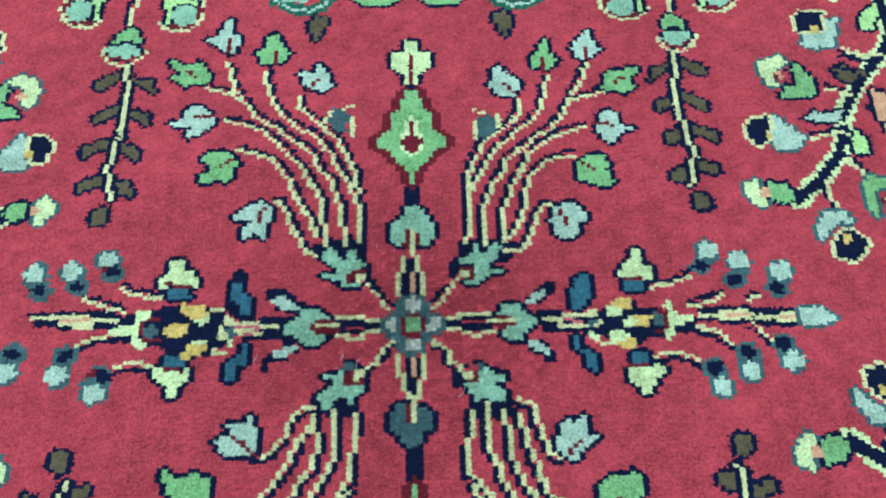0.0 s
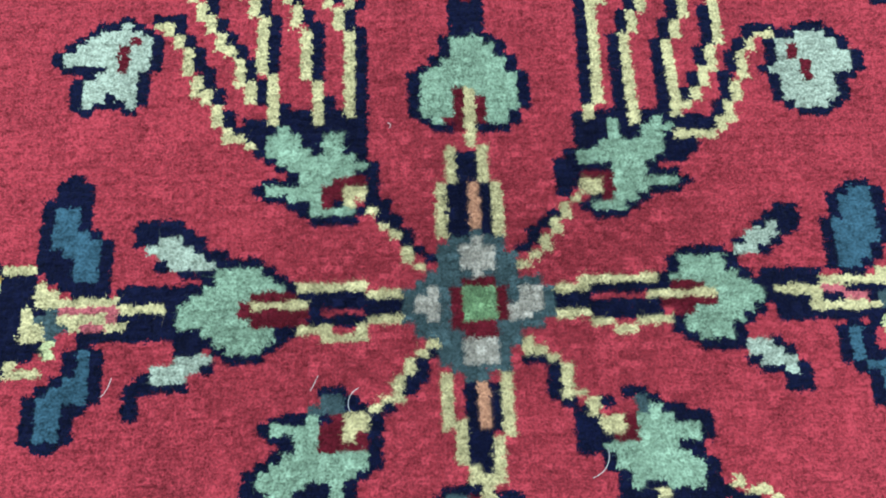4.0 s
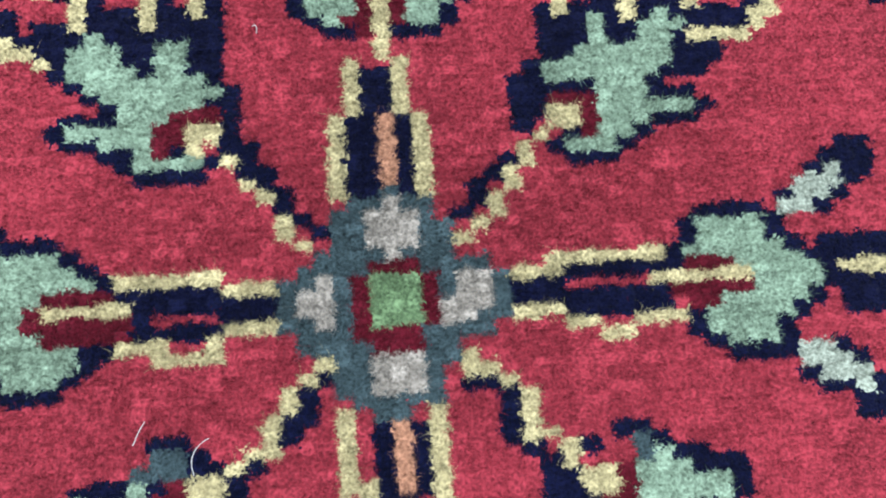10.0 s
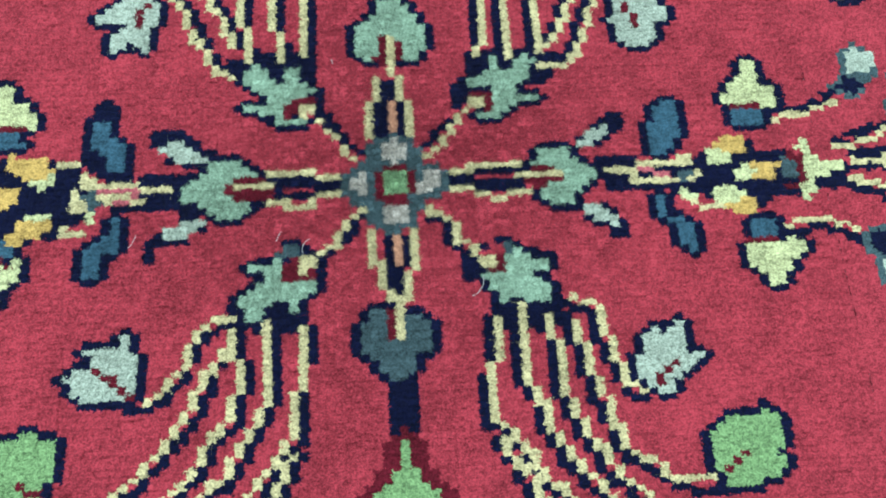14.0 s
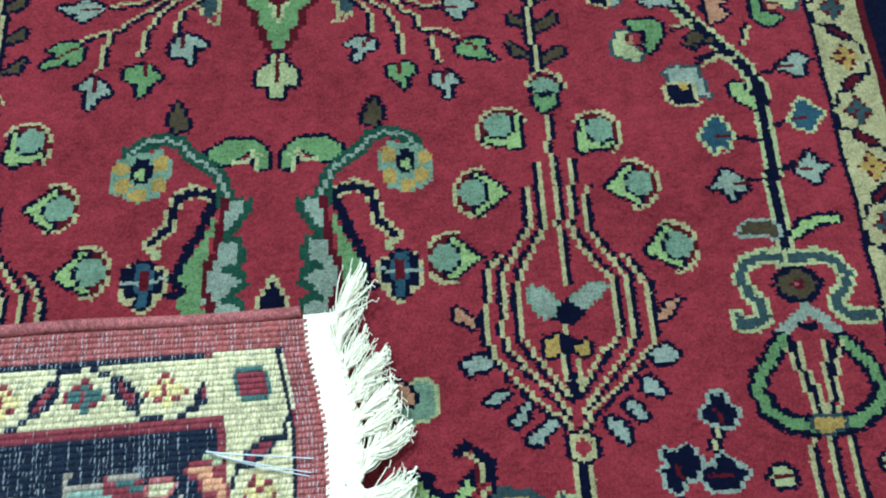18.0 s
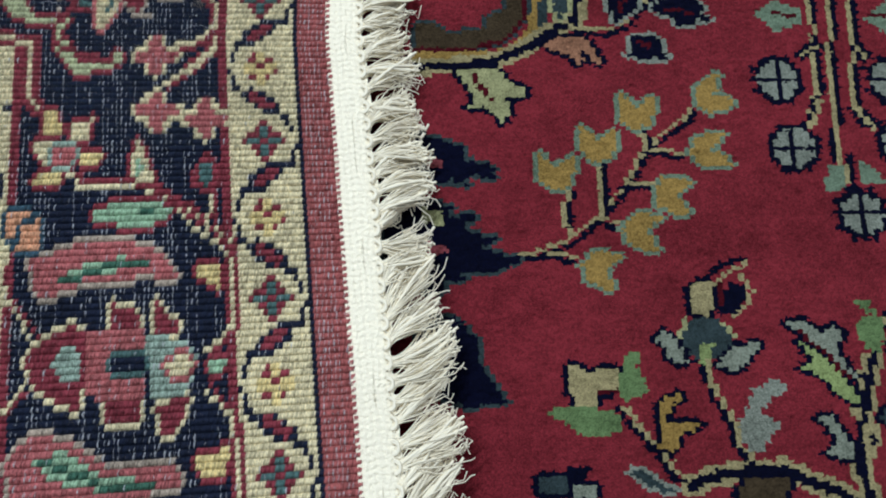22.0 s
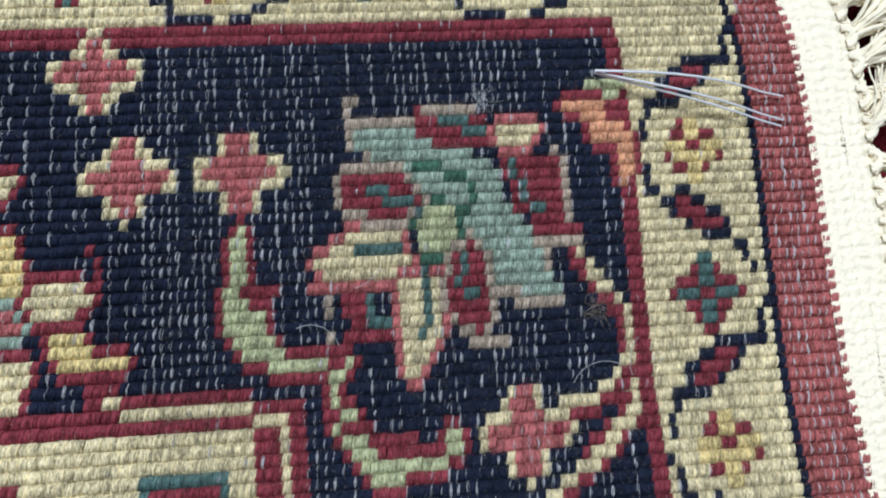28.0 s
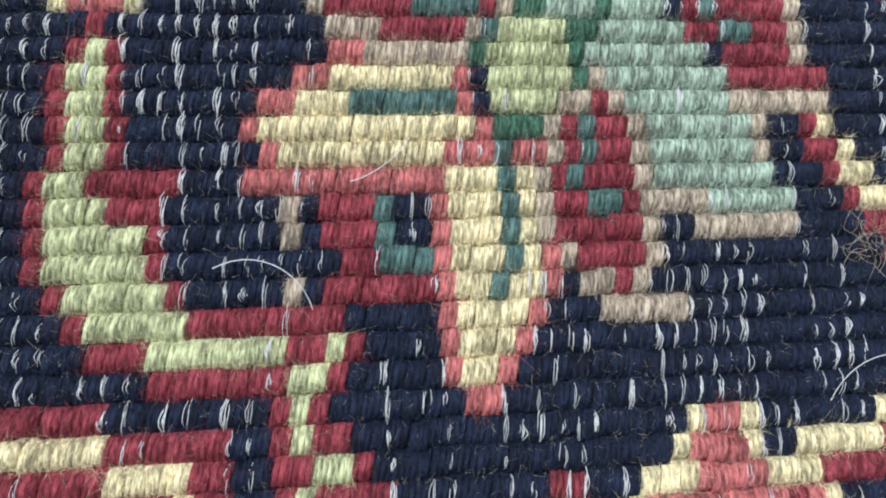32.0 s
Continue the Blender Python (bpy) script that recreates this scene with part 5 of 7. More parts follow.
    bead("W", ".", -65.7, -8.3, 2.1, 1.7)
    bead("N", ".", -64.7, -4.7, 1.7, 1.2)
    # east arm
    blot("N", ".", (24.2, 0.4, 28.7, 1.1, 32.3, 0.9, 36.9, 1.6, 37.8, 3.1, 42.2, 2.9, 42.7, 1.4, 45.8, 2.1, 48.3, -.3, 52.8, 0.3, 53.4, -3.5, 49.1, -3.3, 44, -3.9, 41.6, -5.3, 37.3, -5.2, 34.7, -2.9, 28.2, -2.7, 23.9, -2.2))
    blot("P", "N", (39.5, 8, 40.3, 10.7, 41.9, 11.3, 42.8, 13.7, 44.5, 13.6, 44.6, 10.4, 46.6, 9.6, 45.9, 7.6, 44.2, 7.3))
    blot("U", "N", (40.5, 7.3, 44.1, 7, 43.9, 5.3, 40.3, 5.6))
    cord("D", ".", 1.1, (40.8, 7.7, 44, 7.4))
    blot("P", "N", (39.3, -11.4, 39.7, -9.5, 42.8, -9.7, 45.1, -8.9, 46.2, -10.6, 44.1, -11.7, 43.2, -14.1, 41.6, -14, 40.2, -12.3))
    blot("U", "N", (40.8, -6.7, 43.4, -6.9, 43.5, -8.8, 40.5, -8.6))
    cord("D", ".", 1.1, (40.1, -9.2, 42.8, -9.4))
    blot("Y", ".", (37.5, 3.1, 38.7, 3.8, 41.7, 4.1, 41.8, 2.6, 40.6, 1.8, 37.6, 1.5))
    blot("P", ".", (36.2, 1.8, 37, 2.6, 39.4, 1.5, 38.9, 0.4, 36.3, 0.4))
    blot("Y", ".", (41.8, 0.3, 43.3, 0.8, 44.7, 0.2, 44.6, -1.3, 43.6, -2.1, 41.4, -2, 41.2, -.9))
    blot("P", ".", (39.4, -1.6, 40, 0.3, 41.5, 0.7, 42, -.9, 41.4, -2))
    blot("Y", ".", (36.8, -3.9, 38.3, -3.4, 40.4, -3.8, 41.7, -4.6, 41.8, -5.9, 39.3, -6, 37.4, -4.6))
    blot("P", ".", (36.2, -3, 38.1, -2.3, 40.1, -3.1, 39.6, -4.2, 36.7, -4.5))
    cord("C", ".", 1.1, (34.5, -4.5, 36.6, -4.7))
    blot("C", ".", (32.7, 2.1, 34.3, 1.7, 34.2, 0.4, 32.3, 0.4))
    blot("P", ".", (32.5, -2.1, 34.1, -2.4, 34.4, -3.9, 32.8, -3.8))
    blot("C", ".", (34.4, 0.7, 35.4, -.7, 34.1, -2))
    bead("T", ".", 33.2, -.7, 1.1, 1.4)
    blot("C", ".", (28.3, 0.8, 31.6, 0.7, 31.9, -2.1, 27.9, -2))
    blot("K", ".", (28.5, -.2, 31.4, -.1, 31.2, -1.3, 28.5, -1.2))
    cord("C", ".", 1.1, (24.8, -.7, 28.1, -1))
    blot("U", "N", (29.7, 3.3, 30.5, 6.5, 31.9, 8.8, 33.7, 8.4, 33.8, 5.2, 33, 3.2, 31, 1.8, 29.8, 1.4))
    blot("U", "N", (29.7, -2.8, 31, -3.9, 31.1, -5.8, 32.9, -5.8, 33.7, -7.3, 33.5, -10.2, 32.8, -10.9, 32.2, -9.4, 31.6, -7.2, 29.7, -5))
    bead("T", ".", 46, -.6, 1.3, 1.6)
    blot("P", ".", (47.3, 2.4, 48.6, 3.5, 49, 1.6, 49.9, 0.4, 52.4, 0.3, 53, -.5, 51.4, -1.2, 49.4, -1.9, 48.2, -4.4, 46.7, -4.8, 46.8, -3.3, 48.3, -1.8, 48.3, -.3, 47.8, 1.2))
    cord("D", ".", 1.2, (46.4, 1.3, 47.7, -.1, 47.3, -2.2, 45.6, -2.9))
    stem("C", "N", 1, (45.3, 5.9, 49.8, 6.4, 53.2, 8))
    stem("C", "N", -1, (44.8, -7.4, 48.7, -7, 52.6, -8.7))
    stem("C", "N", 1, (52.4, 1.8, 56, 2.8, 59, 3.9))
    stem("C", "N", -1, (52.9, -2.2, 56.1, -3.1, 59, -5.4))
    stem("C", "N", -1, (63.5, -2.3, 66.4, -4.6))
    stem("C", "N", 1, (63.7, 2.7, 65.5, 3.6))
    blot("N", ".", (53.5, 1.8, 72.7, 1, 71.9, -2.7, 53.1, -1))
    cord("C", ".", 1.1, (53.8, -.1, 58.3, -.2))
    blot("C", ".", (58, 1.1, 63.5, 0.7, 63.1, -1.4, 57.6, -1))
    blot("O", ".", (58.3, 0.4, 63.2, 0.1, 63, -.7, 58.1, -.4))
    cord("C", ".", 1.1, (63.3, -.3, 68.4, -.8))
    blot("C", ".", (68.6, 0.6, 73.1, 0.3, 72.6, -1.9, 68.2, -1.6))
    blot("O", ".", (69, -.2, 72.2, -.4, 72, -1.4, 68.8, -1.1))
    blot("W", "T", (72.9, 1, 77.2, 0.7, 79.6, -1.1, 76.4, -2.6, 72.2, -2.3))
    bead("T", ".", 55.5, 9.8, 2.4, 1.6)
    bead("T", ".", 57, 12.7, 2.8, 2.7)
    bead("W", ".", 57.3, 13, 2, 1.8)
    bead("N", ".", 55.6, 9.9, 1.6, 1.1)
    bead("T", ".", 61.7, 7.1, 2.4, 2)
    bead("T", ".", 63.1, 10.5, 2.6, 2.8)
    bead("W", ".", 63.2, 10.9, 2.1, 1.9)
    bead("N", ".", 61.6, 7.1, 1.6, 1.3)
    bead("T", ".", 69.6, 5.2, 2.4, 2.1)
    bead("T", ".", 70.8, 8.4, 2.7, 2.7)
    bead("W", ".", 70.9, 8.7, 2.1, 1.9)
    bead("N", ".", 69.5, 5.2, 1.8, 1.2)
    bead("T", ".", 55, -10, 2.2, 2.3)
    bead("T", ".", 56, -13.4, 2.4, 2.7)
    bead("W", ".", 56.1, -13.4, 1.7, 1.6)
    bead("N", ".", 55, -9.9, 1.4, 1.5)
    bead("T", ".", 61.5, -7.6, 2.4, 2.5)
    bead("T", ".", 61.9, -10.7, 2.5, 2.6)
    bead("W", ".", 61.9, -10.6, 1.7, 1.6)
    bead("N", ".", 61.4, -7.3, 1.6, 1.2)
    bead("T", ".", 68.7, -5.9, 2.4, 2.4)
    bead("T", ".", 69.7, -8.9, 2.6, 2.5)
    bead("W", ".", 69.6, -9, 2, 1.6)
    bead("N", ".", 68.6, -5.7, 1.5, 1.4)
    bead("T", ".", -71.6, 8, 2.4, 2.2)
    bead("T", ".", -73, 11.4, 2.8, 2.9)
    bead("W", ".", -73.3, 11.7, 2, 1.9)
    bead("N", ".", -71.8, 8.2, 1.5, 1.2)
    bead("T", ".", -74.6, -4.2, 3, 2.3)
    bead("T", ".", -75.2, -7.6, 3.1, 2.6)
    bead("W", ".", -75.2, -7.6, 2.1, 1.7)
    bead("N", ".", -74.7, -4, 1.7, 1.1)
    # flower curls
    # nw
    blot("N", ".", (-9.6, 12.2, -8.1, 12.1, -7.8, 8.5, -8.3, 7.3, -9.2, 8.4))
    blot("M", "N", (-17.6, 13.6, -17.4, 15.3, -15.9, 15.6, -14.9, 15, -14.4, 13.8, -13, 13.1, -12.4, 13.4, -12.6, 14.4, -12.1, 15.6, -11.5, 15.4, -11.3, 14, -11, 13, -10.4, 12.9, -9.2, 12.2, -9.2, 11.5, -10.3, 11.1, -12.1, 10.9, -12.4, 9.1, -11.8, 7.9, -10.6, 8.2, -10.1, 7.8, -11.8, 7.1, -13.6, 7.5, -14.5, 9, -16.9, 9.3, -17.4, 9.8, -14.8, 10, -15.1, 11.2, -16.4, 12.6))
    blot("D", ".", (-12.7, 8.4, -12.5, 10.2, -11.8, 11, -9.1, 11, -9.1, 10.1, -10.9, 10.2, -11.3, 9, -11.5, 7.9, -12.2, 7.9))
    blot("C", ".", (-11.3, 8.4, -10.9, 9.8, -9.1, 10.1, -9, 8.7, -10.6, 8.1))
    # ne
    blot("N", ".", (7.6, 12.4, 8.9, 12.7, 8.4, 7.6, 7.4, 9.2))
    blot("M", "N", (8.6, 11.7, 9, 12.7, 10.4, 13, 11.4, 13.4, 11.6, 15.7, 12.6, 15.5, 12.6, 13.7, 14, 13.5, 14.9, 15.2, 16.1, 15.7, 17.2, 15.3, 16.9, 12.6, 15.4, 11.7, 14.8, 10.5, 17.2, 10.4, 17.1, 9.5, 14.8, 9.5, 14, 8.2, 12.6, 7.3, 10.1, 7.6, 9.6, 8.4, 10.9, 8.3, 12, 8.6, 12.1, 10.8, 11.5, 11.3, 8.9, 11.3))
    blot("D", ".", (8.7, 11.1, 11.8, 11.2, 12.4, 10.4, 12.1, 8.3, 11.2, 8.4, 11.2, 9.8, 8.8, 10.2))
    blot("C", ".", (8.7, 9, 9, 10.3, 11, 10.2, 11.1, 8.8, 9.9, 8.2))
    # sw
    blot("N", ".", (-13.8, -7.3, -11.7, -6.8, -9.6, -8, -8.4, -9.7, -7.9, -12.6, -9.7, -13.3, -9.2, -10.1))
    blot("M", "N", (-13.8, -9, -12.4, -8.7, -12.1, -11.4, -8.8, -11.6, -8.6, -12.6, -10.1, -13.1, -10.5, -13.7, -11.3, -14.8, -12.1, -14.4, -12.5, -13.6, -14.2, -13.9, -14.9, -15.8, -17, -15.3, -17.2, -13.3, -15.8, -12.2, -15, -11, -14.4, -10.2, -16.3, -10.3, -16.9, -9.7, -14.2, -9.6))
    blot("T", ".", (-13.4, -8.4, -13, -7.6, -10.5, -7.5, -10.5, -8.7, -12.4, -8.9))
    blot("D", ".", (-12.4, -9.3, -10.9, -8.7, -11.1, -10, -8.7, -10.7, -9, -11.7, -12.4, -11.2))
    blot("C", ".", (-11, -9.2, -9.4, -8.8, -8.7, -10.1, -10.5, -10.8, -11.1, -10.2))
    # se
    blot("N", ".", (10.5, -7.7, 13.2, -7, 13.1, -7.9, 15.2, -8.9, 17.8, -9.8, 17.5, -11.1, 15.3, -11.4))
    blot("N", ".", (7.6, -8.5, 9.1, -8.5, 9.5, -11.9, 8.3, -12.7, 7.3, -11.8))
    blot("M", "N", (11.8, -9.5, 13, -8.7, 14.2, -9.7, 16.7, -10.6, 16.2, -11.2, 14.2, -11.3, 14.8, -12.2, 16.8, -13.8, 16.4, -15.2, 14.4, -15.5, 13.4, -14.6, 12.9, -13.8, 11.9, -15.3, 10.9, -14.7, 10.4, -13.2, 9.2, -11.9, 11.4, -11.8, 12.4, -10.8))
    blot("T", ".", (11.1, -8.6, 12.2, -7.9, 13.3, -8.2, 13.2, -9.2, 12.1, -9.3))
    blot("D", ".", (10.4, -9.1, 12.1, -9.3, 12.3, -11.5, 10.1, -11.9, 9.5, -11.2, 11.1, -10.8))
    blot("C", ".", (9.1, -9.9, 10.8, -9.3, 11.2, -10.3, 9.8, -11, 8.9, -10.7))
    # diagonal stalks
    cord("N", ".", 1.4, (-8.6, 9.2, -7.8, 7.5, -6.8, 6.7, -5.6, 5.5, -5.2, 4.2, -4, 3.5, -3.1, 3.2))
    cord("C", ".", 1.2, (-8.8, 7.6, -8.7, 7.6))
    cord("C", ".", 1.2, (-8, 6.5, -7.3, 6.1, -6.5, 5.3))
    cord("C", ".", 1.2, (-6, 4, -4.8, 3.1, -4.1, 2.3, -2.8, 2.2))
    cord("N", ".", 1.4, (8, 8, 6.3, 7.1, 5, 5.7, 3.7, 3.9, 3.1, 3.4))
    cord("C", ".", 1.2, (8.3, 8.1, 7.5, 6.9, 6.4, 5.8, 6, 4.9, 5.3, 3.9, 4.5, 3.4, 3.2, 2.3))
    cord("N", ".", 1.4, (-3.1, -4, -4.3, -4.8, -5.2, -6.1, -5.8, -7, -6.7, -8, -8.1, -9, -8.9, -9.5))
    cord("C", ".", 1.2, (-3.2, -3.2, -4.4, -3.9, -5.5, -4.7, -6.4, -6, -6.6, -7, -7.5, -7.8, -8.1, -8.3, -9, -8.6))
    cord("N", ".", 1.4, (3.4, -4.3, 4.5, -4.9, 5.3, -5.5, 5.4, -6.8, 6.2, -8.1, 7, -8.6, 8.4, -9.1, 9.4, -8.7))
    cord("C", ".", 1.2, (3.4, -3.4, 4.2, -4.1, 5.6, -4.8, 6.3, -5.7, 6.4, -7, 7.1, -7.8, 8.2, -8.2, 8.8, -8.8))
    # north and south arms
    blot("N", ".", (-1.2, 13.2, 0.6, 13.1, 0.6, 10.2, 1.7, 9.8, 1.7, 5.4, 0.3, 5.3, -2.3, 5.6, -2.4, 9.9, -1.1, 10.3))
    cord("O", ".", 1.2, (-.3, 9.9, -.4, 8.1, -.2, 5.6))
    cord("C", ".", 1.2, (-1.6, 13.2, -1.9, 10.7, -2.6, 9.7, -2.9, 8.2, -2.8, 6.2, -2.1, 4.7))
    cord("C", ".", 1.2, (1.2, 13.1, 1.2, 10.4, 1.9, 9.5, 2.1, 7.9, 2.3, 6.3, 2.1, 5))
    blot("N", ".", (-1.6, -6.3, 1.9, -6.4, 1.4, -10.2, 0.5, -10.6, 0.2, -13.7, -1.1, -13.6, -1.1, -10.3, -1.9, -9.9))
    blot("O", ".", (-.5, -6.8, 0.4, -6.7, 0.6, -8.1, 0.3, -10.3, -.5, -9.9))
    cord("C", ".", 1.2, (-2.8, -6, -2.5, -9.6, -1.6, -10.7, -1.6, -12.9, -.7, -13.8))
    cord("C", ".", 1.2, (2.3, -6, 1.9, -10.3, 1.2, -11.1, 0.9, -13.7, 0, -14.3))
    # east and west arms
    blot("N", ".", (-14.6, 1.3, -10, 1, -8.8, 0.3, -5.8, 0.1, -5.9, -1.2, -8.5, -1.2, -9.4, -1.9, -14.9, -1.5, -14.6, -.6))
    cord("R", ".", 1.2, (-12.8, -.5, -9.1, -.6))
    cord("C", ".", 1.2, (-14.8, 1.6, -12, 1.3, -9.8, 1.4, -9, 0.7, -5.8, 0.5))
    cord("C", ".", 1.2, (-15, -2.2, -12, -2.5, -9.2, -2.5, -8.9, -1.6, -7.7, -1.3, -5.9, -1.3))
    blot("N", ".", (6.1, 0.4, 8.9, 0.3, 9.4, 1.4, 15.4, 1.1, 15.1, -2.2, 9.2, -1.7, 8.9, -1.2, 6, -.9))
    cord("R", ".", 1.2, (9.1, -.2, 13.2, -.3))
    cord("C", ".", 1.2, (5.9, 0.6, 8.7, 0.7, 9, 1.7, 12, 1.7, 15.4, 1.5))
    cord("C", ".", 1.2, (6, -1.2, 8.8, -1.5, 9.1, -2.1, 11.8, -2.5, 15.1, -2.4))
    blot("N", ".", (-28.3, 6.4, -27.8, 7.7, -26.5, 7.4, -23.5, 6.9, -22.4, 5, -20.1, 3.9, -16.1, 2.2, -23.9, 2.3, -26.2, 3.8))
    blot("N", ".", (-28, -8.8, -26.9, -8.8, -26.6, -6.9, -23.2, -6.7, -22.9, -5.6, -21, -4.4, -23.7, -2.6, -24.2, -4.1, -27.4, -5.2))
    blot("N", ".", (-29.2, 1.4, -23.9, 1.4, -20.1, 3.5, -20.2, -3.6, -23.6, -2.8, -29, -1.7))
    blot("W", ".", (-26.9, 5.1, -26.1, 5.7, -24.5, 5.8, -22.8, 4.6, -21.7, 3.5, -24, 3.1, -26, 4.2))
    blot("W", ".", (-26.7, -5.8, -25.4, -4.6, -23.8, -4.1, -21.3, -4, -22.3, -5.3, -24.3, -6.3))
    blot("M", "N", (-21, 3.3, -18.3, 3.4, -16.6, 2.2, -15.6, 0.8, -14.8, -.4, -15.2, -1.7, -16.3, -2, -16.7, -3, -17.7, -3.8, -20.2, -3.7, -21.4, -2.3, -23.7, -1.6, -24.4, 0, -23, 0.7, -21.3, 2.2))
    blot("D", ".", (-19.3, -.6, -18.7, 0.8, -15.2, 0.8, -13.8, 0.1, -14, -1.5, -18.4, -1.6))
    cord("C", ".", 1.4, (-18.1, -.3, -16.1, 0, -13.8, -.3))
    cord("C", ".", 1.2, (-33.2, 1, -29, 0.8))
    cord("K", ".", 1.3, (-33.1, 0.1, -28.9, -.1))
    cord("C", ".", 1.2, (-33, -.9, -28.9, -1.1))
    cord("C", ".", 1.2, (-28.9, -.1, -25.6, -.3))
    blot("N", ".", (21.3, 3.7, 23.1, 5.9, 26, 7.5, 27.1, 7.3, 26.8, 5.3, 25.6, 4.7, 23.2, 2.8))
    blot("N", ".", (20.4, -3.7, 23, -3.6, 25.4, -5.3, 26.2, -8.2, 25, -8.2, 24.3, -7.1, 21.7, -6.2))
    blot("N", ".", (22.9, 1.8, 28.9, 1.3, 33.5, 0.9, 33, -1.7, 28.4, -1.5, 22.6, -.5))
    blot("W", ".", (21.4, 3.7, 23, 5.2, 24.7, 5.8, 25.9, 5.4, 24.8, 4.3, 23, 3.5, 21.2, 3))
    blot("W", ".", (21, -3.9, 22.7, -4, 23.9, -4.3, 24.7, -5.2, 25.1, -6.5, 23.3, -5.9, 21.6, -5.1))
    blot("M", "N", (15.9, 1.8, 17.2, 2.9, 18.8, 3.3, 20.7, 2.9, 20.9, 1.5, 22.5, 0.7, 24, -.3, 22.5, -1.4, 21.2, -1.7, 20.5, -3.1, 19.6, -3.8, 18.4, -3.7, 16.7, -2.8, 16.4, -1.8, 16, -1, 15.5, -.4))
    blot("D", ".", (15, 0.4, 15.8, 1, 18.4, 0.7, 19.8, -.2, 19.6, -1, 18.1, -1.2, 17.7, -1.9, 16.2, -1.9, 14.8, -1))
    cord("C", ".", 1.4, (14.5, -.3, 16.1, -.3, 18.7, -.3))
    cord("C", ".", 1.2, (24.9, -.2, 28, -.4))
    cord("C", ".", 1.2, (28.2, 0.7, 33, 0.4))
    cord("K", ".", 1.3, (28.4, -.2, 31.4, -.5))
    cord("C", ".", 1.2, (27.9, -1.3, 32.6, -1.4))
    # cups
    blot("M", "N", (-4.1, 16.9, -4.4, 20.3, -1.8, 21.9, -1.2, 24.1, 1.7, 24, 3.5, 21.2, 4.3, 20, 3.9, 16.9, 2.4, 15.6, -2.5, 15.8))
    blot("D", ".", (-2, 16, -1.4, 18.9, -.4, 19.8, 0.4, 18.8, 1.2, 18.3, 1.2, 15.6, -.1, 14.8, -1.5, 15.1))
    cord("C", ".", 1.4, (-.4, 18.6, -.3, 14.1))
    blot("T", "N", (-4.5, -17.2, -2.5, -14.8, 2.8, -16.1, 3.8, -18.2, 3.2, -19.7, 1.6, -20.1, 1.2, -21.5, -.1, -22.7, -1.4, -22.6, -2.5, -20.9, -4.3, -19.5))
    blot("D", ".", (-1.7, -15.4, -1.4, -18.4, 0.2, -18.5, 0.8, -15))
    cord("C", ".", 1.4, (-.1, -14.1, -.4, -18))
    # flower at the centre
    blot("T", ".", (-2.8, 4.6, -1.5, 5.4, 0, 5.7, 1.5, 5.3, 2.5, 4.3, 3.2, 3.1, 3.6, 2, 5.2, 1.6, 5.9, 0.5, 5.9, -1, 5.4, -2.2, 4, -2.7, 3.2, -2.9, 2.9, -3.8, 2.6, -5.2, 1.7, -6.1, 0.5, -6.4, -1.2, -6.3, -2.5, -5.7, -3.1, -4.8, -3.1, -3.1, -4.8, -2.9, -5.7, -2.1, -5.9, -.3, -5.7, 1.2, -4.7, 2, -3.5, 2.3, -3.1, 3.2))
    blot("H", ".", (-1.7, 4.5, 0, 4.9, 1.6, 4, 1.6, 2.4, 0.1, 2, -1.7, 2.3))
    blot("H", ".", (3, 1, 4.7, 1, 5, -.4, 4.6, -1.5, 3.3, -2.1, 2.7, -1.4))
    blot("H", ".", (-1.3, -2.9, 1.5, -3.1, 1.5, -5.1, -1.4, -5.1))
    blot("H", ".", (-4.7, 0.8, -2.9, 1, -2.9, -1.7, -4.6, -1.6, -4.9, -.4))
    blot("D", ".", (-1.7, 2.1, 1.5, 2, 1.6, 1, 2.8, 0.9, 2.6, -1.4, 1.6, -1.9, 1.2, -3, -1.9, -2.8, -2, -1.9, -2.8, -1.8, -2.7, 0.7, -1.9, 0.7))
    blot("Q", ".", (-1.7, 1.3, 1.6, 1.1, 1.5, -1.8, -1.9, -1.8))


face = page = Chart(0, HALF_U, 0, HALF_V, ACROSS_W, ALONG, "R", 0.0)
draw_face()
other = page = Chart(0, HALF_U, 0, HALF_V, ACROSS_W, ALONG, "R", 0.0, 5.0)
draw_face()

# chart of the folded corner's back: a runs from the fringe, b from the side cord
reverse = page = Chart(-6, 90, -7, 150, ALONG, RIDGE, "N")
blot("R", ".", (-6, -7, 0, -7, 0, 150, -6, 150))
blot("R", ".", (-6, -7, 90, -7, 90, 0, -6, 0))
blot("K", ".", (57, 59, 90, 59, 90, 150, 57, 150))
guard(lambda p, q: (q - 2, p + 0.3), 100, -4.9, "N", 20)
guard(lambda p, q: (p + 0.3, q - 2), 160, 0.1, "N", 26)
blot("C", ".", (11.0, 0.6, 13.4, 0.6, 13.4, 11.2, 11.0, 11.2))
guard(lambda p, q: (56.6 - p, q + 47), 110, 23.0, "N")
guard(lambda p, q: (q + 45, 58.2 - p), 60, 20.6, "N")
blot("C", ".", (45.4, 47.4, 56, 47.4, 56, 58, 45.4, 58))
cord("D", ".", 1.6, (44.6, 150, 44.6, 46.6, 90, 46.6))
blot("C", ".", (1, 1, 11, 1, 11, 11, 1, 11))
blot("D", "T", (3, 3.4, 8, 3.4, 8, 8.4, 3, 8.4))
blot("R", ".", (-6, -7, -0.9, -7, -0.9, 150, -6, 150))
blot("R", ".", (-6, -7, 90, -7, 90, -0.9, -6, -0.9))
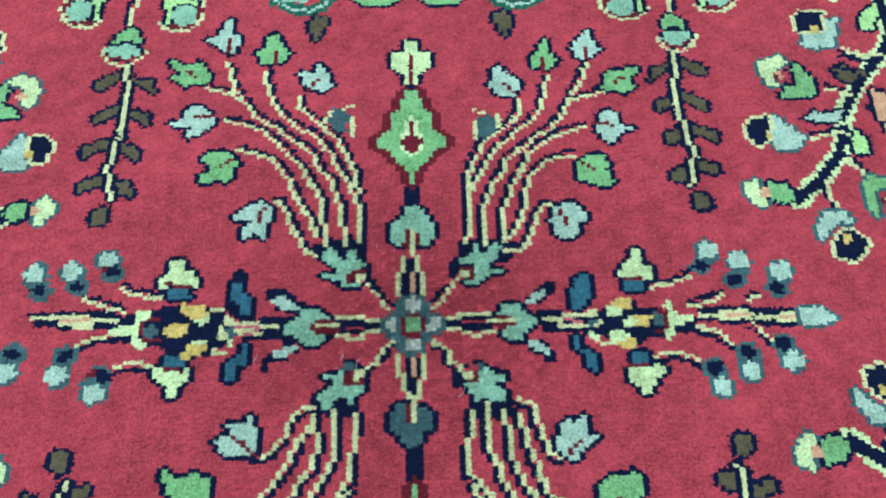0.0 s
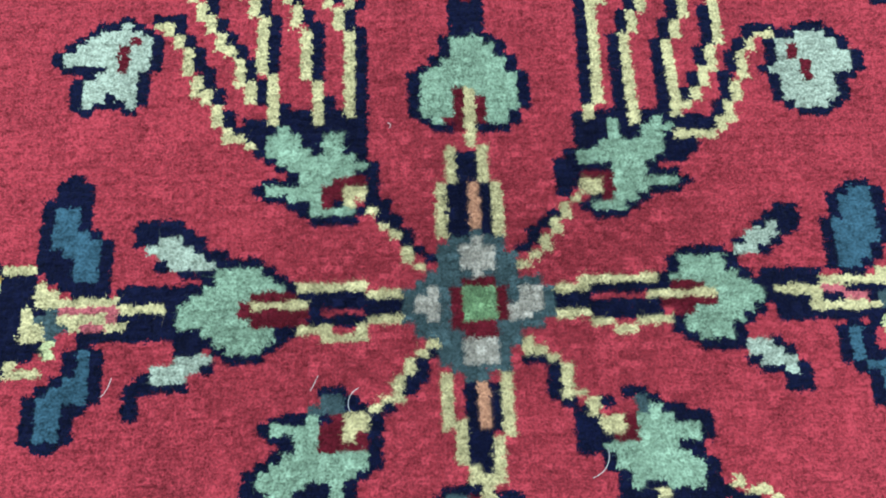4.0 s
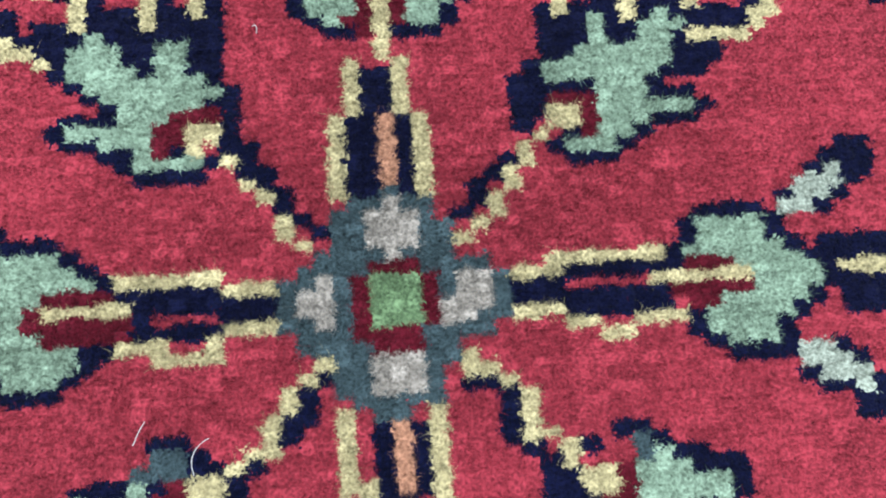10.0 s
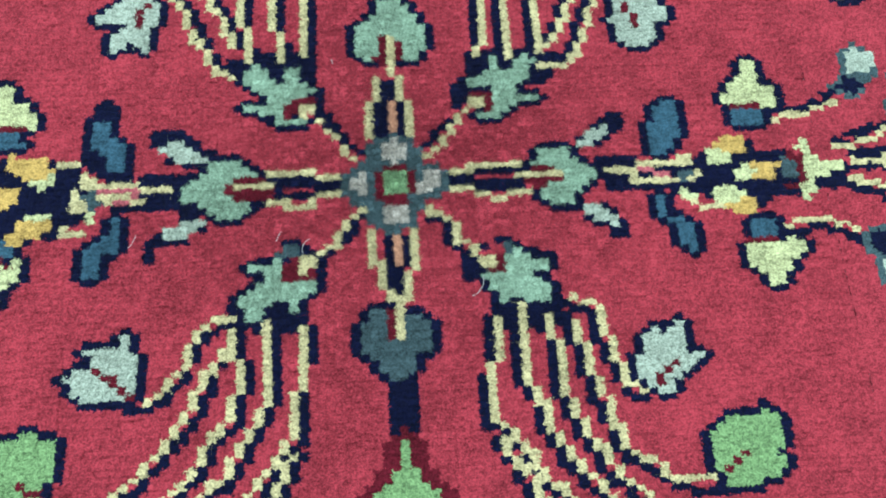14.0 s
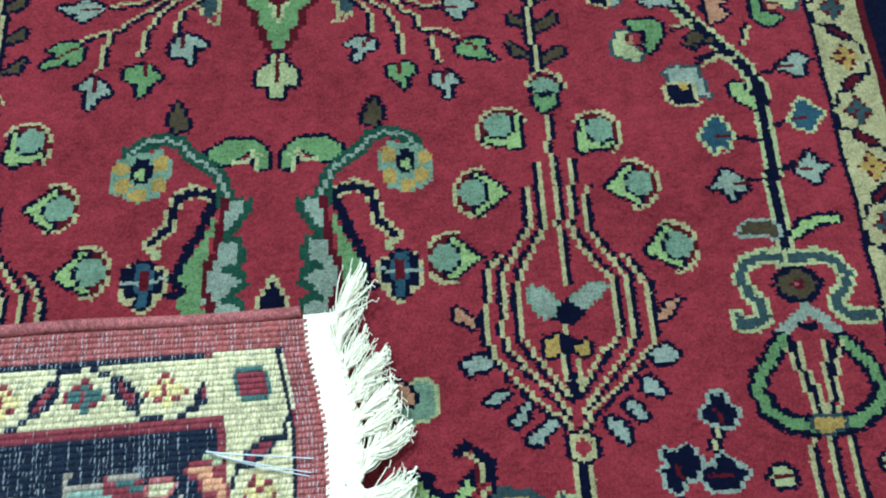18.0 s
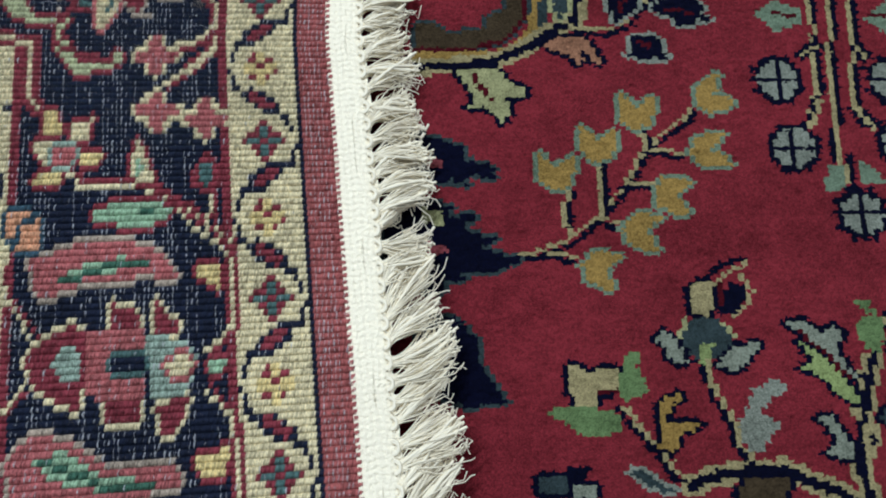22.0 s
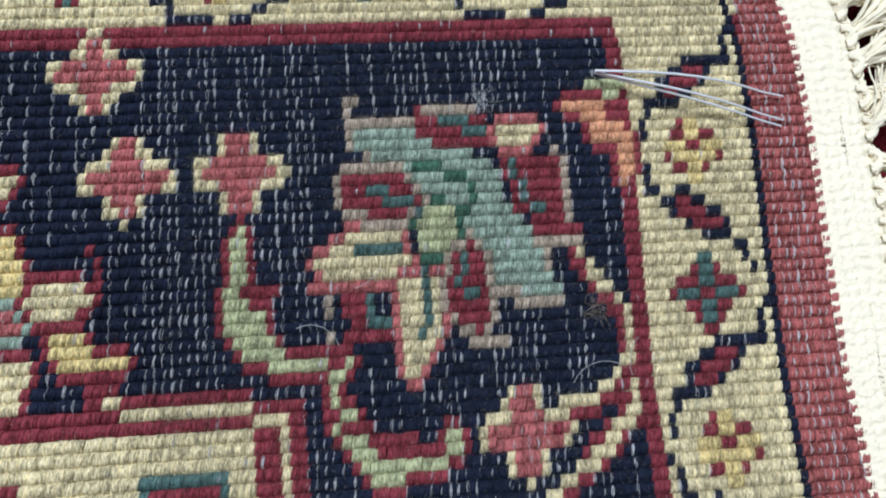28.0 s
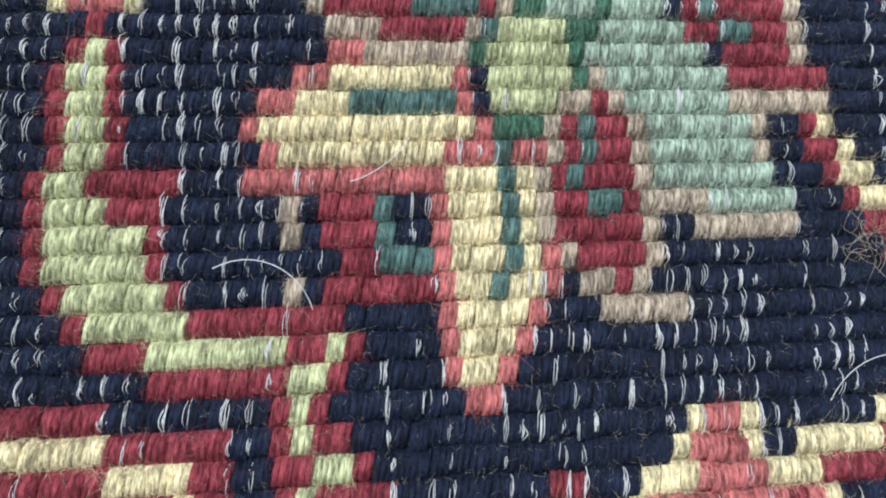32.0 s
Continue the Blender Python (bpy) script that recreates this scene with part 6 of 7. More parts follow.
# great palmette of the border
stem("C", "D", 1, (34.8, 72.2, 29.7, 72.5, 24.6, 72.6, 19.5, 76.3, 15.2, 79.2, 12.1, 82.7, 11.7, 88.9, 12, 95.9, 15.7, 99.9))
stem("C", "D", 1, (15.9, 105.9, 12.6, 109.6, 11.8, 115.6, 11.7, 121.8))
stem("C", "D", 1, (44.4, 81.4, 45.3, 85.3, 44.9, 90.4, 42.2, 94.3, 40.6, 96.8))
stem("C", "D", 1, (40.8, 102.1, 45.3, 108.3, 47, 111.4, 47.1, 120.4))
blot("D", "C", (41.7, 99.2, 38.6, 96.6, 35.2, 94.8, 33.6, 95.6, 32.8, 102.2, 34.3, 107.4, 38.4, 105.5, 40.8, 102.9))
blot("M", ".", (38.1, 99.9, 35.8, 97.3, 33.9, 98.9, 33.6, 103, 36.5, 103.1))
blot("D", "C", (29.8, 91.6, 25.9, 93.2, 25.5, 95.9, 29.8, 95.8))
blot("D", "C", (23.2, 91.3, 19.9, 95.5, 19.1, 97.3, 23.2, 96.4))
blot("D", "C", (30.6, 106.2, 25.6, 106.3, 25.8, 109.6, 30.6, 110.1))
blot("D", "C", (23.4, 107.2, 18.4, 106.5, 20.1, 110.6, 22.3, 112.3))
blot("K", ".", (33.1, 95.8, 24.7, 95.3, 24.8, 106.5, 32.9, 105.8))
blot("M", ".", (24.6, 96.8, 19.1, 97.7, 16.8, 101.1, 18.9, 106, 24.2, 106.6))
blot("N", "T", (29.4, 99.7, 24.9, 99.8, 24.9, 102.4, 29.4, 102.3))
blot("C", "K", (21.7, 101, 19.4, 99.9, 17.6, 101.9, 19.7, 103.3, 21.6, 103))
blot("G", "D", (15.8, 100.5, 11.7, 102, 15.9, 103.4))
blot("K", "W", (41.3, 84.4, 35.6, 82.7, 33.1, 81.3, 27.2, 81.8, 23, 83.6, 19.7, 88, 24.8, 87.6, 33, 88.1, 38.7, 90.5, 41.1, 89.6))
blot("G", ".", (38.3, 88.1, 33.1, 85.2, 28.1, 84.3, 22.6, 85.9, 28.1, 86.4, 33, 87.6))
cord("E", ".", 1, (37.1, 88.1, 30.6, 85.9, 24.7, 85.7))
blot("K", "W", (43.7, 114.5, 40.6, 110.4, 35.2, 111.7, 30.5, 115.7, 20.4, 116.5, 19.5, 119.2, 29, 120.5, 34.3, 121, 42.8, 119.8))
blot("G", ".", (40.5, 113.9, 36, 113.1, 30.5, 117.1, 21.6, 118.2, 29.8, 119.3, 37.4, 117.2))
cord("E", ".", 1, (39, 114.3, 30.5, 118.2, 23.6, 118.4))
blot("Y", "D", (18.4, 86.7, 13.3, 86.3, 13.5, 90.3, 15.5, 88.9))
blot("Y", "D", (18, 114.6, 13.2, 114.4, 13.3, 118.3, 17.3, 117.7))
blot("O", "U", (45.1, 76.9, 41.4, 76.4, 41.3, 80.9, 44.8, 81.1))
# star flowers
blot("Y", "D", (40.6, 59.1, 38.4, 59.2, 36.9, 63.9, 40.1, 63.9))
blot("C", "D", (35.7, 61.7, 32.6, 60.7, 33.6, 64.8, 35.9, 65.1))
blot("Y", "D", (34.6, 66.8, 30.3, 67.5, 32.6, 69, 34.7, 68.5))
blot("Y", "D", (41.1, 70, 36.9, 69.7, 37.7, 72.3, 41.5, 71.7))
blot("C", "D", (41.7, 64.7, 38.7, 64.5, 39.3, 68.6, 41.1, 68.2))
blot("K", "M", (38.8, 65.6, 35.2, 65.8, 35.8, 69.2, 39, 69.2))
# vines of the corner
stem("C", "D", 1, (76.6, 19.6, 72.7, 25, 70.9, 32.7, 68.6, 35.3))
stem("C", "D", 1, (13.6, 48.4, 17, 51.5, 21.1, 54, 22.8, 56.5))
stem("C", "D", 1, (36.2, 70.4, 33.6, 73.1, 25.1, 73.1, 22.4, 74.9, 18.5, 78.6, 13.3, 83, 11.8, 86.4, 11.8, 89.7))
stem("C", "D", 1, (14.6, 73, 15.2, 79.7))
blot("D", ".", (18.1, 70.3, 15, 66.8, 12.3, 70.2, 12.3, 73.1, 15.2, 74.7, 17.5, 73))
blot("T", ".", (15.7, 68.2, 14.1, 69.4, 14.9, 73.1, 16.8, 72.3))
blot("G", "D", (33, 77.3, 29.6, 75.7, 22.5, 75.8, 19.7, 77.4, 24.2, 79.4, 31.2, 79))
blot("E", ".", (29.7, 77.2, 23.3, 76.9, 24.1, 77.8, 29, 78))
blot("C", "D", (25.6, 64.2, 24.1, 68.9, 22.8, 72.7, 26.5, 71.8, 27, 68.7))
blot("G", ".", (25.9, 67.3, 24.8, 70.4, 26, 70.8))
blot("O", "U", (43.2, 78.7, 40.3, 78, 40.3, 82.7, 43.4, 83.2))
blot("C", "D", (72, 23.7, 62.2, 26, 65.9, 27.2, 71.1, 26.6))
blot("G", ".", (69.7, 24.6, 65.9, 25.6, 68.2, 26.3))
blot("G", "C", (78.7, 21.4, 75.8, 21.4, 74, 27.6, 76.7, 33.5, 78.5, 32.6))
blossom(55.0, 25.8)
blossom(45.4, 25.6)
blossom(57.7, 15.8)
blossom(22.9, 49.4)
blossom(22.8, 59.6)
blossom(15.1, 61.1)
# great flower of the corner
blot("M", ".", (35.4, 20.3, 35.3, 21.4, 30.1, 22, 28.2, 23.8, 23.4, 24.8, 22.3, 29.2, 21, 31.8, 19.4, 32.7, 19.5, 34.4, 19.1, 36, 18.5, 37.7, 22.1, 37.9, 24.3, 36.2, 24.6, 33.3, 26.7, 32.4, 27, 29.9, 30, 29.7, 30.4, 27.2, 31.2, 25.9, 34, 25.4, 35.1, 23.6, 35.8, 22.7))
cord("W", ".", 1.1, (34.7, 19, 35.4, 19.7, 35.4, 23.2))
cord("W", ".", 1.1, (34.9, 20.9, 30.2, 21))
cord("W", ".", 1.1, (34.5, 24.1, 33.6, 25.3))
cord("W", ".", 1.1, (22.2, 38.5, 18.6, 38.7))
cord("W", ".", 1.1, (19, 33.1, 19.4, 34.8))
cord("W", ".", 1.1, (24.6, 37, 22.1, 37.8))
cord("E", ".", 1.2, (29.8, 25.1, 28.8, 26, 25.5, 26.7, 24.9, 27.6, 25.1, 29.1, 26.3, 29.9, 26.6, 31.8))
cord("E", ".", 1.2, (30.7, 28.2, 29.9, 29.1, 26.6, 29.5))
cord("E", ".", 1.2, (30.9, 30.1, 31.4, 34.2))
blot("L", ".", (30.1, 29.7, 27, 29.9, 27.4, 33.8, 30.6, 33.6))
cord("E", ".", 1.2, (31.4, 34.1, 27, 34.3))
blot("D", ".", (29.8, 18.9, 28.7, 20.3, 24.6, 20.8, 22.9, 21.8, 23.1, 23.5, 24.6, 24.4, 27, 23.9, 28.6, 23.4, 30, 21.6))
cord("W", ".", 1.1, (28.7, 19.9, 24.5, 20))
cord("T", ".", 1.1, (27.2, 21.6, 25.3, 21.7))
cord("T", ".", 1.1, (25.2, 22.8, 23.8, 22.8))
blot("C", "K", (22.6, 21.5, 19.2, 21.4, 19.2, 23.2, 20.4, 24.1, 22.9, 24.2))
blot("D", ".", (22.6, 25.3, 20.5, 25.2, 18.8, 25, 17.7, 25.9, 18.2, 29.4, 17.2, 31.5, 16.4, 32, 17.8, 32.6, 20.2, 32.3, 20.9, 31, 22, 30.1, 22.1, 27.9, 22.8, 27.1))
cord("T", ".", 1.1, (21.8, 25.3, 21.7, 26.7))
cord("T", ".", 1.1, (20.6, 27.8, 20.7, 28.8))
cord("T", ".", 1.1, (20, 29.9, 19.4, 30.2))
cord("W", ".", 1.1, (18, 24.5, 17.2, 26.8, 17.3, 29, 17.3, 30.7))
cord("W", ".", 1.1, (19.9, 32.8, 16.6, 33.1))
blot("O", "D", (18.6, 20.4, 13.8, 20.1, 13.5, 21.6, 11.9, 21.8, 11.8, 23.9, 11.7, 26.6, 12, 28.4, 12.8, 28.3, 12.8, 24.4, 14.8, 23.9, 15.1, 22.4, 15.7, 21.3, 17.9, 21.1))
blot("L", ".", (15.2, 17.7, 11.7, 17.8, 12, 19.4, 13.7, 19.3, 13.8, 18.5, 15.3, 18.4))
blot("D", "W", (37, 26.3, 30.8, 26.3, 30.9, 27.6, 29.6, 28.1, 29.7, 28.7, 31.6, 29.5, 31.2, 30.5, 32.1, 30.9, 35.1, 30.6, 34.7, 29.6, 37, 28.8))
cord("T", ".", 1.1, (33.1, 29.2, 30, 29.4))
cord("T", ".", 1.1, (33.9, 28.2, 33, 28.2))
blot("C", "K", (39.6, 34.1, 38, 32.8, 36.4, 31.6, 31.7, 31.5, 31.7, 33, 31.2, 35, 32.1, 35.8, 35.2, 35.7, 39.7, 35.1))
cord("T", ".", 1.3, (35.7, 33.2, 31.8, 33.4))
cord("W", ".", 1.1, (34.6, 30.9, 31.2, 31.2))
blot("D", ".", (37.7, 37, 37.5, 36.4, 35.2, 36.2, 32.2, 36.9, 32.5, 40.4, 33, 41.6, 37.5, 41.7, 37.8, 40.8, 36.2, 39.8, 37.7, 39))
cord("K", ".", 1.1, (39.8, 36.4, 35.2, 36.6))
cord("W", ".", 1.1, (38.5, 37.3, 38.4, 39))
cord("W", ".", 1.1, (38.4, 40.8, 37.9, 41.9))
blot("T", ".", (35.2, 37.1, 32.8, 37.2, 32.9, 40.1, 34.8, 40, 35.3, 38.9))
blot("N", ".", (34.5, 37.2, 32.9, 37.3, 33.1, 39.3, 34.6, 39.2))
blot("C", "K", (32.2, 35.6, 28.4, 35.6, 28.9, 40.1, 29.4, 41.8, 30.6, 43.4, 31.5, 44.7, 32.2, 44.5, 32.6, 41.9))
cord("T", ".", 1.1, (29.9, 35.5, 30.4, 40.1))
blot("D", "W", (28.2, 36, 27.5, 34.1, 25.9, 32.7, 24.8, 33.7, 24.7, 36.1, 24.5, 37.4, 25, 40.4, 25.7, 40.8, 27.1, 40.4, 27.6, 39.2, 28.4, 38.3))
cord("T", ".", 1.1, (26.7, 34.5, 27, 36.4))
cord("T", ".", 1.1, (26.3, 37.7, 25.8, 37.8))
cord("W", ".", 1.1, (26.6, 41.8, 23.8, 41.9))
blot("L", "D", (45.7, 30.9, 43.8, 31.1, 43.9, 31.9, 45.3, 32.1, 45.5, 37, 44.1, 37.5, 43.6, 39.8, 42.6, 41, 42.1, 41.9, 36.4, 42.4, 36.5, 43.2, 43.8, 42.9, 45.5, 41.9, 46.7, 40.4, 47.3, 39.4, 47.2, 36.6, 46.7, 35.4, 46.6, 32.7))
blot("D", ".", (45.2, 32.7, 44.5, 32.8, 44.6, 35.8, 42.3, 36.1, 42.3, 36.9, 44.6, 37.6, 45.4, 37.4))
blot("D", ".", (43.6, 37.1, 42.9, 37.2, 43, 39.5, 43.6, 39.5))
blot("L", "D", (38.5, 43.1, 37.7, 43.1, 37.9, 46.1, 36.8, 46.9, 36.4, 48, 35.1, 48.8, 35, 50.6, 37, 50.7, 37.7, 49.4, 38.5, 48.5, 38.5, 46))
blot("L", "D", (38.6, 48, 36.1, 48.5, 34.9, 50.5, 30.4, 50.9, 28.9, 48.4, 28.1, 49.8, 29.8, 51.8, 33.1, 52.4, 35.7, 52.9, 36.9, 51.4))
cord("D", ".", 1.2, (35.2, 49.5, 30.2, 49.8))
stem("C", "D", -1, (16.9, 33.9, 16.3, 35.3, 15.5, 36.6, 14.6, 37.5, 13.8, 38.7, 12.9, 39.6, 13.1, 41.6, 13.1, 43.1, 13, 44.7, 13.5, 47.7, 14.3, 49.1, 15.7, 50.2, 17.4, 51.5))
stem("C", "D", 1, (13.4, 43.9, 14.8, 45, 16.2, 46.4, 17.9, 47.2, 20.5, 47.8))
# star flower
blot("Y", "D", (66, 35.5, 65.7, 32.7, 65.5, 30.5, 64.5, 30.2, 63.8, 32, 63, 35.3))
blot("C", "D", (62.1, 34.9, 58.3, 35, 57.5, 37.1, 62.1, 37.9, 63.4, 37))
cord("D", ".", 1.2, (57.8, 32.5, 57.1, 35))
blot("Y", "D", (61.4, 39.1, 58.3, 39.6, 57, 41, 55.1, 41.7, 55.1, 42.7, 60.6, 42.6, 61.1, 40.5))
blot("Y", "D", (71, 42.7, 70.2, 38.9, 68.3, 38.6, 68.2, 41, 69.5, 42.8))
blot("C", "D", (67.1, 40.7, 62.3, 40.8, 62.9, 43.2, 63.5, 45.2, 65.4, 45.4, 65.7, 43.1, 67, 42.4))
blot("K", "M", (67.8, 37.2, 64.3, 36.8, 63, 38.7, 63.8, 39.6, 67.1, 39.1))
# hooked fillet round the inner corner
cord("D", ".", 3.2, (57, 44.4, 55.7, 46.1, 42.4, 46.6, 42.5, 57, 41.2, 59))
cord("C", ".", 1.2, (56.7, 44.4, 55.4, 46.1, 42.4, 46.6, 42.5, 57, 40.9, 59.1))
# square at the inner guard's corner
blot("C", ".", (54.8, 50.4, 46.4, 50.7, 46.6, 59.4, 54.8, 59))
blot("T", ".", (54.4, 51, 46.9, 51.3, 47.1, 58.9, 54.4, 58.5))
blot("D", ".", (53.6, 51.8, 47.9, 52, 48.1, 58.1, 53.7, 57.8))
cord("T", ".", 1.1, (52.1, 54.7, 48.6, 54.9))
cord("T", ".", 1.1, (50.2, 55.8, 50.1, 58.3))
# field beyond the inner guard
blot("N", ".", (71.2, 58.2, 55.6, 58.9, 55.6, 61, 61.4, 61.1, 64.6, 62.2, 68.8, 61))
blot("T", ".", (69.9, 62, 66.4, 62.7, 58.6, 63, 58.5, 73.6, 64.3, 73.3, 63.8, 70.5, 67.4, 67.1, 62.3, 64.2, 66.9, 63.4))
blot("N", ".", (63.7, 64.2, 60.3, 64.3, 60.3, 68.9, 63, 70.2))
cord("N", ".", 1.6, (74.3, 71.3, 71.3, 67.9, 68, 66.5, 63.7, 65.4))
cord("C", ".", 1.1, (71.9, 67.4, 69.7, 66.4, 67.3, 65.8))
cord("C", ".", 1.1, (72.9, 70.1, 69, 68.6, 64.9, 68.1))
cord("N", ".", 1.5, (67.2, 73.1, 65.8, 72.2, 64.4, 70.5))
cord("D", ".", 1.2, (65.6, 60.4, 61.7, 60.5))
blot("M", ".", (57.4, 60.4, 55.7, 60.5, 56, 62.8, 57.4, 62.4))
cord("C", ".", 1.1, (61, 60.3, 60.1, 62, 58.1, 62.7, 58, 64.5))
blot("D", ".", (57.9, 63.2, 56.2, 63.2, 56.2, 65.1, 57.9, 65.1))
cord("D", ".", 1.3, (56.8, 66.3, 56.8, 69.2))
blot("C", "N", (73.7, 73.7, 72.2, 73.3, 71, 74.7, 68.4, 76, 65.5, 75.6, 64.4, 74.4, 63.4, 72.8, 62.9, 75.2, 64.3, 77.6, 67.5, 78.6, 70.5, 78.1, 72.8, 75.9))
blot("M", ".", (73.5, 82.1, 66.6, 81.8, 67.8, 86, 70.3, 86.7, 72.6, 89.6))
blot("G", ".", (63.7, 81.9, 60.4, 81.5, 60.7, 83.8, 63.9, 84.2))
blot("G", ".", (74, 94, 71, 91.9, 67.4, 92.7, 65.9, 94.9, 67.7, 99.8, 70.4, 100.5, 73.4, 97.6))
blot("N", ".", (70.7, 85.9, 67.1, 85.9, 65.1, 89, 67.4, 92.7, 70.4, 89.7))
blot("C", ".", (70, 86, 66, 85.6, 66.3, 87.9, 68.4, 89, 70.2, 88.2))
blot("C", "N", (66.2, 89.8, 63.8, 87.9, 63.3, 90.6, 65.3, 92))
blot("C", ".", (69.2, 92.6, 67.3, 91.9, 66.3, 94.9))
blot("D", ".", (68.7, 89, 67.3, 89.4, 67.7, 90.8, 69, 90.3))
blot("W", "N", (72.6, 103.3, 70.9, 103.4, 70.4, 106.1, 72.4, 106))
blot("W", "N", (68.8, 104.1, 66.8, 103.5, 66.3, 106.3, 68.7, 106.2))

# ---- building ----


def mesh_of(name, verts, quads, slots, which=None, smooth=False):
    """A mesh from arrays of corners and of three- or four-sided faces."""
    verts, quads = np.asarray(verts, np.float32), np.asarray(quads, np.int32)
    me = bpy.data.meshes.new(name)
    me.vertices.add(len(verts))
    me.vertices.foreach_set("co", verts.ravel())
    sides = quads.shape[1]
    me.loops.add(quads.size)
    me.loops.foreach_set("vertex_index", quads.ravel())
    me.polygons.add(len(quads))
    me.polygons.foreach_set("loop_start", np.arange(len(quads), dtype=np.int32) * sides)
    for s in slots:
        me.materials.append(s)
    if which is not None:
        me.polygons.foreach_set("material_index", np.asarray(which, np.int32))
    me.polygons.foreach_set("use_smooth", np.full(len(quads), smooth))
    me.update(calc_edges=True)
    return me


def part(name, me, parent=None, label=""):
    ob = new(name, me)
    ob.parent = parent
    return tagged(ob, label)


def sheet(nu, nv):
    """Quads of a grid of nu by nv corners."""
    i, j = np.meshgrid(np.arange(nu - 1), np.arange(nv - 1), indexing="ij")
    k = (i * nv + j).ravel()
    return np.stack([k, k + nv, k + nv + 1, k + 1], 1)


def box(name, lo, hi, material):
    (x0, y0, z0), (x1, y1, z1) = lo, hi
    v = [(x, y, z) for x in (x0, x1) for y in (y0, y1) for z in (z0, z1)]
    return mesh_of(name, v, [(0, 1, 3, 2), (4, 6, 7, 5), (0, 4, 5, 1), (2, 3, 7, 6), (0, 2, 6, 4), (1, 5, 7, 3)], [material])


def tubes(paths, radius, sides=5):
    """Corners and quads of tapering round strands, one for each path of points."""
    vs, qs, n = [], [], 0
    for path in paths:
        p = np.asarray(path, float)
        d = np.gradient(p, axis=0)
        d /= np.linalg.norm(d, axis=1)[:, None] + 1e-12
        side = np.cross(d, (0.11, 0.07, 0.99))
        side /= np.linalg.norm(side, axis=1)[:, None] + 1e-12
        up = np.cross(side, d)
        a = np.arange(sides) * math.tau / sides
        taper = np.linspace(1, 0.75, len(p))[:, None, None] * radius
        ring = p[:, None] + taper * (np.cos(a)[None, :, None] * side[:, None] + np.sin(a)[None, :, None] * up[:, None])
        vs.append(ring.reshape(-1, 3))
        k = np.arange(len(p) - 1)[:, None] * sides + np.arange(sides)[None]
        k2 = np.arange(len(p) - 1)[:, None] * sides + (np.arange(sides)[None] + 1) % sides
        qs.append(np.stack([k, k2, k2 + sides, k + sides], -1).reshape(-1, 4) + n)
        n += len(p) * sides
    return np.concatenate(vs), np.concatenate(qs)


rng = np.random.default_rng(7)

# ---- the room ----
FLOOR_Z = -0.0085
tagged(part("floor", box("floor", (-3.2, -3.2, FLOOR_Z - 0.1), (3.2, 3.2, FLOOR_Z), FLOOR)), "smooth grey screed floor of a shop", "floor", kind="structure")
tagged(part("ceiling", box("ceiling", (-3.2, -3.2, 2.78), (3.2, 3.2, 2.9), PAINT)), "plain white painted ceiling", "ceiling", kind="structure")
for side, lo, hi in (("north", (-3.2, 3.2, FLOOR_Z), (3.2, 3.35, 2.78)), ("south", (-3.2, -3.35, FLOOR_Z), (3.2, -3.2, 2.78)),
                     ("east", (3.2, -3.2, FLOOR_Z), (3.35, 3.2, 2.78)), ("west", (-3.35, -3.2, FLOOR_Z), (-3.2, 3.2, 2.78))):
    tagged(part("wall_" + side, box("wall_" + side, lo, hi, PAINT)), "plain white painted wall", "wall", kind="structure")

# ---- the rug ----
# The near corner is folded over along a slanting crease; its back lies up, as a tilted sheet.
CORNER = np.array((0.0035, -0.2397))
EDGE_A, EDGE_B = np.array((-0.9987, -0.05)), np.array((0.0945, -0.9955))
RISE = (-0.01509, -0.11433, -0.09025)
CREASE, ACROSS = np.array((-0.180, -0.4475)), np.array((0.673, 0.740))


def beyond(x, y):
    """How far a place lies on the flat side of the crease."""
    return (x - CREASE[0]) * ACROSS[0] + (y - CREASE[1]) * ACROSS[1]


def fold(a, b, lift=0.0):
    """Where the knot a, b of the folded corner lies."""
    a, b = np.asarray(a, float), np.asarray(b, float)
    bulge = np.interp(b, (-8, 0, 8, 15, 24, 36, 46), (0, 0, 1.2, 2.0, 1.7, 0.7, 0))  # the edge is not woven straight
    a = a - bulge * np.clip((25 - a) / 13, 0, 1)
    x = CORNER[0] + UNIT * (a * EDGE_A[0] + b * EDGE_B[0])
    y = CORNER[1] + UNIT * (a * EDGE_A[1] + b * EDGE_B[1])
    z = np.maximum(RISE[0] + RISE[1] * x + RISE[2] * y, 0.0042)
    return np.stack([x, y, z + lift], -1)


rug = tagged(new("rug"), "hand-knotted red wool rug with floral pattern, one corner folded over", "rug")

# whole chart of the upper face
quarter = face.cell
south = np.concatenate([other.cell[:0:-1], quarter])
north = south[:, :0:-1].copy()
whole = np.concatenate([north, south], 1)[:, ::-1]  # now along +y
KX, KY = ACROSS_W * UNIT, ALONG * UNIT
cx = (np.arange(whole.shape[0]) - (whole.shape[0] - 1) / 2) * KX
cy = (np.arange(whole.shape[1]) - (whole.shape[1] - 1) / 2) * KY
u0, v0 = cx[0] / UNIT, cy[0] / UNIT
page = Chart(u0, u0 + ACROSS_W * (len(cx) + 0.5), v0, v0 + ALONG * (len(cy) + 0.5), ACROSS_W, ALONG, "R", 0.0)
page.cell = whole
draw_middle()


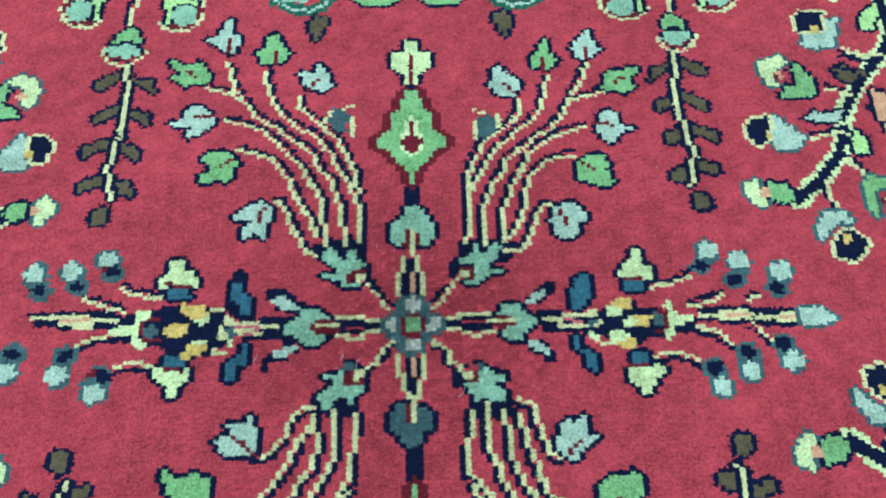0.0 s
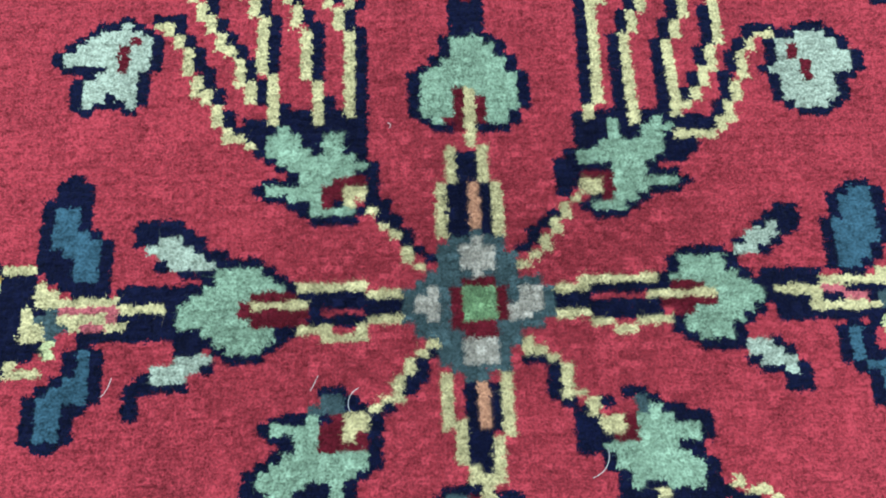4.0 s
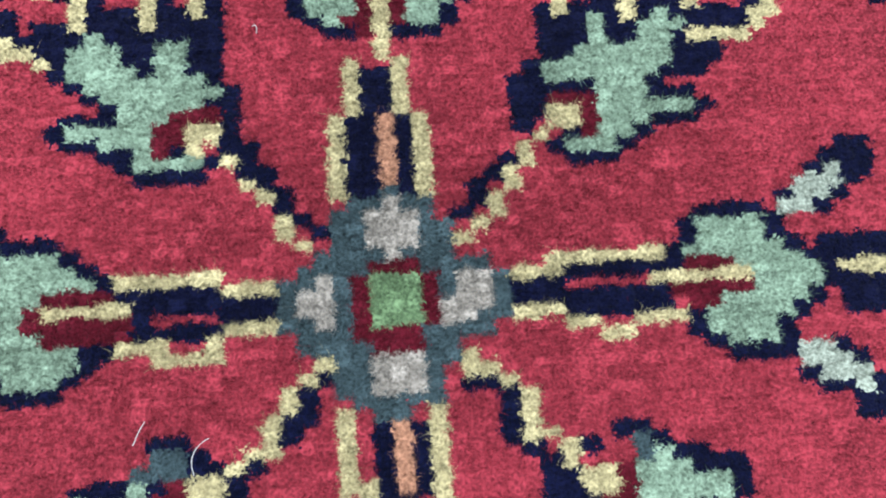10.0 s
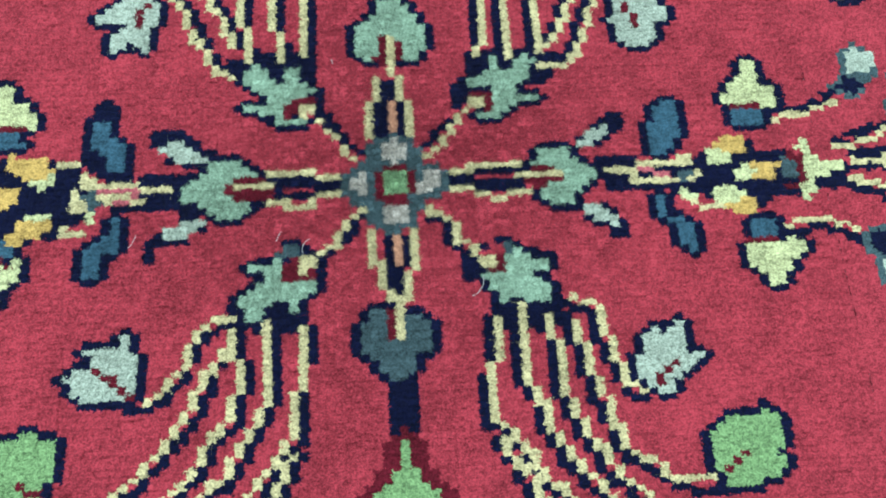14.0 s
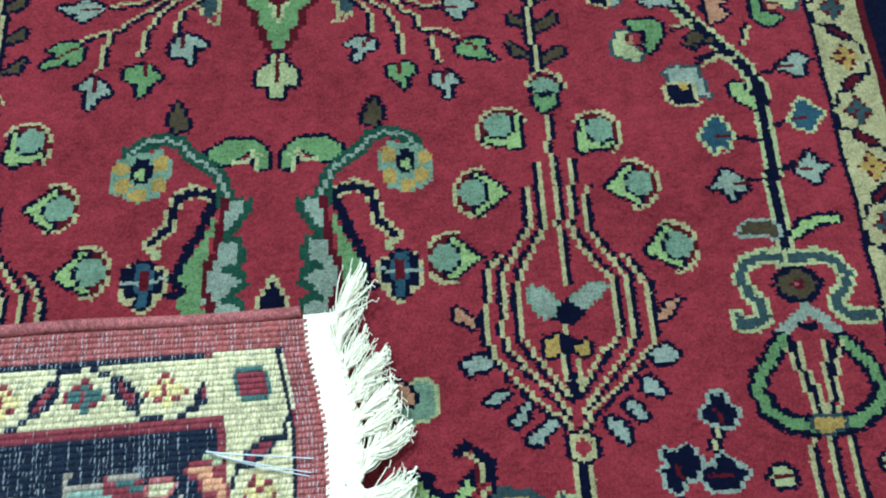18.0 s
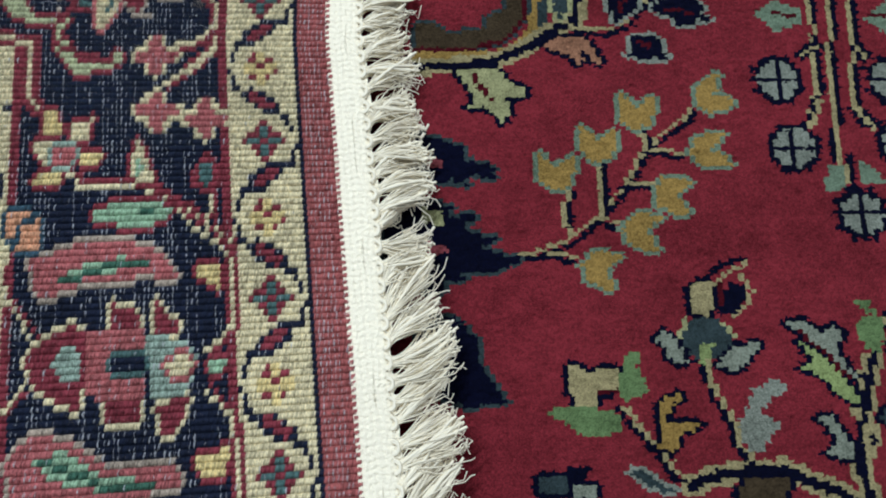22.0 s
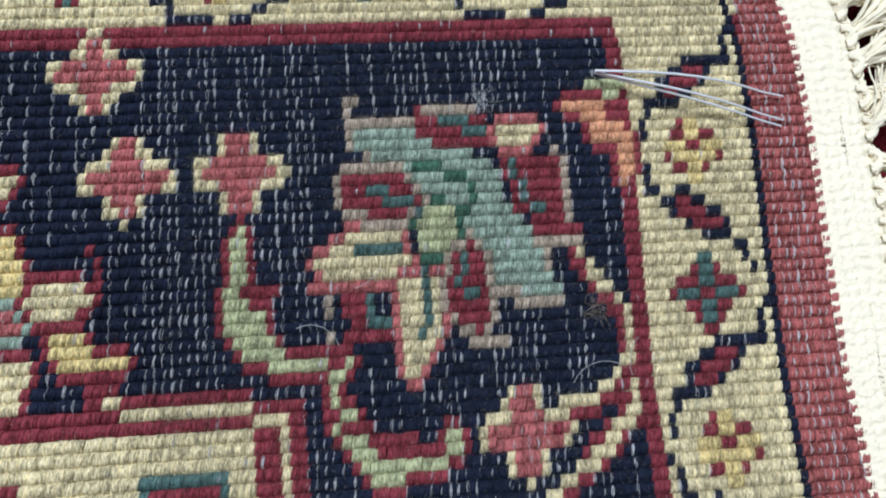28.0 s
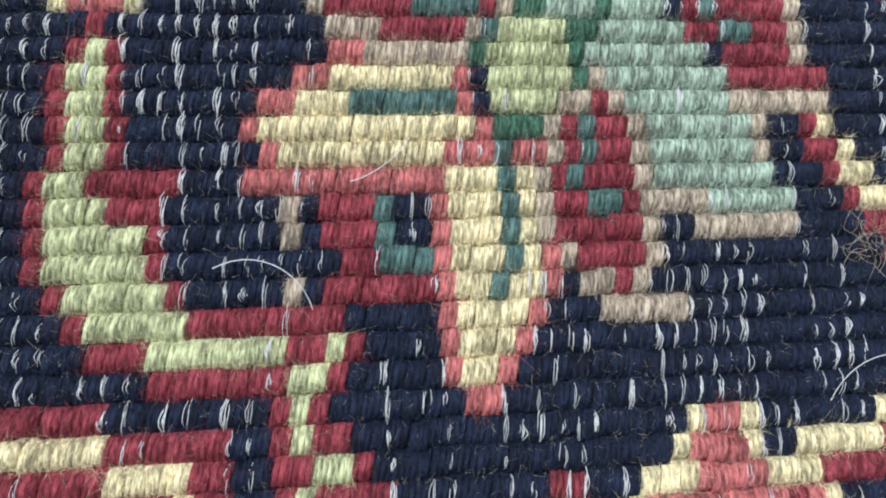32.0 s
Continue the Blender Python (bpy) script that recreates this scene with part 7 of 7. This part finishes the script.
def yarn_at(x, y):
    """The yarn of the upper face; dark outlines spread a little into the red around them."""
    def cell(px, py):
        i, j = np.rint((px - cx[0]) / KX).astype(int), np.rint((py - cy[0]) / KY).astype(int)
        return whole[np.clip(i, 0, len(cx) - 1), np.clip(j, 0, len(cy) - 1)]
    k = cell(x, y)
    for ox, oy in ((0.2, 0), (-0.2, 0), (0, 0.22), (0, -0.22)):
        k = np.where((k == CODE["R"]) & (cell(x + ox * KX, y + oy * KY) == CODE["N"]), CODE["N"], k)
    return k


def covered(x, y):
    """Under the folded corner, out of sight."""
    return (x < (-0.25 - y) * 0.095) & (y < -0.25)


WAVES = [(rng.uniform(0.4, 1) * 210 * np.array((math.cos(a), math.sin(a))), rng.uniform(0, math.tau)) for a in rng.uniform(0, math.tau, 9)]


def nap(x, y):
    """How the pile lies: brushed a little higher and lower from place to place."""
    return 0.00016 * sum(np.sin(w[0] * x + w[1] * y + phase) for w, phase in WAVES)


RIPPLES = [(rng.uniform(1500, 4200) * np.array((math.cos(a), math.sin(a))), rng.uniform(0, math.tau)) for a in rng.uniform(0, math.tau, 14)]


def waver(x, y, loose):
    """Tufts stray a little from their places."""
    dx = sum(np.sin(w[0] * x + w[1] * y + phase) for w, phase in RIPPLES[:7]) * 0.00008
    dy = sum(np.sin(w[0] * x + w[1] * y + phase) for w, phase in RIPPLES[7:]) * 0.00008
    return x + dx + rng.normal(0, loose, x.shape), y + dy + rng.normal(0, loose, x.shape)


CLUMP = rng.normal(0.00003, 0.00016, whole.shape)  # how far each tuft stands out


def pile(lo, hi, step, gap=None, along=None):
    """A stretch of the pile's surface, made of wool ends step wide; gap is left for a finer stretch."""
    nx, ny = round((hi[0] - lo[0]) / step), round((hi[1] - lo[1]) / (along or step))
    gx, gy = np.meshgrid(np.linspace(lo[0], hi[0], nx + 1), np.linspace(lo[1], hi[1], ny + 1), indexing="ij")
    inner = np.zeros(gx.shape)
    inner[1:-1, 1:-1] = step
    v = np.stack([gx + inner * rng.normal(0, 0.18, gx.shape), gy + inner * rng.normal(0, 0.18, gx.shape), -0.0005 + np.minimum(inner, 0.0006) * rng.normal(0, 0.30 if step < 0.0005 else 0.22, gx.shape)], -1)
    v[..., 2] += nap(gx, gy)
    i, j = (gx - cx[0]) / KX, (gy - cy[0]) / KY
    ri, rj = np.clip(np.rint(i), 0, len(cx) - 1).astype(int), np.clip(np.rint(j), 0, len(cy) - 1).astype(int)
    if step < 0.002:
        v[..., 2] += (CLUMP[ri, rj] - 0.00045 * ((i - ri) ** 2 + (j - rj) ** 2)) * (inner > 0)
    mx, my = (gx[:-1, :-1] + gx[1:, 1:]) / 2, (gy[:-1, :-1] + gy[1:, 1:]) / 2
    keep = beyond(mx, my) > 0.004
    if step < 0.002:
        keep &= ~covered(mx - 0.01, my + 0.01)
    if gap:
        keep &= ~((mx > gap[0][0]) & (mx < gap[1][0]) & (my > gap[0][1]) & (my < gap[1][1]))
    shade = yarn_at(*waver(mx, my, min(step * 0.7, 0.00014)))
    me = mesh_of("pile_surface", v.reshape(-1, 3), sheet(*gx.shape)[keep.ravel()], PILE, shade[keep], True)
    tagged(part("pile_surface", me, rug, "short dense wool pile in red, navy, cream and green"), kind="stuff")




def between(x, y):
    """The nearest place where four knots meet."""
    return cx[0] + (round((x - cx[0]) / KX - 0.5) + 0.5) * KX, cy[0] + (round((y - cy[0]) / KY - 0.5) + 0.5) * KY


MIDDLE, SEEN = (between(-0.099, -0.0765), between(0.099, 0.0675)), (between(-0.2205, -0.5355), between(0.3555, 0.2205))
pile(*MIDDLE, 0.00025)
pile(*SEEN, KX / 2, MIDDLE, KY / 2)
pile((-HALF_U * UNIT, -HALF_V * UNIT), (HALF_U * UNIT, HALF_V * UNIT), 0.004, SEEN)

# foundation under the pile, cut along the crease
lowx = CREASE[0] + (CREASE[1] + HALF_V * UNIT) * ACROSS[1] / ACROSS[0]
lefty = CREASE[1] + (CREASE[0] + HALF_U * UNIT) * ACROSS[0] / ACROSS[1]
w, h = HALF_U * UNIT, HALF_V * UNIT
outline = [(lowx, -h), (w, -h), (w, h), (-w, h), (-w, lefty)]
bm = bmesh.new()
low = bm.faces.new([bm.verts.new((x, y, FLOOR_Z)) for x, y in outline])
top = bmesh.ops.extrude_face_region(bm, geom=[low])["geom"]
bmesh.ops.translate(bm, vec=(0, 0, 0.006), verts=[g for g in top if isinstance(g, bmesh.types.BMVert)])
bmesh.ops.recalc_face_normals(bm, faces=bm.faces)
me = bpy.data.meshes.new("foundation")
bm.to_mesh(me)
bm.free()
me.materials.append(WEFT)
part("foundation", me, rug, "cotton foundation")


def wool_ends(lo, hi, count, wide, long, stand, heap=None):
    """Loose wool ends on the pile, leaning every way; thicker towards the middle where heap gives their spread."""
    x, y = rng.uniform(lo[0], hi[0], count), rng.uniform(lo[1], hi[1], count)
    if heap:
        x, y = rng.normal(0, heap[0], count), rng.normal(0, heap[1], count)
        x, y = np.clip(x, lo[0], hi[0]), np.clip(y, lo[1], hi[1])
    ok = (beyond(x, y) > 0.006) & ~covered(x - 0.002, y + 0.002)
    x, y, n = x[ok], y[ok], int(ok.sum())
    a = rng.uniform(0, math.tau, n)
    out = long * rng.uniform(0.3, 1.0, n)
    base = np.stack([x, y, nap(x, y) - 0.00055], 1)
    tip = base + np.stack([np.cos(a) * out, np.sin(a) * out, stand * rng.uniform(0.4, 1.0, n)], 1)
    side = np.stack([-np.sin(a), np.cos(a), np.zeros(n)], 1) * (wide * rng.uniform(0.5, 1.2, n) / 2)[:, None]
    v = np.stack([base - side, base + side, tip], 1).reshape(-1, 3)
    me = mesh_of("pile_fuzz", v, np.arange(n * 3).reshape(-1, 3), PILE, yarn_at(*waver(x, y, 0.00015)))
    tagged(part("pile_fuzz", me, rug, "loose wool ends on the pile"), kind="stuff")


wool_ends(*SEEN, 170000, 0.00007, 0.0006, 0.00060, (0.06, 0.05))
wool_ends(*SEEN, 300000, 0.00005, 0.0009, 0.0007, (0.034, 0.026))
wool_ends(*MIDDLE, 7000, 0.00004, 0.0026, 0.0009)
wool_ends(*SEEN, 260000, 0.00020, 0.0006, 0.0006)

# ---- folded corner ----
corner = part("folded_corner", None, rug, "back of the folded corner with bare knots")
A0, A1, B0, B1 = -6, 90, -7, 150


def colour_at(a, b):
    """The yarn of the folded corner's back at a, b."""
    i, j = np.moveaxis(reverse.index(np.stack([a, b], -1)), -1, 0)
    inside = (i >= 0) & (j >= 0) & (i < reverse.cell.shape[0]) & (j < reverse.cell.shape[1])
    i, j = np.clip(i, 0, reverse.cell.shape[0] - 1), np.clip(j, 0, reverse.cell.shape[1] - 1)
    return np.where(inside, reverse.cell[i, j], np.where((a > 57) & (b > 59), CODE["K"], CODE["N"]))


aa, bb = np.meshgrid(np.arange(-6, 301, 1.0), np.arange(-7, 301, 1.0), indexing="ij")
pts = fold(aa, bb, -0.0007)
am, bm_ = aa[:-1, :-1] + 0.5, bb[:-1, :-1] + 0.5
mid = fold(am, bm_)
inside = beyond(mid[..., 0], mid[..., 1]) > -0.002
shade = colour_at(am, bm_)
ground = mesh_of("ground_weave", pts.reshape(-1, 3), sheet(*aa.shape)[inside.ravel()], BACK, shade[inside])
part("ground_weave", ground, corner, "woven ground between the knots")
under = pts.copy()
under[..., 2] -= 0.0042
part("underside", mesh_of("underside", under.reshape(-1, 3), sheet(*aa.shape)[inside.ravel()], [PILE[CODE["R"]]]), corner, "red pile turned down")

# the roll of the crease
s = np.linspace(-0.28, 0.30, 60)
arc = np.linspace(0, math.pi, 13)
cxy = CREASE[None] + s[:, None] * np.array((ACROSS[1], -ACROSS[0]))[None]
ctop = np.maximum(RISE[0] + RISE[1] * cxy[:, 0] + RISE[2] * cxy[:, 1], 0.006)
rr = (ctop + 0.006) / 2
roll = np.stack([cxy[:, None, 0] - ACROSS[0] * rr[:, None] * np.sin(arc)[None], cxy[:, None, 1] - ACROSS[1] * rr[:, None] * np.sin(arc)[None],
                 -0.006 + rr[:, None] * (1 - np.cos(arc)[None])], -1)
part("crease", mesh_of("crease", roll.reshape(-1, 3), sheet(60, 13), [BACK[CODE["K"]]], smooth=True), corner, "rounded crease of the fold")

# knots of the back: each three slanting strands on the ridge of its warp
SB = 5
la, lb = np.meshgrid(np.array((-0.5, -0.34, -0.18, -0.16, 0.0, 0.16, 0.18, 0.34, 0.5)), np.array((-0.5, -0.33, 0.0, 0.33, 0.5)), indexing="ij")
dome = np.array((0.1, 1.0, 0.3, 0.3, 1.0, 0.3, 0.3, 1.0, 0.1))
bead_of = np.array((0.45, 0.86, 0.97, 0.97, 1.0, 0.97, 0.97, 0.86, 0.45))
hump = np.array((-0.1, 0.72, 1.0, 0.72, -0.1))[None] * (bead_of * (0.76 + 0.24 * dome))[:, None] - 0.08 * (1 - dome)[:, None]
SA = len(dome)
lean = la + 0.34 * lb
LOOP_Q = np.concatenate([sheet(3, SB) + k * 3 * SB for k in range(3)])
KN = 0.00105  # height of a knot
tilt = np.array((-RISE[1], -RISE[2], 1.0))
tilt /= np.linalg.norm(tilt)
ka, kb = reverse.u.ravel(), reverse.v.ravel()
yarn = reverse.cell.ravel()
place = fold(ka, kb)
keep = (beyond(place[:, 0], place[:, 1]) > 0.0) & (kb > -6.2)
ka, kb, yarn = ka[keep], kb[keep], yarn[keep]
single = (ka > 22) & (ka < 36) & (kb > 38) & (kb < 52)
n = int((~single).sum())
ja, jb = ka[~single] + rng.normal(0, 0.03, n), kb[~single] + rng.normal(0, 0.035, n)
tall = KN * rng.uniform(0.85, 1.15, n)
va = ja[:, None] + lean.ravel()[None] * ALONG * 1.04
vb = jb[:, None] + lb.ravel()[None] * RIDGE * 1.02
kv = fold(va, vb, -0.0004) + tall[:, None, None] * hump.ravel()[None, :, None] * tilt
kq = (LOOP_Q[None] + (np.arange(n) * SA * SB)[:, None, None]).reshape(-1, 4)
tagged(part("knot_field", mesh_of("knot_field", kv.reshape(-1, 3), kq, BACK, np.repeat(yarn[~single], len(LOOP_Q)), True), corner, "rows of wool knots"), kind="stuff")

sa, sb = ALONG * UNIT * 1.04, RIDGE * UNIT * 1.02
basis = Matrix(((EDGE_A[0] * sa, EDGE_B[0] * sb, tilt[0] * KN, 0), (EDGE_A[1] * sa, EDGE_B[1] * sb, tilt[1] * KN, 0),
                (sa * (RISE[1] * EDGE_A[0] + RISE[2] * EDGE_A[1]), sb * (RISE[1] * EDGE_B[0] + RISE[2] * EDGE_B[1]), tilt[2] * KN, 0), (0, 0, 0, 1)))
shape = np.stack([lean.ravel(), lb.ravel(), hump.ravel()], 1)
knot_mesh = {}
for a, b, k in zip(ka[single], kb[single], yarn[single]):
    k = int(k)
    if k not in knot_mesh:
        knot_mesh[k] = mesh_of("knot", shape, LOOP_Q, [BACK[k]], smooth=True)
    ob = new("knot", knot_mesh[k])
    ob.parent = corner
    x, y, z = fold(a + rng.normal(0, 0.05), b + rng.normal(0, 0.06), -0.0004)
    ob.matrix_basis = Matrix.Translation((x, y, z)) @ basis @ Matrix.Diagonal((1, 1, rng.uniform(0.85, 1.15), 1))

# white wefts that show between the knots, in broken lines along the rows
chance = {CODE["N"]: 2.0, CODE["X"]: 1.2, CODE["K"]: 0.6, CODE["T"]: 0.4, CODE["D"]: 0.3}
odds = np.array([chance.get(int(k), 0.12) for k in yarn])
odds[ka < 0] = 1.5
odds[kb < 0] = 3.5
odds[ka < -1.2] = 3.0
row, stretch = (ka / ALONG).astype(int) + 10, (kb / 9).astype(int) + 3
line = rng.random(200)[row] ** 1.5 * (0.35 + 0.9 * rng.random((200, 50))[row, stretch])
pick = rng.random(len(ka)) < odds * line
paths = ([], [])
for a, b in zip(ka[pick] + ALONG / 2, kb[pick]):
    half, a, thick = rng.uniform(0.2, 0.5), a + rng.normal(0, 0.06), rng.random() < 0.35
    for k in range(6 if thick else 3):
        off, bow, lie = rng.normal(0, 0.05), rng.normal(0, 0.05), rng.uniform(0.0001, 0.0004)
        mid = b + rng.normal(0, 0.1)
        paths[int(thick)].append([fold(a + off + 0.16 * t * half + bow * (1 - t * t) + rng.normal(0, 0.012), mid + t * half, lie + 0.0003 - 0.0005 * t * t) for t in (-1, -0.5, 0.0, 0.5, 1)])
sets = [tubes(p, r, 4) for p, r in zip(paths, (0.00003, 0.000042))]
v = np.concatenate([s[0] for s in sets])
q = np.concatenate([sets[0][1], sets[1][1] + len(sets[0][0])])
tagged(part("weft", mesh_of("weft", v, q, [WEFT], smooth=True), corner, "flecks of white cotton weft"), kind="stuff")

# stray wool on the back: short fuzz where the eye comes nearest, longer hairs all over


def back_fuzz(lo, hi, n, short, long, wide, label):
    fa, fb = rng.uniform(lo[0], hi[0], n), rng.uniform(lo[1], hi[1], n)
    base = fold(fa, fb, 0.0003)
    ang = rng.uniform(0, math.tau, n)
    out = rng.uniform(short, long, n)
    tip = base + np.stack([np.cos(ang) * out, np.sin(ang) * out, rng.uniform(0.0001, 0.0006, n)], 1)
    side = np.stack([-np.sin(ang), np.cos(ang), np.zeros(n)], 1) * wide / 2
    ok = beyond(base[:, 0], base[:, 1]) > 0.002
    v = np.stack([base - side, base + side, tip], 1)[ok].reshape(-1, 3)
    hue = colour_at(fa, fb)
    hue = np.where((hue == CODE["N"]) & (rng.random(n) < 0.15), CODE["U"], hue)
    hue = np.where(rng.random(n) < 0.05, CODE["H"], hue)
    me = mesh_of("back_fuzz", v, np.arange(len(v)).reshape(-1, 3), BACK, hue[ok])
    tagged(part("back_fuzz", me, corner, label), kind="stuff")


back_fuzz((A0, B0 + 1), (80, 140), 60000, 0.0006, 0.0034, 0.00002, "stray wool hairs")
back_fuzz((2, 8), (52, 66), 300000, 0.0003, 0.0011, 0.000022, "short wool fuzz on the knots")

# overcast cord along the side
ca = np.arange(-5.0, 230, 0.12)
ring = np.arange(10) * math.tau / 10
rad = 0.0024 * (1 + 0.09 * np.abs(np.sin(ca * 2.6)))
cc = fold(ca, -7.2 + 0.25 * np.sin(ca * 0.13), -0.0008)
cv = cc[:, None] + rad[:, None, None] * (np.cos(ring)[None, :, None] * np.array((EDGE_B[0], EDGE_B[1], 0.0)) + np.sin(ring)[None, :, None] * np.array((0, 0, 1.0)))
cq = sheet(len(ca), 10)
i = np.arange(len(ca) - 1)
cq = np.concatenate([cq, np.stack([i * 10 + 9, i * 10 + 19, i * 10 + 10, i * 10], 1)])
ok = beyond(cc[:, 0], cc[:, 1])
# rose yarn on the red cord: light falling on it is put into its colour
part("side_cord", mesh_of("side_cord", cv.reshape(-1, 3), cq, [BACK[CODE["K"]]], smooth=True), corner, "red overcast wool side cord")

# plain woven band and fringe at the rug's end
ba, bb2 = np.meshgrid(np.arange(-11.9, -5.3, 0.16), np.arange(-6.6, 150, 0.16), indexing="ij")
weave = 1.1 * np.abs(np.sin(bb2 * math.pi / 1.1 + 0.5 * np.sin(ba * 2))) + 0.5 * np.sin(ba * math.pi / 0.5)
edge = 0.35 * np.sin(bb2 * 0.31) + 0.2 * np.sin(bb2 * 0.83)
band = fold(ba + edge * (ba < -9), bb2, 0.0) + (0.0002 * weave + 0.0002 * rng.normal(0, 0.7, ba.shape))[..., None] * tilt
part("woven_band", mesh_of("woven_band", band.reshape(-1, 3), sheet(*ba.shape), [COTTON], smooth=True), corner, "cream flat-woven cotton band")

b0, n = -5.2, 0
while b0 < 149:
    lean0 = math.radians(31 + 24 * max(0, 1 - max(b0, 0) / 12) + 7 * math.sin(b0 * 0.21) + rng.normal(0, 12))
    reach = rng.uniform(8.2, 11.2) + 2.0 * (b0 > 95)
    paths = []
    hairs, lock = [], rng.normal(0, 0.7)
    for k in range(60):
        thin = k >= 20
        spread = rng.uniform(-1, 1)
        ang = lean0 + spread * 0.08 + rng.normal(0, 0.05 + 0.12 * thin)
        far = reach * rng.uniform(0.6, 1.06)
        wave, phase, droop = rng.normal(0, 0.6), rng.uniform(0, 6), rng.uniform(0, 1)
        pth = []
        for t in (0, 0.07, 0.15, 0.25, 0.4, 0.55, 0.7, 0.85, 0.94, 1.0):
            width = np.interp(t, (0, 0.1, 0.3, 0.5, 1), (1.5, 0.6, 1.0, 1.7, 2.3))
            a = -11.3 - far * t * math.cos(ang)
            b = b0 + spread * width - far * t * math.sin(ang) + wave * t * math.sin(phase + 4.5 * t) + lock * math.sin(2.6 * t)
            b += (0.25 + 0.4 * thin) * rng.normal() * (t > 0.9)
            p = fold(a, b)
            settle = np.interp(b0, (60, 140), (0.0030, 0.014)) + droop * 0.0028
            p[2] = p[2] * (1 - t) + settle * t + 0.0024 * math.sin(math.pi * min(1, t * 1.3)) * (0.3 + droop) + 0.0002 * rng.normal() + 0.0006 * thin
            pth.append(p)
        (hairs if thin else paths).append(pth)
    # the knotted loop at its root
    for k in range(5):
        shift = rng.uniform(-0.5, 0.5)
        paths.append([fold(-10.9 - 0.9 * math.sin(t), b0 + 0.9 * math.cos(t) + shift * 0.4, 0.0006 + 0.0007 * math.sin(t)) for t in np.linspace(0, math.pi, 8)])
    v, q = tubes(paths, 0.00062, 6)
    v2, q2 = tubes(hairs, 0.00024, 4)
    q = np.concatenate([q, q2 + len(v)])
    v = np.concatenate([v, v2])
    tassel = part("tassel", mesh_of("tassel", v, q, [COTTON], smooth=True), corner)
    b0 += rng.uniform(2.8, 3.7)
    n += 1

# ---- small things that lie on the rug ----


def threads(name, paths, radius, material, label, category):
    v, q = tubes(paths, radius, 5)
    return tagged(part(name, mesh_of(name, v, q, [material], smooth=True)), label, category)


def curl(x, y, z, size, turn, bend, n=9):
    p, ang = np.array((x, y, z), float), turn
    out = [p.copy()]
    for k in range(n):
        ang += bend / n
        p = p + size / n * np.array((math.cos(ang), math.sin(ang), 0))
        out.append(p + np.array((0, 0, 0.0006 * math.sin(math.pi * k / n))))
    return out
tag = []
for end, rise in (((-3.0, 22.6), 0.004), ((-3.4, 20.2), 0.0055), ((-2.7, 23.2), 0.003)):
    tag.append([fold(14.2 + (end[0] - 14.2) * t, 17.4 + (end[1] - 17.4) * (t ** 0.8), 0.001 + rise * math.sin(math.pi * min(1, t + 0.08)) ** 0.8) for t in np.linspace(0, 1, 9)])
threads("tag_fastener", tag, 0.00028, NYLON, "clear nylon price-tag threads stuck through the rug's back", "tag thread")

# stray cotton and wool on the pile
for x, y, size, turn, bend in ((-0.0218, -0.0152, 0.0042, 2.0, -1.5), (0.0186, -0.0277, 0.0055, 0.2, 1.5), (-0.0262, -0.0128, 0.0026, 0.9, 0.3),
                               (-0.0577, -0.0130, 0.0035, 0.4, 1.2), (-0.0135, 0.0305, 0.0012, 0.3, 3.0)):
    threads("loose_thread", [curl(x - size / 2 * math.cos(turn), y - size / 2 * math.sin(turn), 0.0001, size, turn, bend)], 0.00005, LINT,
            "short curled white cotton thread lying on the red pile", "thread")
# stray hairs and lint on the folded corner


def curl_on_fold(a, b, size, turn, bend):
    x, y, _ = fold(a, b)
    return [np.array((p[0], p[1], RISE[0] + RISE[1] * p[0] + RISE[2] * p[1] + 0.0009 + p[2])) for p in curl(x, y, 0.0, size, turn, bend, 12)]


for a, b, size, turn, bend in ((41.2, 39.7, 0.009, 0.6, -1.8), (14.2, 44.3, 0.010, 2.6, 1.6), (13.4, 45.2, 0.007, 2.0, -1.2), (36.1, 36.5, 0.006, 0.2, 0.9)):
    threads("loose_thread", [curl_on_fold(a, b, size, turn, bend)], 0.00004, WEFT, "fine pale hair-like thread on the rug's back", "thread")
for a, b, count, size, stuff, label in ((16.0, 39.3, 34, 0.003, BACK[CODE["W"]], "tangled tuft of grey wool lint on the rug's back"),
                                        (23.6, 19.6, 30, 0.003, WEFT, "small tangled tuft of white cotton lint on the rug's back")):
    threads("lint", [curl_on_fold(a + rng.normal(0, 0.35), b + rng.normal(0, 0.5), size * rng.uniform(0.5, 1.2), rng.uniform(0, 6.3), rng.normal(0, 1.4)) for k in range(count)],
            0.00002, stuff, label, "lint")
